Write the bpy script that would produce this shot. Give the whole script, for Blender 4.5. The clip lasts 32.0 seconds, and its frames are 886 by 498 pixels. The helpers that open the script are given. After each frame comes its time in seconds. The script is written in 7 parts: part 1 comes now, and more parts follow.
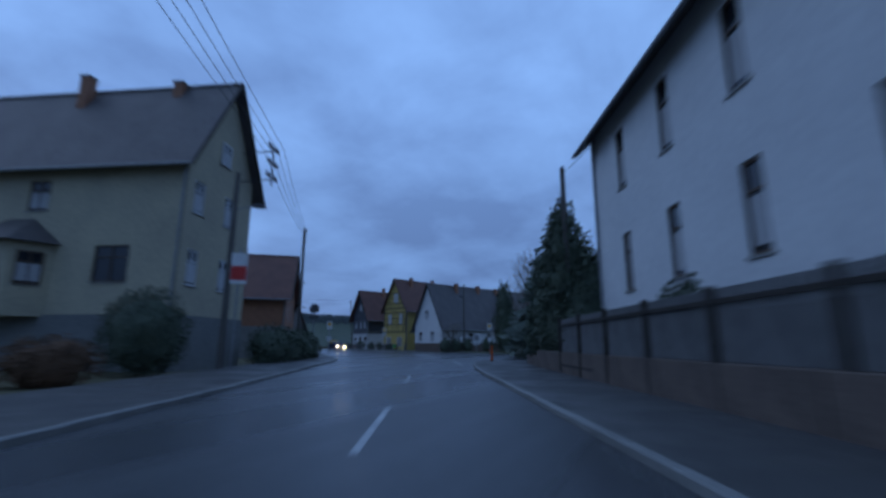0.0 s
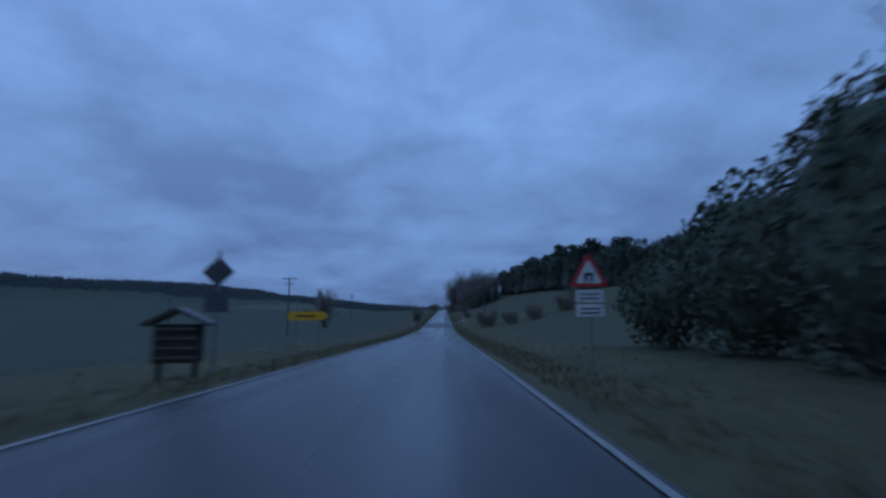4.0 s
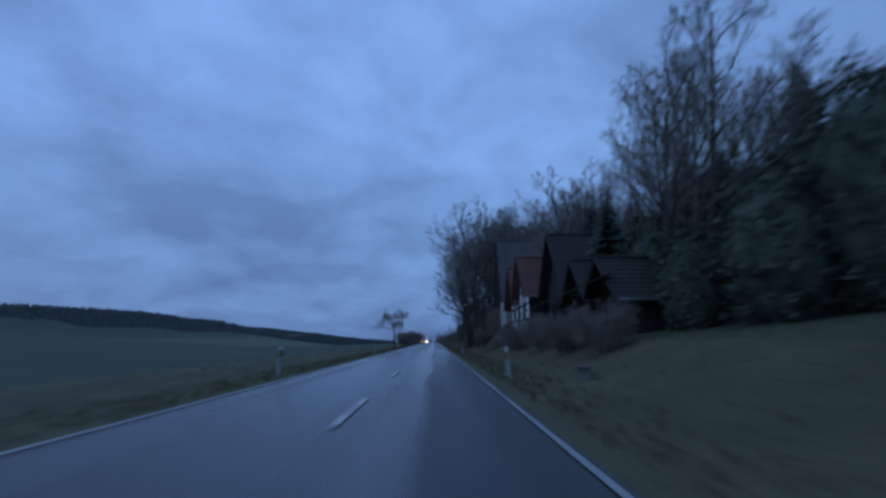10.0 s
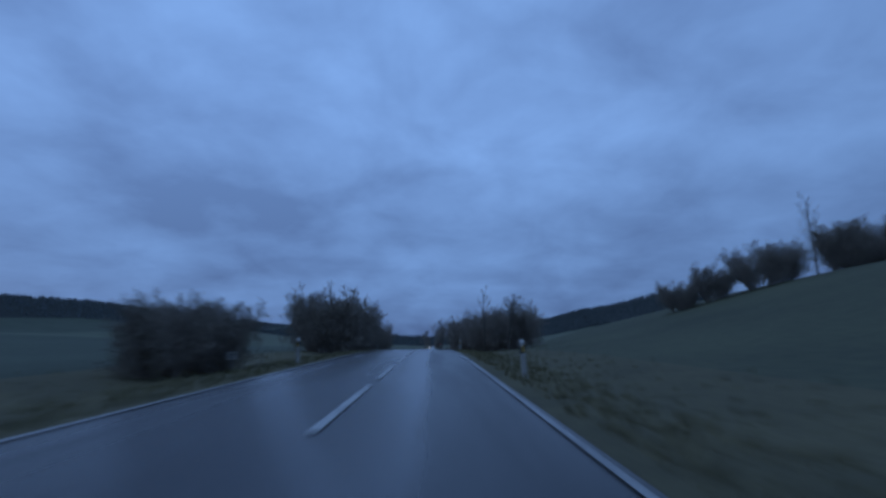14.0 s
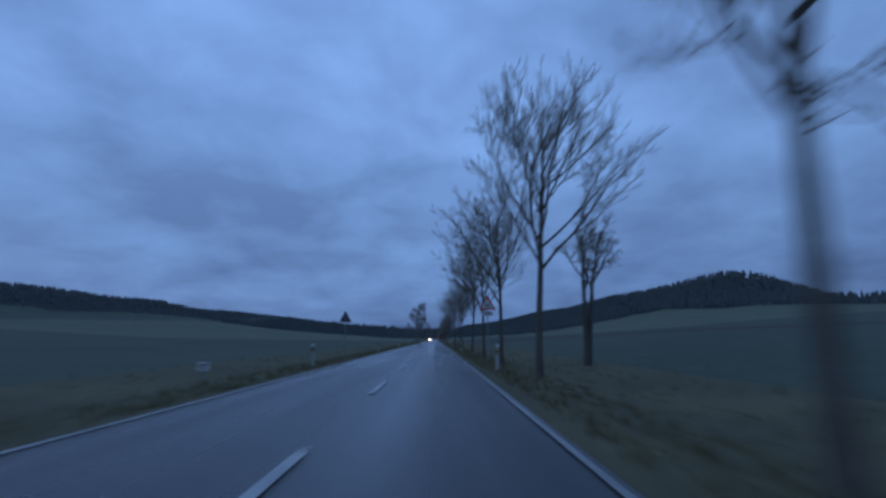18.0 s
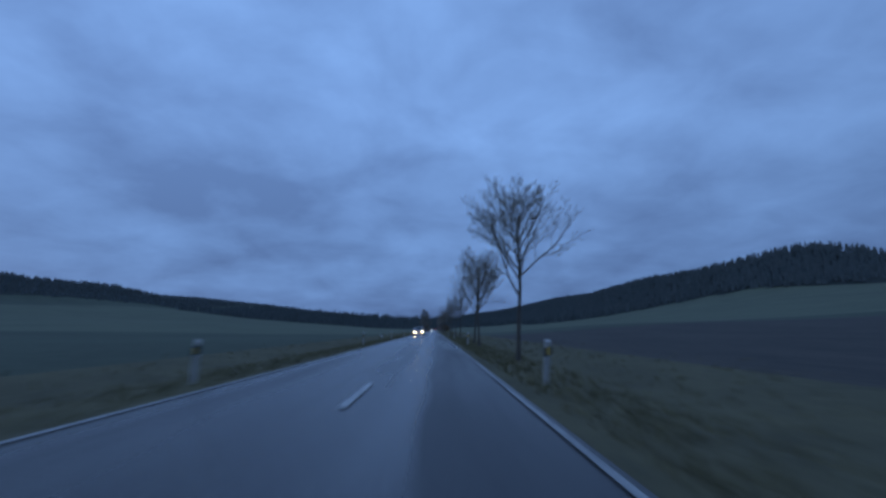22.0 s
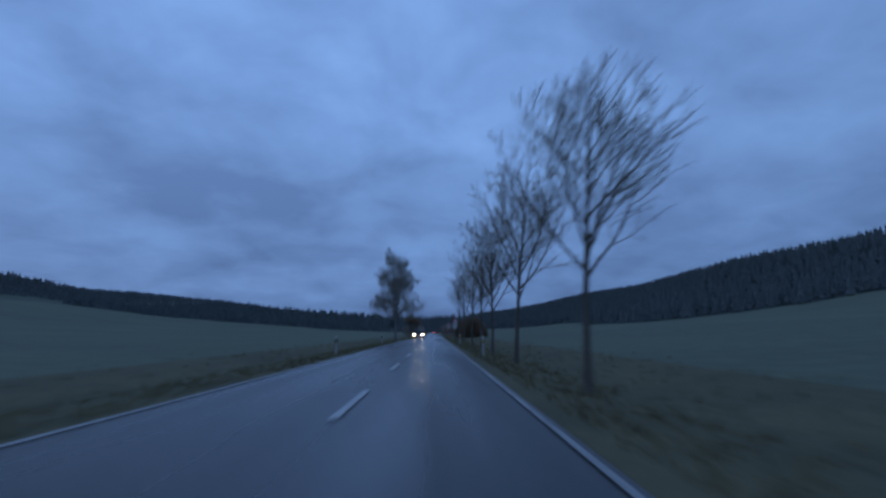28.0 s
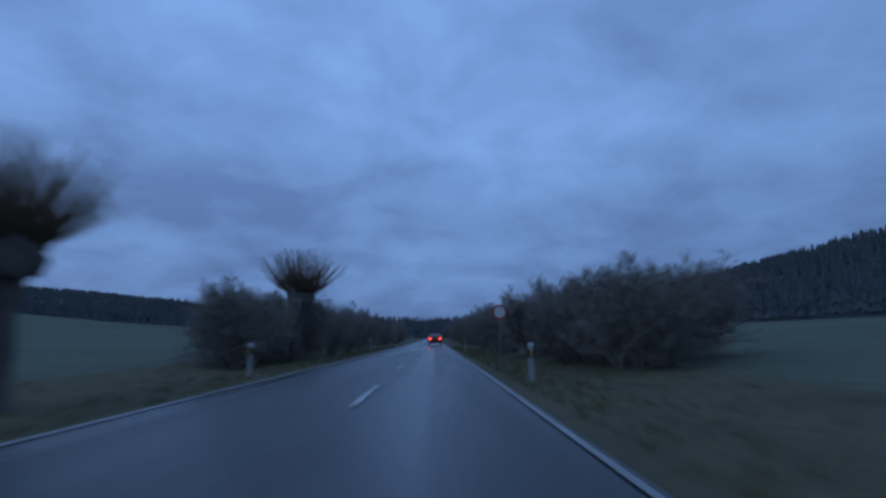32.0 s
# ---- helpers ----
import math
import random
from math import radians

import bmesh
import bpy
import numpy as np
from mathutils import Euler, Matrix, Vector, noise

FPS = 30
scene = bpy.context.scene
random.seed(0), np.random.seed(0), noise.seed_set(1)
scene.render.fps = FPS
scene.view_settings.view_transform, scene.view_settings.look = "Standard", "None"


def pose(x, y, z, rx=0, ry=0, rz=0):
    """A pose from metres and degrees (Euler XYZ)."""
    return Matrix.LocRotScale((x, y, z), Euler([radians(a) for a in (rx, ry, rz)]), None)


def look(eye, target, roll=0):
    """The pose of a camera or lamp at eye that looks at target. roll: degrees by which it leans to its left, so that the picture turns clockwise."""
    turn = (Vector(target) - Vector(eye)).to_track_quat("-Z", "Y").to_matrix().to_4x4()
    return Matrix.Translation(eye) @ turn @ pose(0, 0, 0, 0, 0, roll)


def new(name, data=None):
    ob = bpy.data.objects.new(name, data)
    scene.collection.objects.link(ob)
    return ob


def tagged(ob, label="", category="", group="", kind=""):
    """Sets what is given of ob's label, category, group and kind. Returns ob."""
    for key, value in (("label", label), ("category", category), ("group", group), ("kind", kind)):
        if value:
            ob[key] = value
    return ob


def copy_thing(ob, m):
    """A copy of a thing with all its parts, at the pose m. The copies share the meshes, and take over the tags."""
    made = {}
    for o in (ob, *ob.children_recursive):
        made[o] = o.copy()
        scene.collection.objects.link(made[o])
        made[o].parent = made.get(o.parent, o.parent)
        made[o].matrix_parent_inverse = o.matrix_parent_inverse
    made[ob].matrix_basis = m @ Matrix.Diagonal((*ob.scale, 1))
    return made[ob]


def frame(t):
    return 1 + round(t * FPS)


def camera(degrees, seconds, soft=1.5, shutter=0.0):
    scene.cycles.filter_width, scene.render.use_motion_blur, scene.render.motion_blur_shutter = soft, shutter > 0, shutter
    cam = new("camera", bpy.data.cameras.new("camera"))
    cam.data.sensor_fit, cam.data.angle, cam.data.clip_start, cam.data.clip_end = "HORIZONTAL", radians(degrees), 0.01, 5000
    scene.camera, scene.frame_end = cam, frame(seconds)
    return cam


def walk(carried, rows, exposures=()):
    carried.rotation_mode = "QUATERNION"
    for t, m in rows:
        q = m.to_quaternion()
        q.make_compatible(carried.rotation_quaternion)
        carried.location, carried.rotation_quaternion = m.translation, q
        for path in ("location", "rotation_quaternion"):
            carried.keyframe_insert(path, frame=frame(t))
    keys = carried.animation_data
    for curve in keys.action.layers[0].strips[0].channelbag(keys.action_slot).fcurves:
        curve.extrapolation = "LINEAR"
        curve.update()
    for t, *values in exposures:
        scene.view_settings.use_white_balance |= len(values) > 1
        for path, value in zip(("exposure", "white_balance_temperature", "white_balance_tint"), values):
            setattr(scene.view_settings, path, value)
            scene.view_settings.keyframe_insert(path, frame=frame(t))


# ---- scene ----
# A drive out of a village: the road bends at the last houses and then runs straight along +y.
# The road's middle line is x = 0 from y = 0 on; the village lies at y < 0.

SLOPE = [(-2000, 0.0), (0, 0.0), (14, -0.022), (55, -0.022), (120, 0.024), (400, 0.024), (438, -0.034), (460, -0.034),
         (520, 0.0), (1120, 0.0), (1250, 0.006), (5000, 0.006)]
_ys = np.arange(-2000.0, 5001.0, 1.0)
_g = np.interp(_ys, [a for a, b in SLOPE], [b for a, b in SLOPE])
_zs = np.concatenate([[0.0], np.cumsum((_g[1:] + _g[:-1]) / 2)])
_zs -= np.interp(0.0, _ys, _zs)


def road_z(y):
    return float(np.interp(y, _ys, _zs))


# ---- camera ----
EYE = 1.05
cam = camera(88.1, 32.0, soft=2.9, shutter=0.3)
# seconds, x, y, height over the road, yaw, pitch, roll
BEND = [(0.0, 68.34, -83.42, 1.13, 25.79, 11.72, -0.1), (0.2, 65.15, -77.37, 1.16, 25.50, 10.48, 0.23), (0.5, 60.46, -68.38, 1.14, 25.30, 10.57, 0.69),
        (1.0, 52.6, -54.1, 1.06, 29.1, 11.2, 1.2), (1.5, 42.9, -39.7, 1.08, 38.1, 10.8, 2.3),
        (1.7, 38.8, -34.8, 1.05, 42.3, 11.2, 0.6), (2.0, 32.3, -28.3, 1.05, 48.5, 9.74, 1.0),
        (2.5, 21.8, -20.9, 0.96, 52.2, 9.2, -1.3), (3.0, 10.8, -12.4, 1.06, 44.7, 8.5, -0.7),
        (3.5, 2.15, 0.0, 1.06, 12.7, 8.4, 1.6), (3.9, 1.2, 12.2, 1.05, 1.0, 8.2, 0.4)]
# seconds, y, yaw, pitch, roll
STRAIGHT = [(4.5, 31.0, -1.0, 9.3, 0.0), (5.0, 46.9, -1.0, 9.9, 0.0), (5.5, 63.1, -1.0, 10.35, 0.0), (6.0, 79.7, -0.9, 10.55, 0.0), (7.0, 114.2, -1.0, 11.00, 0.0),
            (8.0, 150.1, -0.9, 11.38, 0.0), (9.0, 187.4, -1.0, 12.53, 0.0), (10.0, 225.7, -1.0, 12.63, 0.0),
            (11.0, 264.6, -1.2, 12.03, 0.0), (12.0, 303.8, -1.2, 12.03, 0.0), (13.0, 343.0, -1.2, 11.73, 0.0),
            (14.0, 382.2, -1.2, 11.85, 0.0), (15.0, 421.4, -1.9, 12.2, 0.0), (16.0, 460.6, -1.2, 10.0, 0.0),
            (17.0, 499.8, -1.0, 10.3, 0.0), (18.0, 539.0, -0.9, 11.1, 0.0), (19.0, 578.2, -1.1, 10.3, 0.0),
            (20.0, 617.4, -1.2, 10.1, 0.0), (21.0, 656.6, -0.9, 9.9, 0.0), (22.0, 695.6, -1.0, 9.95, 0.0),
            (23.0, 734.3, -1.1, 11.1, 0.0), (24.0, 772.7, -1.1, 10.3, 0.0), (25.0, 811.1, -1.1, 10.3, 0.0),
            (26.0, 849.3, -1.1, 10.4, 0.0), (27.0, 887.4, -1.1, 10.4, 0.0), (28.0, 925.4, -0.9, 10.3, 0.0),
            (29.0, 963.3, -1.1, 10.4, 0.0), (30.0, 1001.1, -1.1, 9.4, 0.0), (31.0, 1038.7, -1.1, 10.3, 0.0),
            (32.0, 1076.3, -1.0, 11.0, 0.0)]
LANE = 1.33
PATH = [(t, pose(x, y, road_z(y) + h, 90 + p, r, w)) for t, x, y, h, w, p, r in BEND]
DIP = {14.0: (-0.03, -0.06), 15.0: (0.0, -0.17), 30.0: (0.03, 0.02), 32.0: (-0.07, -0.08)}
PATH += [(t, pose(LANE + DIP.get(t, (0, 0))[0], y, road_z(y) + EYE + DIP.get(t, (0, 0))[1], 90 + p, r, w)) for t, y, w, p, r in STRAIGHT]
walk(cam, PATH, exposures=[(0.0, 0.14), (1.0, 0.08), (2.0, 0.27), (2.6, 0.05), (3.0, -0.14), (4.0, -0.08), (8.0, -0.05), (11.0, 0.02), (14.0, -0.08), (17.0, -0.03), (24.0, -0.05), (27.0, -0.09), (32.0, -0.09)])

# ---- sky and light: a dull blue winter dusk under broken cloud ----
world = bpy.data.worlds.new("dusk_sky")
scene.world = world
world.use_nodes = True
wn, wl = world.node_tree.nodes, world.node_tree.links
wn.clear()
w_out = wn.new("ShaderNodeOutputWorld")
w_bg = wn.new("ShaderNodeBackground")
w_co = wn.new("ShaderNodeTexCoord")
w_sep = wn.new("ShaderNodeSeparateXYZ")
wl.new(w_co.outputs["Generated"], w_sep.inputs[0])


def w_math(op, a, b=None, clamp=False):
    n = wn.new("ShaderNodeMath")
    n.operation, n.use_clamp = op, clamp
    for i, v in enumerate((a, b)):
        if v is None:
            continue
        if isinstance(v, (int, float)):
            n.inputs[i].default_value = v
        else:
            wl.new(v, n.inputs[i])
    return n.outputs[0]


w_z = w_math("ADD", w_math("MAXIMUM", w_sep.outputs[2], 0.0), 0.26)
w_cmb = wn.new("ShaderNodeCombineXYZ")
wl.new(w_math("DIVIDE", w_sep.outputs[0], w_z), w_cmb.inputs[0])
wl.new(w_math("DIVIDE", w_sep.outputs[1], w_z), w_cmb.inputs[1])


def w_noise(scale, detail, rough, distort, off):
    m = wn.new("ShaderNodeMapping")
    m.inputs["Location"].default_value = off
    wl.new(w_cmb.outputs[0], m.inputs[0])
    n = wn.new("ShaderNodeTexNoise")
    n.inputs["Scale"].default_value, n.inputs["Detail"].default_value = scale, detail
    n.inputs["Roughness"].default_value, n.inputs["Distortion"].default_value = rough, distort
    wl.new(m.outputs[0], n.inputs["Vector"])
    return n.outputs["Fac"]


w_mix = w_math("ADD", w_math("MULTIPLY", w_noise(1.05, 3, 0.45, 0.0, (3.1, 1.7, 0)), 0.56),
               w_math("MULTIPLY", w_noise(3.0, 5, 0.55, 0.25, (0.4, 6.2, 0)), 0.44))
w_ramp = wn.new("ShaderNodeValToRGB")
w_ramp.color_ramp.elements[0].position, w_ramp.color_ramp.elements[0].color = 0.36, (0.110, 0.205, 0.445, 1)
w_ramp.color_ramp.elements[1].position, w_ramp.color_ramp.elements[1].color = 0.64, (0.196, 0.368, 0.745, 1)
wl.new(w_mix, w_ramp.inputs[0])
# the lowest sky is duller
w_low = wn.new("ShaderNodeMix")
w_low.data_type = "RGBA"
w_up = w_math("MULTIPLY", w_math("SUBTRACT", w_sep.outputs[2], 0.0), 2.3, clamp=True)
wl.new(w_up, w_low.inputs[0])
w_dull = wn.new("ShaderNodeMix")
w_dull.data_type, w_dull.blend_type = "RGBA", "MULTIPLY"
w_dull.inputs[0].default_value = 1.0
wl.new(w_ramp.outputs[0], w_dull.inputs[6])
w_dull.inputs[7].default_value = (0.56, 0.57, 0.60, 1)
wl.new(w_dull.outputs[2], w_low.inputs[6])
wl.new(w_ramp.outputs[0], w_low.inputs[7])
w_sky = wn.new("ShaderNodeTexSky")
w_sky.sky_type, w_sky.sun_disc = "NISHITA", False
w_sky.sun_elevation, w_sky.sun_rotation = radians(3), radians(-75)
w_sum = wn.new("ShaderNodeMix")
w_sum.data_type, w_sum.blend_type = "RGBA", "ADD"
w_sum.inputs[0].default_value = 0.003
wl.new(w_low.outputs[2], w_sum.inputs[6])
wl.new(w_sky.outputs[0], w_sum.inputs[7])
wl.new(w_sum.outputs[2], w_bg.inputs["Color"])
# the sky is brighter towards the west, on the left of the road
w_dot = wn.new("ShaderNodeVectorMath")
w_dot.operation = "DOT_PRODUCT"
wl.new(w_co.outputs["Generated"], w_dot.inputs[0])
w_dot.inputs[1].default_value = (-0.34, 0.30, 0.55)
wl.new(w_math("ADD", w_math("MULTIPLY", w_dot.outputs["Value"], 0.40), 1.0), w_bg.inputs["Strength"])
wl.new(w_bg.outputs[0], w_out.inputs["Surface"])
sun = new("sun", bpy.data.lights.new("sun", "SUN"))
sun.data.energy, sun.data.angle, sun.data.color = 0.12, radians(40), (0.75, 0.85, 1.0)
sun.matrix_world = look((-60, -20, 60), (0, 0, 0))


# ---- materials ----
def mat(name, col, rough=0.8, col2=None, scale=3.0, bump=0.0, bump_scale=None, metal=0.0, spec=0.4, spread=0.25, fine=8.0, space="Object", island=0.0, stretch=(1, 1, 1), rough2=None):
    m = bpy.data.materials.new(name)
    m.use_nodes = True
    n, l = m.node_tree.nodes, m.node_tree.links
    b = n["Principled BSDF"]
    b.inputs["Roughness"].default_value, b.inputs["Metallic"].default_value = rough, metal
    b.inputs["Specular IOR Level"].default_value = spec
    co = n.new("ShaderNodeTexCoord")
    mp = n.new("ShaderNodeMapping")
    mp.inputs["Scale"].default_value = stretch
    if space == "World":
        ge = n.new("ShaderNodeNewGeometry")
        l.new(ge.outputs["Position"], mp.inputs[0])
    else:
        l.new(co.outputs[space], mp.inputs[0])
    n1, n2 = n.new("ShaderNodeTexNoise"), n.new("ShaderNodeTexNoise")
    n1.inputs["Scale"].default_value, n1.inputs["Detail"].default_value = scale, 4
    n2.inputs["Scale"].default_value, n2.inputs["Detail"].default_value = scale * fine, 5
    for k in (n1, n2):
        l.new(mp.outputs[0], k.inputs["Vector"])
    ad = n.new("ShaderNodeMath")
    ad.operation = "ADD"
    ml = n.new("ShaderNodeMath")
    ml.operation = "MULTIPLY"
    ml.inputs[1].default_value = 0.5
    l.new(n1.outputs["Fac"], ad.inputs[0])
    l.new(n2.outputs["Fac"], ad.inputs[1])
    l.new(ad.outputs[0], ml.inputs[0])
    rp = n.new("ShaderNodeValToRGB")
    c2 = col2 or tuple(c * (1 - spread * 1.6) for c in col)
    rp.color_ramp.elements[0].position, rp.color_ramp.elements[1].position = 0.36, 0.64
    rp.color_ramp.elements[0].color, rp.color_ramp.elements[1].color = (*c2, 1), (*col, 1)
    l.new(ml.outputs[0], rp.inputs[0])
    out = rp.outputs[0]
    if island:
        oi = n.new("ShaderNodeObjectInfo") if island > 0 else n.new("ShaderNodeNewGeometry")
        src = oi.outputs["Random"] if island > 0 else oi.outputs["Random Per Island"]
        mr = n.new("ShaderNodeMapRange")
        mr.inputs["To Min"].default_value, mr.inputs["To Max"].default_value = 1 - abs(island), 1 + abs(island)
        l.new(src, mr.inputs[0])
        hs = n.new("ShaderNodeHueSaturation")
        l.new(mr.outputs[0], hs.inputs["Value"])
        l.new(out, hs.inputs["Color"])
        out = hs.outputs[0]
    l.new(out, b.inputs["Base Color"])
    if rough2 is not None:
        rr = n.new("ShaderNodeMapRange")
        rr.inputs["From Min"].default_value, rr.inputs["From Max"].default_value = 0.38, 0.62
        rr.inputs["To Min"].default_value, rr.inputs["To Max"].default_value = rough, rough2
        l.new(n1.outputs["Fac"], rr.inputs[0])
        l.new(rr.outputs[0], b.inputs["Roughness"])
    if bump:
        bn = n.new("ShaderNodeTexNoise")
        bn.inputs["Scale"].default_value, bn.inputs["Detail"].default_value = bump_scale or scale * fine, 6
        l.new(mp.outputs[0], bn.inputs["Vector"])
        bp = n.new("ShaderNodeBump")
        bp.inputs["Strength"].default_value, bp.inputs["Distance"].default_value = bump, 0.03
        l.new(bn.outputs["Fac"], bp.inputs["Height"])
        l.new(bp.outputs[0], b.inputs["Normal"])
    return m


def glow(name, col, strength):
    m = bpy.data.materials.new(name)
    m.use_nodes = True
    b = m.node_tree.nodes["Principled BSDF"]
    b.inputs["Base Color"].default_value = (*col, 1)
    b.inputs["Emission Color"].default_value, b.inputs["Emission Strength"].default_value = (*col, 1), strength
    return m


M = {}
M["field"] = mat("winter_crop", (0.084, 0.100, 0.066), 0.95, (0.056, 0.068, 0.046), 0.05, 0.5, 6.0, fine=24, space="World", spec=0.2)
M["pale_crop"] = mat("pale_winter_crop", (0.128, 0.142, 0.092), 0.95, (0.092, 0.104, 0.068), 0.04, 0.5, 6.0, fine=24, space="World", spec=0.2)
M["verge"] = mat("verge_grass", (0.136, 0.121, 0.068), 0.95, (0.078, 0.073, 0.045), 0.35, 0.8, 9.0, fine=14, space="World", spec=0.2)
M["meadow"] = mat("meadow_grass", (0.104, 0.108, 0.062), 0.95, (0.066, 0.070, 0.044), 0.12, 0.7, 7.0, fine=20, space="World", spec=0.2)
M["plough"] = mat("ploughed_earth", (0.080, 0.070, 0.058), 0.95, (0.050, 0.045, 0.040), 0.5, 0.9, 5.0, fine=10, space="World", spec=0.2, stretch=(1, 0.15, 1))
M["forest_floor"] = mat("forest_floor", (0.040, 0.046, 0.040), 0.95, (0.026, 0.030, 0.028), 0.03, 0.5, 2.0, fine=20, space="World", spec=0.1)
M["asphalt"] = mat("wet_asphalt", (0.064, 0.064, 0.066), 0.22, (0.042, 0.042, 0.044), 0.16, 0.35, 55.0, fine=60, space="World", spec=0.5, stretch=(3.0, 0.22, 1), rough2=0.44)
# the road is glossier where water stands, and duller where wheels and repairs have dried it; the wet streaks' sheen is
# also put into the colour
def wet_bands(m, stops):
    """Bands along the straight: (x, gloss change, shade)."""
    n, l = m.node_tree.nodes, m.node_tree.links
    b = n["Principled BSDF"]
    ge, sx = n.new("ShaderNodeNewGeometry"), n.new("ShaderNodeSeparateXYZ")
    l.new(ge.outputs["Position"], sx.inputs[0])
    wob = n.new("ShaderNodeTexNoise")
    mp = n.new("ShaderNodeMapping")
    mp.inputs["Scale"].default_value = (0.6, 0.12, 1)
    l.new(ge.outputs["Position"], mp.inputs[0])
    l.new(mp.outputs[0], wob.inputs["Vector"])
    wob.inputs["Scale"].default_value, wob.inputs["Detail"].default_value = 1.6, 5

    def calc(op, a, c):
        k = n.new("ShaderNodeMath")
        k.operation = op
        for i, v in enumerate((a, c)):
            if isinstance(v, (int, float)):
                k.inputs[i].default_value = v
            else:
                l.new(v, k.inputs[i])
        return k.outputs[0]
    x = calc("ADD", sx.outputs[0], calc("MULTIPLY", calc("SUBTRACT", wob.outputs["Fac"], 0.5), 0.5))
    u = calc("DIVIDE", calc("ADD", x, 3.5), 7.0)
    ramps = []
    for q in (1, 2):
        r = n.new("ShaderNodeValToRGB")
        while len(r.color_ramp.elements) < len(stops):
            r.color_ramp.elements.new(0.5)
        for e, s in zip(r.color_ramp.elements, stops):
            e.position, e.color = (s[0] + 3.5) / 7.0, (s[q], s[q], s[q], 1)
        l.new(u, r.inputs[0])
        ramps.append(r.outputs[0])
    old = b.inputs["Roughness"].links[0].from_socket
    l.new(calc("MULTIPLY", old, ramps[0]), b.inputs["Roughness"])
    mx = n.new("ShaderNodeMix")
    mx.data_type, mx.blend_type = "RGBA", "MULTIPLY"
    mx.inputs[0].default_value = 1.0
    l.new(b.inputs["Base Color"].links[0].from_socket, mx.inputs[6])
    l.new(ramps[1], mx.inputs[7])
    l.new(mx.outputs[2], b.inputs["Base Color"])


# third values above 1 lighten the base colour as sheen on the wet streaks
wet_bands(M["asphalt"], [(-3.2, 0.9, 0.95), (-2.4, 0.48, 1.05), (-1.95, 0.95, 0.75), (-1.3, 0.75, 0.95), (-0.5, 0.85, 0.8), (0.45, 0.75, 0.9), (0.75, 0.5, 1.0), (1.08, 0.42, 1.05), (1.3, 1.05, 0.68), (2.2, 1.1, 0.66), (2.65, 1.0, 0.9), (3.3, 0.95, 1.0)])
M["patch"] = mat("asphalt_patch", (0.046, 0.047, 0.050), 0.42, (0.032, 0.033, 0.036), 0.5, 0.4, 55.0, fine=60, space="World", spec=0.5, rough2=0.6)
M["paint"] = mat("road_paint", (0.50, 0.51, 0.50), 0.5, (0.24, 0.245, 0.25), 1.3, 0.2, 30.0, fine=14, space="World")
M["edge_paint"] = mat("worn_edge_paint", (0.36, 0.365, 0.36), 0.5, (0.15, 0.152, 0.155), 1.1, 0.2, 30.0, fine=16, space="World", stretch=(1, 0.35, 1))
M["kerb"] = mat("kerb_stone", (0.30, 0.29, 0.27), 0.7, (0.18, 0.18, 0.17), 2.0, 0.4, 30.0, island=0.15)
M["pavement"] = mat("pavement_grit", (0.095, 0.088, 0.080), 0.75, (0.055, 0.052, 0.050), 0.6, 0.5, 40.0, fine=30, space="World", rough2=0.45)
M["gravel"] = mat("gravel_track", (0.12, 0.115, 0.095), 0.95, (0.065, 0.064, 0.05), 0.7, 0.6, 25.0, fine=20, space="World")
M["bark"] = mat("dark_bark", (0.15, 0.13, 0.108), 0.9, (0.08, 0.068, 0.058), 2.0, 0.7, 18.0, stretch=(1, 1, 0.3))
M["twig"] = mat("bare_twigs", (0.30, 0.262, 0.222), 0.9, (0.20, 0.174, 0.148), 1.0)
M["willow_twig"] = mat("willow_shoots", (0.27, 0.18, 0.11), 0.85, (0.17, 0.115, 0.07), 1.0)
M["birch_bark"] = mat("birch_bark", (0.30, 0.29, 0.27), 0.8, (0.06, 0.055, 0.05), 1.6, 0.4, 14.0, stretch=(1, 1, 3.0))
M["needles"] = mat("conifer_needles", (0.120, 0.145, 0.116), 0.85, (0.088, 0.110, 0.090), 0.6, island=-0.35)
# base colour turned bluer to stand for haze over the distant woods
M["hazy_needles"] = mat("hazy_conifers", (0.108, 0.124, 0.120), 0.9, (0.080, 0.096, 0.096), 0.1, island=-0.15)
M["hedge_leaf"] = mat("hedge_leaves", (0.095, 0.115, 0.075), 0.8, (0.060, 0.076, 0.054), 1.5, island=-0.35)
M["dry_grass"] = mat("dry_grass", (0.20, 0.175, 0.095), 0.95, (0.13, 0.12, 0.065), 1.0, island=-0.3)
M["post_white"] = mat("post_plastic", (0.46, 0.46, 0.44), 0.55, (0.30, 0.30, 0.28), 3.0)
M["black"] = mat("black_plastic", (0.02, 0.02, 0.022), 0.5)
M["reflector"] = mat("glass_reflector", (0.85, 0.62, 0.20), 0.15, (0.7, 0.45, 0.12), 40.0, spec=0.8)
M["steel"] = mat("galvanised_steel", (0.33, 0.34, 0.35), 0.45, (0.22, 0.23, 0.24), 4.0, metal=0.6)


# ---- building helpers ----
def obj(name, verts, faces, material=None, parent=None, label="", smooth=False):
    me = bpy.data.meshes.new(name)
    me.from_pydata(verts, [], faces)
    for k in (material if isinstance(material, (list, tuple)) else [material]):
        if k:
            me.materials.append(k)
    me.validate()
    bm = bmesh.new()
    bm.from_mesh(me)
    bmesh.ops.recalc_face_normals(bm, faces=bm.faces)
    bm.to_mesh(me)
    bm.free()
    if smooth:
        me.polygons.foreach_set("use_smooth", [True] * len(me.polygons))
    ob = new(name, me)
    ob.parent = parent
    if label:
        ob["label"] = label
    return ob


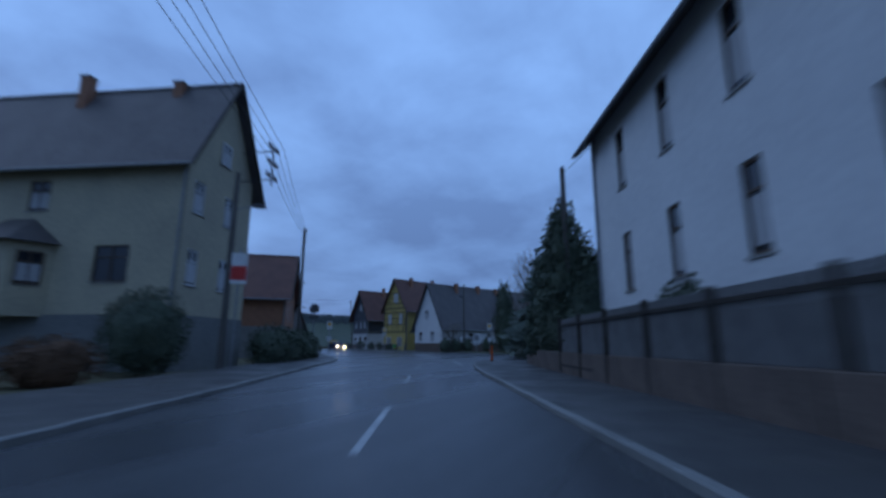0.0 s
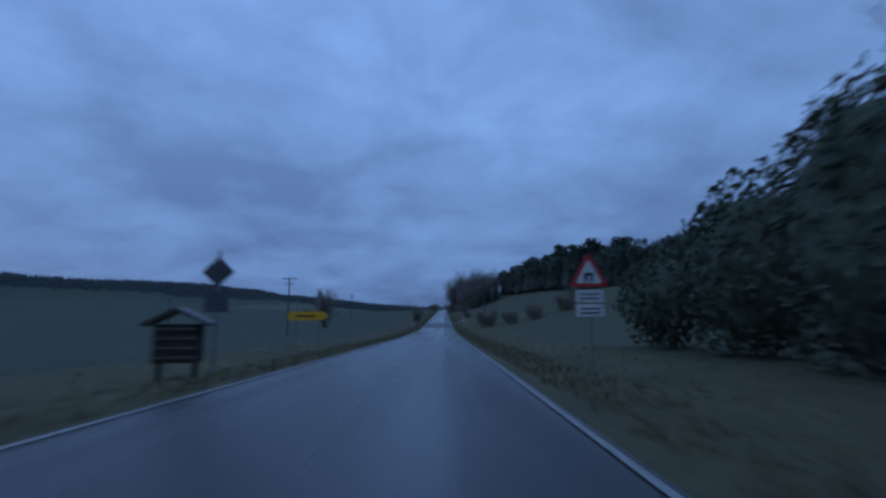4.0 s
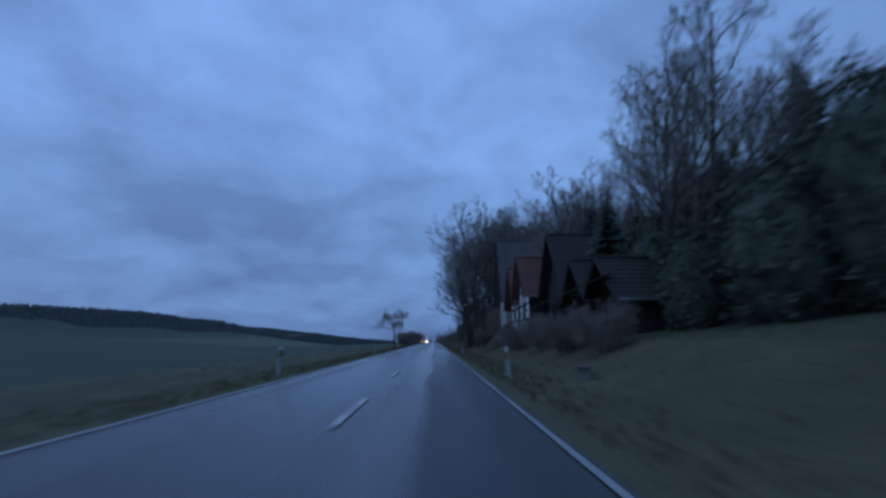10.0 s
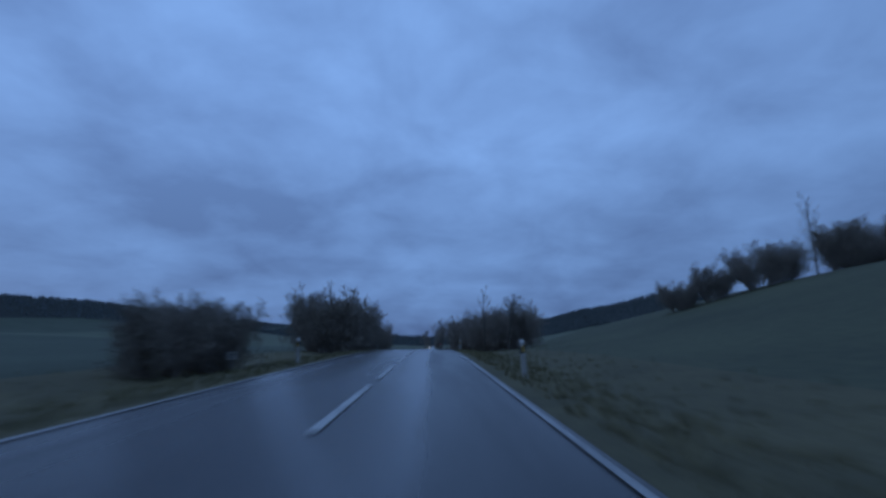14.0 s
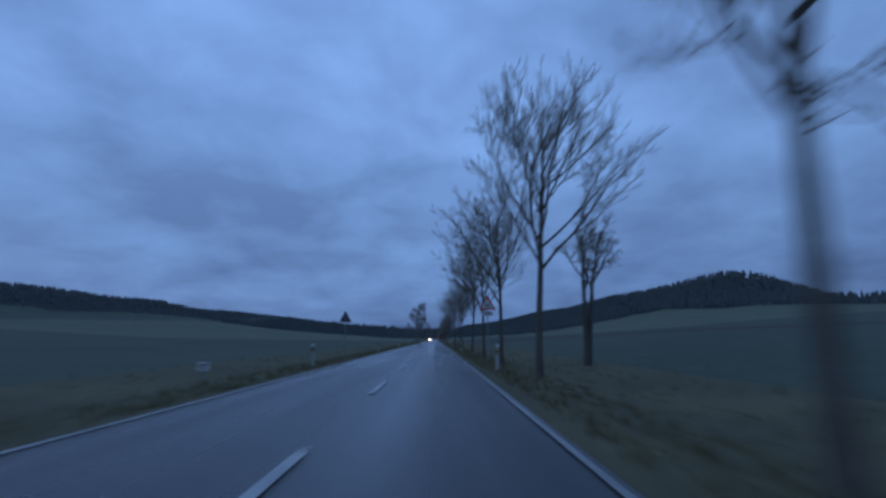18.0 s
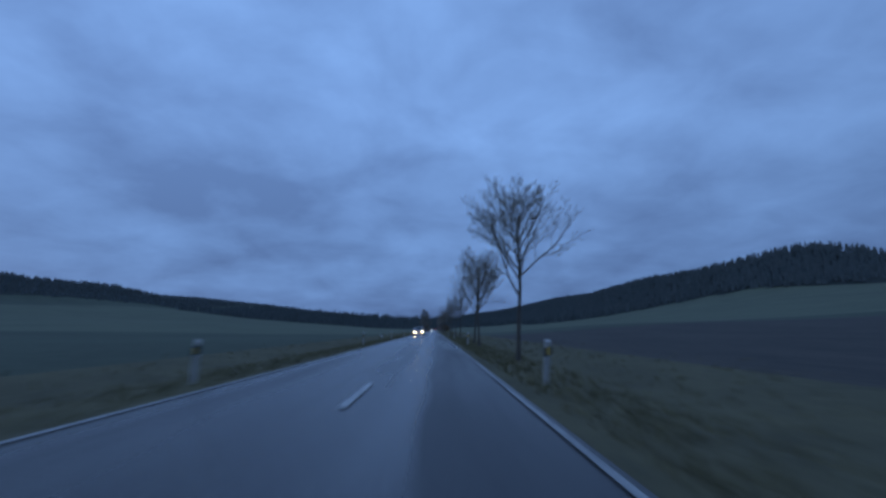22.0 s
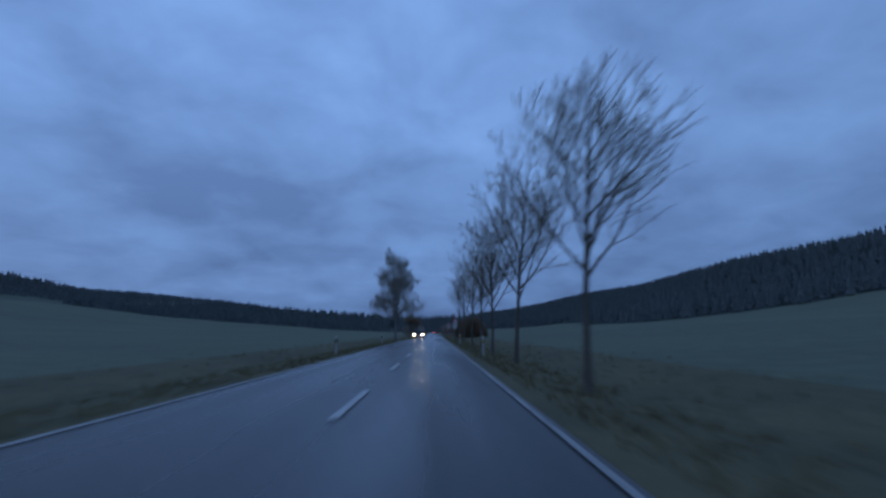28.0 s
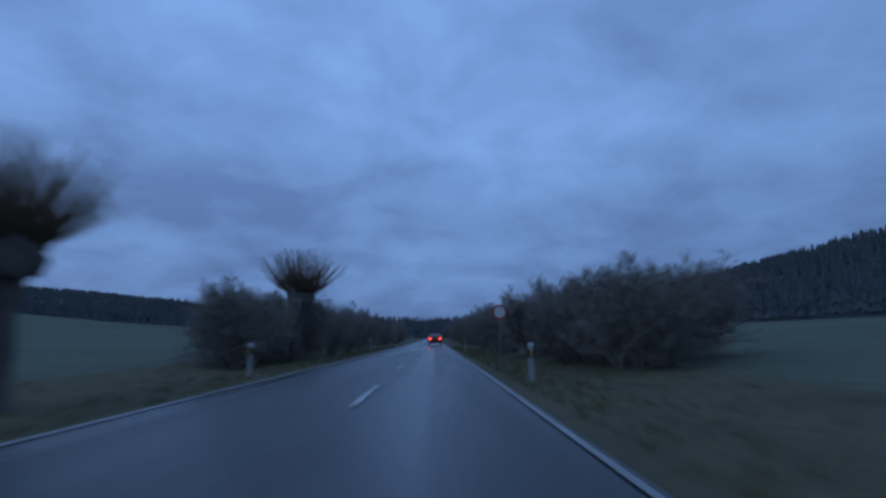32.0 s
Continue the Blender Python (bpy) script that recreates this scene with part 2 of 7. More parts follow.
def part(name, bm, material, parent, label="", smooth=False):
    me = bpy.data.meshes.new(name)
    bm.to_mesh(me)
    bm.free()
    me.materials.append(material)
    if smooth:
        me.polygons.foreach_set("use_smooth", [True] * len(me.polygons))
    ob = new(name, me)
    ob.parent = parent
    if label:
        ob["label"] = label
    return ob


def thing(name, m, label, category, group="", kind=""):
    ob = new(name)
    ob.empty_display_size = 0.3
    ob.matrix_basis = m
    return tagged(ob, label, category, group, kind)


def box(bm, lo, hi, bevel=0.0):
    c = [(a + b) / 2 for a, b in zip(lo, hi)]
    s = [abs(b - a) for a, b in zip(lo, hi)]
    r = bmesh.ops.create_cube(bm, size=1.0, matrix=Matrix.Translation(c) @ Matrix.Diagonal((*s, 1)))
    if bevel:
        es = list({e for v in r["verts"] for e in v.link_edges})
        bmesh.ops.bevel(bm, geom=es, offset=bevel, segments=1, affect="EDGES")
    return bm


def bm_box(lo, hi, bevel=0.0):
    return box(bmesh.new(), lo, hi, bevel)


def rod(bm, a, b, r1, r2=None, n=8):
    a, b = Vector(a), Vector(b)
    d = b - a
    q = d.to_track_quat("Z", "Y").to_matrix().to_4x4()
    bmesh.ops.create_cone(bm, cap_ends=True, segments=n, radius1=r1, radius2=r1 if r2 is None else r2, depth=d.length,
                          matrix=Matrix.Translation((a + b) / 2) @ q)
    return bm


def bm_rod(a, b, r1, r2=None, n=8):
    return rod(bmesh.new(), a, b, r1, r2, n)


def smooth01(t):
    t = np.clip(t, 0.0, 1.0)
    return t * t * (3 - 2 * t)
# ---- ground ----
def bell(x, c, w):
    return np.exp(-((x - c) / w) ** 2)


def ground_z(x, y):
    """Height of the ground: the road's own height with verges, fields and hills beside it."""
    x, y = np.asarray(x, float), np.asarray(y, float)
    base = np.interp(y, _ys, _zs)
    rx, lx = np.maximum(x - 3.3, 0.0), np.maximum(-x - 3.3, 0.0)
    out = smooth01((y - 4) / 30)
    z = base - 0.07
    # shallow ditches beside the road
    z = z - out * 0.22 * (bell(rx, 2.6, 1.2) + bell(lx, 2.8, 1.3))
    # right: the meadow slope below the wood, then open fields
    a = np.interp(y, [12, 70, 130, 330, 400, 470, 520, 640, 900], [0.0, 0.35, 1.0, 1.0, 0.95, 0.85, 0.35, 0.15, 0.22])
    z = z + a * (8.8 * smooth01((rx - 3) / 40) + 42.0 * smooth01((rx - 46) / 180))
    bank = np.interp(y, [165, 200, 258, 264, 280, 292, 305, 330], [0, 1.0, 1.2, 0.75, 0.65, 1.4, 1.8, 0.0])
    z = z + bank * smooth01((rx - 1.6) / 5.0)
    # right: the wooded ridge and its rounded top
    r = np.interp(y, [760, 1150, 1300, 1400, 1500, 1650, 2200, 3200], [0.0, 0.75, 1.0, 1.18, 1.12, 0.85, 0.4, 0.2])
    z = z + 46 * r * bell(x, 345, 115) * (x > 0) + 68 * bell(x, 478, 95) * bell(y, 1245, 150)
    z = z + 0.018 * np.minimum(rx, 320) * smooth01((y - 480) / 200)
    # left: open fields that fall a little, then rise to a long wooded ridge
    low = np.interp(y, [0, 60, 380, 460], [1.2, 2.6, 2.6, 0.0])
    z = z - low * smooth01((lx - 4) / 50)
    top = np.interp(y, [-600, 200, 600, 900, 1150, 1300, 1620, 1740, 2600], [62, 60, 60, 66, 80, 86, 82, 54, 48])
    foot = np.interp(y, [-600, 300, 900, 1280, 3000], [10, 10, 20, 40, 40])
    z = z + foot * smooth01(lx / 620) + (top - foot) * bell(np.minimum(lx, 690), 690, 150) * (lx > 0)
    # far end of the valley
    z = z + 24 * smooth01((y - 1480) / 420)
    # behind the village
    z = z + 26 * smooth01((-y - 160) / 400) + 30 * smooth01((x - 160) / 260) * smooth01((60 - y) / 200) * smooth01((y + 900) / 300)
    rough = 0.9 * np.sin(x * 0.021 + 1.3) * np.sin(y * 0.017) * smooth01((np.abs(x) - 40) / 120)
    return z + rough


def gz(x, y):
    return float(ground_z(x, y))


_gx = [3.0, 3.6, 4.4, 5.2, 6.2, 7.5, 9, 11, 14, 18, 23, 29, 36, 44, 54, 66, 80, 96, 115, 136, 160, 190, 220, 250, 280, 310, 340, 375, 410, 450, 490, 530, 575, 620, 670, 720, 780, 850, 950, 1100, 1400, 1900, 2600]
GX = [-v for v in reversed(_gx)] + [0.0] + _gx
GY = list(np.concatenate([np.arange(-1500, -140, 80.0), np.arange(-140, 0, 10.0), np.arange(0, 560, 5.0), np.arange(560, 1320, 8.0), np.arange(1320, 2200, 25.0), np.arange(2200, 4700, 120.0)]))


def wooded(x, y):
    """Where woods stand: the ridges on both sides and the slope beside the first straight."""
    x, y = np.asarray(x, float), np.asarray(y, float)
    ridge_r = (x > np.interp(y, [850, 1100, 1140, 1300, 1500, 2200], [330, 262, 95, 110, 150, 150])) & (y > 850) & (x < 900)
    cone = ((x - 480) / 250) ** 2 + ((y - 1245) / 240) ** 2 < 1
    ridge_l = (x < np.interp(y, [-600, 900, 1280, 2600], [-560, -560, -480, -420])) & (x > -1400)
    edge = np.interp(y, [40, 100, 150, 170, 260, 330, 400], [130, 92, 64, 50, 44, 40, 70])
    near = (x > edge) & (y > 45) & (y < 420 - (x - 40) * 0.5) & (x < 330)
    end = (y > 1330 + 0.25 * np.abs(x)) & (np.abs(x) < 420) & (y < 2100)
    return ridge_r | cone | ridge_l | near | end


gxx, gyy = np.meshgrid(GX, GY)
gzz = ground_z(gxx, gyy)
g_verts = np.stack([gxx.ravel(), gyy.ravel(), gzz.ravel()], -1).tolist()
nx, ny = len(GX), len(GY)
g_faces, g_mat = [], []
for j in range(ny - 1):
    for i in range(nx - 1):
        g_faces.append((j * nx + i, j * nx + i + 1, (j + 1) * nx + i + 1, (j + 1) * nx + i))
        cx, cy = (GX[i] + GX[i + 1]) / 2, (GY[j] + GY[j + 1]) / 2
        if wooded(cx, cy):
            k = 4
        elif abs(cx) < 8.5 or cy < 0:
            k = 1
        elif cx > 0 and 20 < cy < 470:
            k = 2
        elif cx > 0 and 632 < cy < 765 and cx < 115:
            k = 3
        elif cy > 800 and abs(cx) < 420:
            k = 5
        else:
            k = 0
        g_mat.append(k)
g_me = bpy.data.meshes.new("ground")
g_me.from_pydata(g_verts, [], g_faces)
for k in ("field", "verge", "meadow", "plough", "forest_floor", "pale_crop"):
    g_me.materials.append(M[k])
g_me.polygons.foreach_set("material_index", g_mat)
g_me.polygons.foreach_set("use_smooth", [True] * len(g_faces))
ground = tagged(new("ground", g_me), "dull green winter fields and grass verges on rolling ground", "ground", kind="structure")


# ---- roads ----
def ribbon(left, right, z=0.0):
    v, f = [], []
    for a, b in zip(left, right):
        for k in range(5):
            s = k / 4
            x, y = a[0] + (b[0] - a[0]) * s, a[1] + (b[1] - a[1]) * s
            v.append((x, y, road_z(y) + z + 0.05 * (1 - (2 * s - 1) ** 2)))
    for i in range(len(left) - 1):
        for k in range(4):
            f.append((i * 5 + k, i * 5 + k + 1, i * 5 + k + 6, i * 5 + k + 5))
    return v, f


def poly_flat(name, pts, z, material, label, category="road"):
    return tagged(obj(name, [(x, y, road_z(y) + z) for x, y in pts], [tuple(range(len(pts)))], material), label, category, kind="structure")


def refine(pts, n=6):
    """A smooth line through points (Catmull-Rom)."""
    p = [Vector((*a[:2], 0)) for a in pts]
    p = [p[0] * 2 - p[1]] + p + [p[-1] * 2 - p[-2]]
    out = []
    for i in range(1, len(p) - 2):
        for k in range(n):
            t = k / n
            q = 0.5 * ((2 * p[i]) + (p[i + 1] - p[i - 1]) * t + (2 * p[i - 1] - 5 * p[i] + 4 * p[i + 1] - p[i + 2]) * t * t
                       + (3 * p[i] - 3 * p[i + 1] + p[i + 2] - p[i - 1]) * t ** 3)
            out.append((q.x, q.y))
    out.append((p[-2].x, p[-2].y))
    return out


KERB_LEFT = [(78.5, -112), (70.5, -97), (60.9, -79.4), (56.2, -71.5), (52.4, -65.2), (47.6, -57.4), (40.6, -49.9), (34.8, -43.9), (28.6, -37.3), (22.4, -31.0), (16.4, -25.2), (10.2, -20.0), (2.3, -13.4)]
KERB_RIGHT = [(85.5, -112), (78.0, -97.5), (68.3, -78.7), (63.8, -70.1), (61.2, -65.1), (59.45, -61.3), (57.95, -57.5), (57.4, -54.4)]
KERB_CORNER = [(34.5, -21.2), (30.5, -21.6), (25.4, -20.0), (19.6, -17.3), (15.6, -14.4), (12.2, -11.4), (9.8, -8.9), (8.2, -6.6), (6.6, -3.4), (5.0, 1.0), (3.7, 7.0)]
main_l = refine(KERB_LEFT + [(-2.0, -6), (-2.95, 2), (-2.95, 8), (-2.95, 14)])
main_r = refine([(85.5, -112), (78.0, -97.5), (68.3, -78.7), (63.8, -70.1), (61.2, -65.1), (59.0, -60.3), (57.4, -56.2), (55.5, -50.5), (50.5, -43.0), (45.0, -36), (33.0, -24), (25.4, -20.0), (15.6, -14.4), (9.8, -8.9), (6.0, -2.2), (3.4, 6), (2.95, 14)])
rv, rf = ribbon(main_l, main_r)
ys = [13.9 + 5.0 * i for i in range(262)]
sv, sf = ribbon([(-2.8, y) for y in ys], [(2.75, y) for y in ys])
rf += [tuple(k + len(rv) for k in f) for f in sf]
rv += sv
road = tagged(obj("road", rv, rf, M["asphalt"], smooth=True), "wet dark grey asphalt country road, worn wheel tracks", "road", kind="structure")
side_1 = poly_flat("road_side_1", [(57.8, -57.2), (46, -38.5), (34, -25), (31.5, -21.9), (36, -21.5), (47, -27.5), (75, -38), (110, -50), (110, -58), (72, -48), (61, -50.5)], 0.012,
                   M["asphalt"], "wet asphalt side street past the white house")

def track(name, pts, width, material, label):
    """A track laid over the ground along points."""
    line = refine(pts, 8)
    v, f = [], []
    for i, (x, y) in enumerate(line):
        a, b = Vector(line[max(i - 1, 0)]), Vector(line[min(i + 1, len(line) - 1)])
        d = (b - a).normalized()
        wd = width * (1 + 1.6 * max(0.0, 1 - i / 7))
        for k in range(5):
            q = (k / 4 - 0.5) * wd
            px, py = x - d.y * q, y + d.x * q
            z = max(gz(px, py) + 0.03, road_z(py) - 0.02 if abs(px) < 3.4 else -99)
            v.append((px, py, z))
    for i in range(len(line) - 1):
        for k in range(4):
            f.append((i * 5 + k, i * 5 + k + 1, i * 5 + k + 6, i * 5 + k + 5))
    return tagged(obj(name, v, f, material, smooth=True), label, "track", kind="structure")


track("road_side_2", [(6, -15), (-2, -8), (-8, -4), (-23.3, 5.5), (-57, 25.6), (-136, 66)], 5.0, M["asphalt"], "asphalt lane running on straight past the last gardens")
track("track_1", [(2.7, 124.8), (6, 124.9), (12, 126.0), (24, 130.5), (44, 139), (70, 149)], 1.0, M["gravel"], "worn gravel farm track joining the road")
track("track_3", [(2.7, 780), (6, 780), (14, 780), (30, 782), (60, 786)], 3.6, M["gravel"], "wet muddy gravel field track beside the road")


def line_strip(name, pts, width, z, parent=None, label="", paint="paint"):
    v, f = [], []
    for i, (x, y) in enumerate(pts):
        a, b = Vector(pts[max(i - 1, 0)]), Vector(pts[min(i + 1, len(pts) - 1)])
        d = (b - a).normalized()
        n = Vector((-d.y, d.x)) * width / 2
        for s in (1, -1):
            v.append((x + n.x * s, y + n.y * s, road_z(y) + z + (0.05 * (1 - (x / 2.95) ** 2) if y > 8 and abs(x) < 2.95 else 0.03)))
    for i in range(len(pts) - 1):
        f.append((2 * i, 2 * i + 1, 2 * i + 3, 2 * i + 2))
    return obj(name, v, f, M[paint], parent, label)


marks = thing("road_marking", Matrix(), "white painted lane lines on wet asphalt, worn in places", "road marking", kind="structure")
line_strip("edge_line", [(2.62, y) for y in range(9, 1320, 3)], 0.078, 0.014, marks, paint="edge_paint")
line_strip("edge_line", [(-2.66, y) for y in range(12, 1320, 3)], 0.085, 0.014, marks, paint="edge_paint")
# ---- plants ----
def frame_of(d):
    d = d.normalized()
    u = d.orthogonal().normalized()
    return u, d.cross(u)


def tube(V, F, pts, radii, n):
    """Adds a tapering tube along points to lists of corners and faces."""
    base = len(V)
    for i, (p, r) in enumerate(zip(pts, radii)):
        d = pts[min(i + 1, len(pts) - 1)] - pts[max(i - 1, 0)]
        u, w = frame_of(d)
        for k in range(n):
            a = 2 * math.pi * k / n
            V.append(tuple(p + (u * math.cos(a) + w * math.sin(a)) * r))
    for i in range(len(pts) - 1):
        for k in range(n):
            k2 = (k + 1) % n
            F.append((base + i * n + k, base + i * n + k2, base + (i + 1) * n + k2, base + (i + 1) * n + k))


def limb(rng, start, way, length, radius, bend, lift, steps):
    pts, radii, p, d = [start], [radius], start.copy(), way.normalized()
    for i in range(steps):
        d = (d + Vector((rng.gauss(0, bend), rng.gauss(0, bend), rng.gauss(0, bend) + lift))).normalized()
        p = p + d * (length / steps)
        pts.append(p.copy())
        radii.append(radius * (1 - 0.72 * (i + 1) / steps))
    return pts, radii


def bare_tree_mesh(seed, height, bole, r0, kids, angle, ratio, bend=0.12, lift=0.06, lean=0.0, droop=0.0, first=0.35, stems=1, stem_spread=0.0, top=0.85, twig_r=0.009):
    """Corners and faces of the wood (stems and limbs) and of the twigs of a leafless tree."""
    rng = random.Random(seed)
    VT, FT, VC, FC = [], [], [], []
    depth = len(kids)
    todo = []
    for s in range(stems):
        a = rng.uniform(0, 6.283)
        sp = stem_spread * rng.uniform(0.35, 1.0) if stems > 1 else 0
        way = Vector((math.cos(a) * sp + lean, math.sin(a) * sp, 1.0))
        st = Vector((math.cos(a) * 0.12 * stems ** 0.5, math.sin(a) * 0.12 * stems ** 0.5, -0.15)) if stems > 1 else Vector((0, 0, -0.2))
        pts, rad = limb(rng, st, way, height * top * (rng.uniform(0.75, 1.05) if stems > 1 else 1), r0, bend * 0.26, 0.02 if stems > 1 else 0.09, 8)
        if stems == 1:
            rad[0] *= 1.35
        todo.append((pts, rad, 0))
    while todo:
        pts, rad, lev = todo.pop()
        if lev < 2:
            tube(VT, FT, pts, rad, 7 if lev == 0 else 5)
        else:
            tube(VC, FC, pts, [max(r, twig_r * 0.6) for r in rad], 3)
        if lev >= depth:
            continue
        length = sum((pts[i + 1] - pts[i]).length for i in range(len(pts) - 1))
        n = kids[lev]
        lo = (bole / (height * top)) if lev == 0 else first
        for k in range(n):
            f = lo + (1 - lo) * (k + rng.uniform(0.1, 0.9)) / n
            j = min(int(f * (len(pts) - 1)), len(pts) - 2)
            q = f * (len(pts) - 1) - j
            p = pts[j].lerp(pts[j + 1], q)
            d = (pts[j + 1] - pts[j]).normalized()
            u, w = frame_of(d)
            phi = k * 2.4 + rng.uniform(-0.5, 0.5)
            ang = radians(angle[lev] * rng.uniform(0.7, 1.25))
            way = d * math.cos(ang) + (u * math.cos(phi) + w * math.sin(phi)) * math.sin(ang)
            if lev == 0:
                ln = height * ratio[0] * rng.uniform(0.75, 1.1) * (1.0 - 0.55 * (f - lo) / (1 - lo + 1e-6))
            else:
                ln = length * ratio[lev] * rng.uniform(0.7, 1.1) * (1.15 - 0.5 * f)
            r = max((rad[j] * (1 - q) + rad[j + 1] * q) * (0.62 if lev == 0 else 0.6), twig_r)
            up = lift if lev < depth - 1 else lift - droop
            todo.append((*limb(rng, p, way, ln, r, bend, up if lev < 2 else up - droop * 0.5, 6 if lev < 1 else (5 if lev < 2 else 4)), lev + 1))
    return VT, FT, VC, FC


def bare_tree(name, label, seed, wood, twigs, category="tree", group="", **kw):
    VT, FT, VC, FC = bare_tree_mesh(seed, **kw)
    t = thing(name, Matrix(), label, category, group)
    obj("trunk", VT, FT, wood, t, smooth=True)
    obj("crown", VC, FC, twigs, t, "fine bare twigs")
    return t


def stand(ob, spots, rng, lo=0.9, hi=1.1, sink=0.05):
    """Puts the thing at the first spot and copies at the others. A spot: x, y[, scale]."""
    made = []
    for i, s in enumerate(spots):
        k = s[2] if len(s) > 2 else rng.uniform(lo, hi)
        m = pose(s[0], s[1], gz(s[0], s[1]) - sink, rng.uniform(-2, 2), rng.uniform(-2, 2), rng.uniform(0, 360))
        if i == 0:
            ob.matrix_basis = m @ Matrix.Scale(k, 4)
            made.append(ob)
        else:
            c = copy_thing(ob, m)
            c.scale = (k, k, k)
            made.append(c)
    return made


rng = random.Random(11)
AVENUE = dict(bole=2.9, r0=0.108, kids=(18, 9, 6, 3), angle=(44, 38, 36, 32), ratio=(0.52, 0.5, 0.48, 0.5), bend=0.09, lift=0.09, first=0.25)
avenue_y = [542.6, 552.6, 560.5, 567.9, 578.8, 590.3, 598.5, 607.5, 616.8, 638.7, 648.6, 661.8, 669.0, 678.5, 686.2, 695.2, 712.8, 726.4, 733.0,
            752.4, 761.6, 771.1, 787.5, 795.0, 832.0, 841.5, 853.0, 866.0, 876.0, 896.6, 905.5, 914.1, 920.7, 934.3, 942.4, 949.9, 956.6, 964.0, 974.0, 982.3]
young = {598.5, 638.7, 752.4, 787.5, 795.0, 974.0, 982.3}
avenue_kinds = [bare_tree("avenue_tree", "tall leafless avenue tree with a bare trunk on the grass verge", 21 + i, M["bark"], M["twig"], group="avenue trees",
                          height=7.7 + 0.3 * i, **AVENUE) for i in range(4)]
slim = bare_tree("avenue_tree", "slim young leafless avenue tree with narrow upright crown", 31, M["bark"], M["twig"], group="avenue trees",
                 height=7.6, bole=2.6, r0=0.10, kids=(12, 6, 4, 3), angle=(26, 30, 32, 30), ratio=(0.42, 0.5, 0.5, 0.5), bend=0.08, lift=0.10)


def stand_tall(ob, spots):
    """Like stand(), with each tree's height in metres: x, y, height."""
    top = max(v.co.z for c in ob.children for v in c.data.vertices)
    stand(ob, [(x, y, h / top) for x, y, h in spots], rng)


spots = {k: [] for k in range(5)}
for i, y in enumerate(avenue_y):
    h = np.interp(y, [540, 555, 600, 640, 670, 700, 750, 790, 832, 870, 935, 985], [9.4, 9.4, 8.6, 7.8, 7.3, 7.5, 6.6, 5.8, 6.6, 7.0, 7.3, 8.0]) * rng.uniform(0.93, 1.07)
    spots[4 if y in young else i % 4].append((4.33 + rng.uniform(-0.15, 0.15), y, h))
for k in range(4):
    stand_tall(avenue_kinds[k], spots[k])
stand_tall(slim, spots[4])
first_tree = copy_thing(avenue_kinds[1], pose(4.35, 533.0, gz(4.35, 533.0) - 0.05, 0, 0, 75))
first_tree.scale = avenue_kinds[1].matrix_basis.to_scale() * (9.4 / 8.0)

# birches on the left with hanging twigs
BIRCH = dict(bole=3.2, r0=0.17, kids=(20, 9, 7, 5), angle=(62, 48, 55, 42), ratio=(0.32, 0.5, 0.6, 1.5), bend=0.13, lift=0.05, droop=0.95, first=0.3)
birch = bare_tree("birch", "leafless birch with long hanging twigs beside the road", 51, M["birch_bark"], M["twig"], height=12.4, **BIRCH)
stand(birch, [(-4.1, 670.0, 1.0)], rng)
birch_2 = bare_tree("birch", "tall leafless birch, one of a pair at the roadside", 53, M["birch_bark"], M["twig"], height=13.2, **BIRCH)
stand(birch_2, [(-5.0, 999.5, 1.15), (-5.3, 1001.6, 1.1)], rng)
st = thing("tree_stump", pose(-3.75, 670.8, gz(-3.75, 670.8)), "dark broken stump standing beside the birch", "stump")
VT, FT = [], []
tube(VT, FT, [Vector((0, 0, -0.2)), Vector((0.02, 0, 0.4)), Vector((0.0, 0.03, 0.85))], [0.16, 0.13, 0.12], 8)
FT.append(tuple(range(16, 24)))
obj("wood", VT, FT, M["bark"], st)

# old fruit trees and roadside trees of the first straight
apple = bare_tree("apple_tree", "old leafless apple tree with crooked limbs on the verge", 61, M["bark"], M["twig"], height=4.9, bole=1.4, r0=0.16, twig_r=0.013,
                  kids=(11, 8, 6, 4), angle=(58, 48, 45, 40), ratio=(0.44, 0.55, 0.5, 0.5), bend=0.24, lift=0.05, lean=-0.12, top=0.62)
stand(apple, [(-3.6, 96.2, 1.0)], rng)
umbrella = bare_tree("apple_tree", "leafless roadside tree with a flat round crown", 66, M["bark"], M["twig"], height=4.8, bole=1.7, r0=0.11, twig_r=0.012,
                     kids=(11, 8, 6, 4), angle=(64, 48, 44, 40), ratio=(0.46, 0.5, 0.5, 0.5), bend=0.22, lift=0.07, lean=0.12, top=0.55)
stand(umbrella, [(-3.75, 285.4, 1.45)], rng)
bush_tree = bare_tree("field_bush", "leafless bush of many stems standing in the field", 71, M["bark"], M["twig"], "bush", height=8.8, bole=1.2, r0=0.13,
                      kids=(12, 7, 5, 3), angle=(34, 34, 34, 30), ratio=(0.38, 0.5, 0.5, 0.5), bend=0.1, lift=0.08, stems=8, stem_spread=0.4)
stand(bush_tree, [(-27.0, 125.0, 1.2), (-64.0, 232.0, 0.7), (30.0, 116.0, 0.62)], rng)
orchard = bare_tree("fruit_tree", "leafless old fruit tree on the meadow slope", 76, M["bark"], M["twig"], height=5.2, bole=1.0, r0=0.14,
                    kids=(10, 7, 6, 4), angle=(50, 44, 42, 40), ratio=(0.46, 0.55, 0.5, 0.5), bend=0.2, lift=0.06, top=0.7)
stand(orchard, [(15.4, 149.0, 0.62), (15.0, 178, 0.8), (8.4, 171.0, 1.25), (9.2, 184, 0.8)], rng)
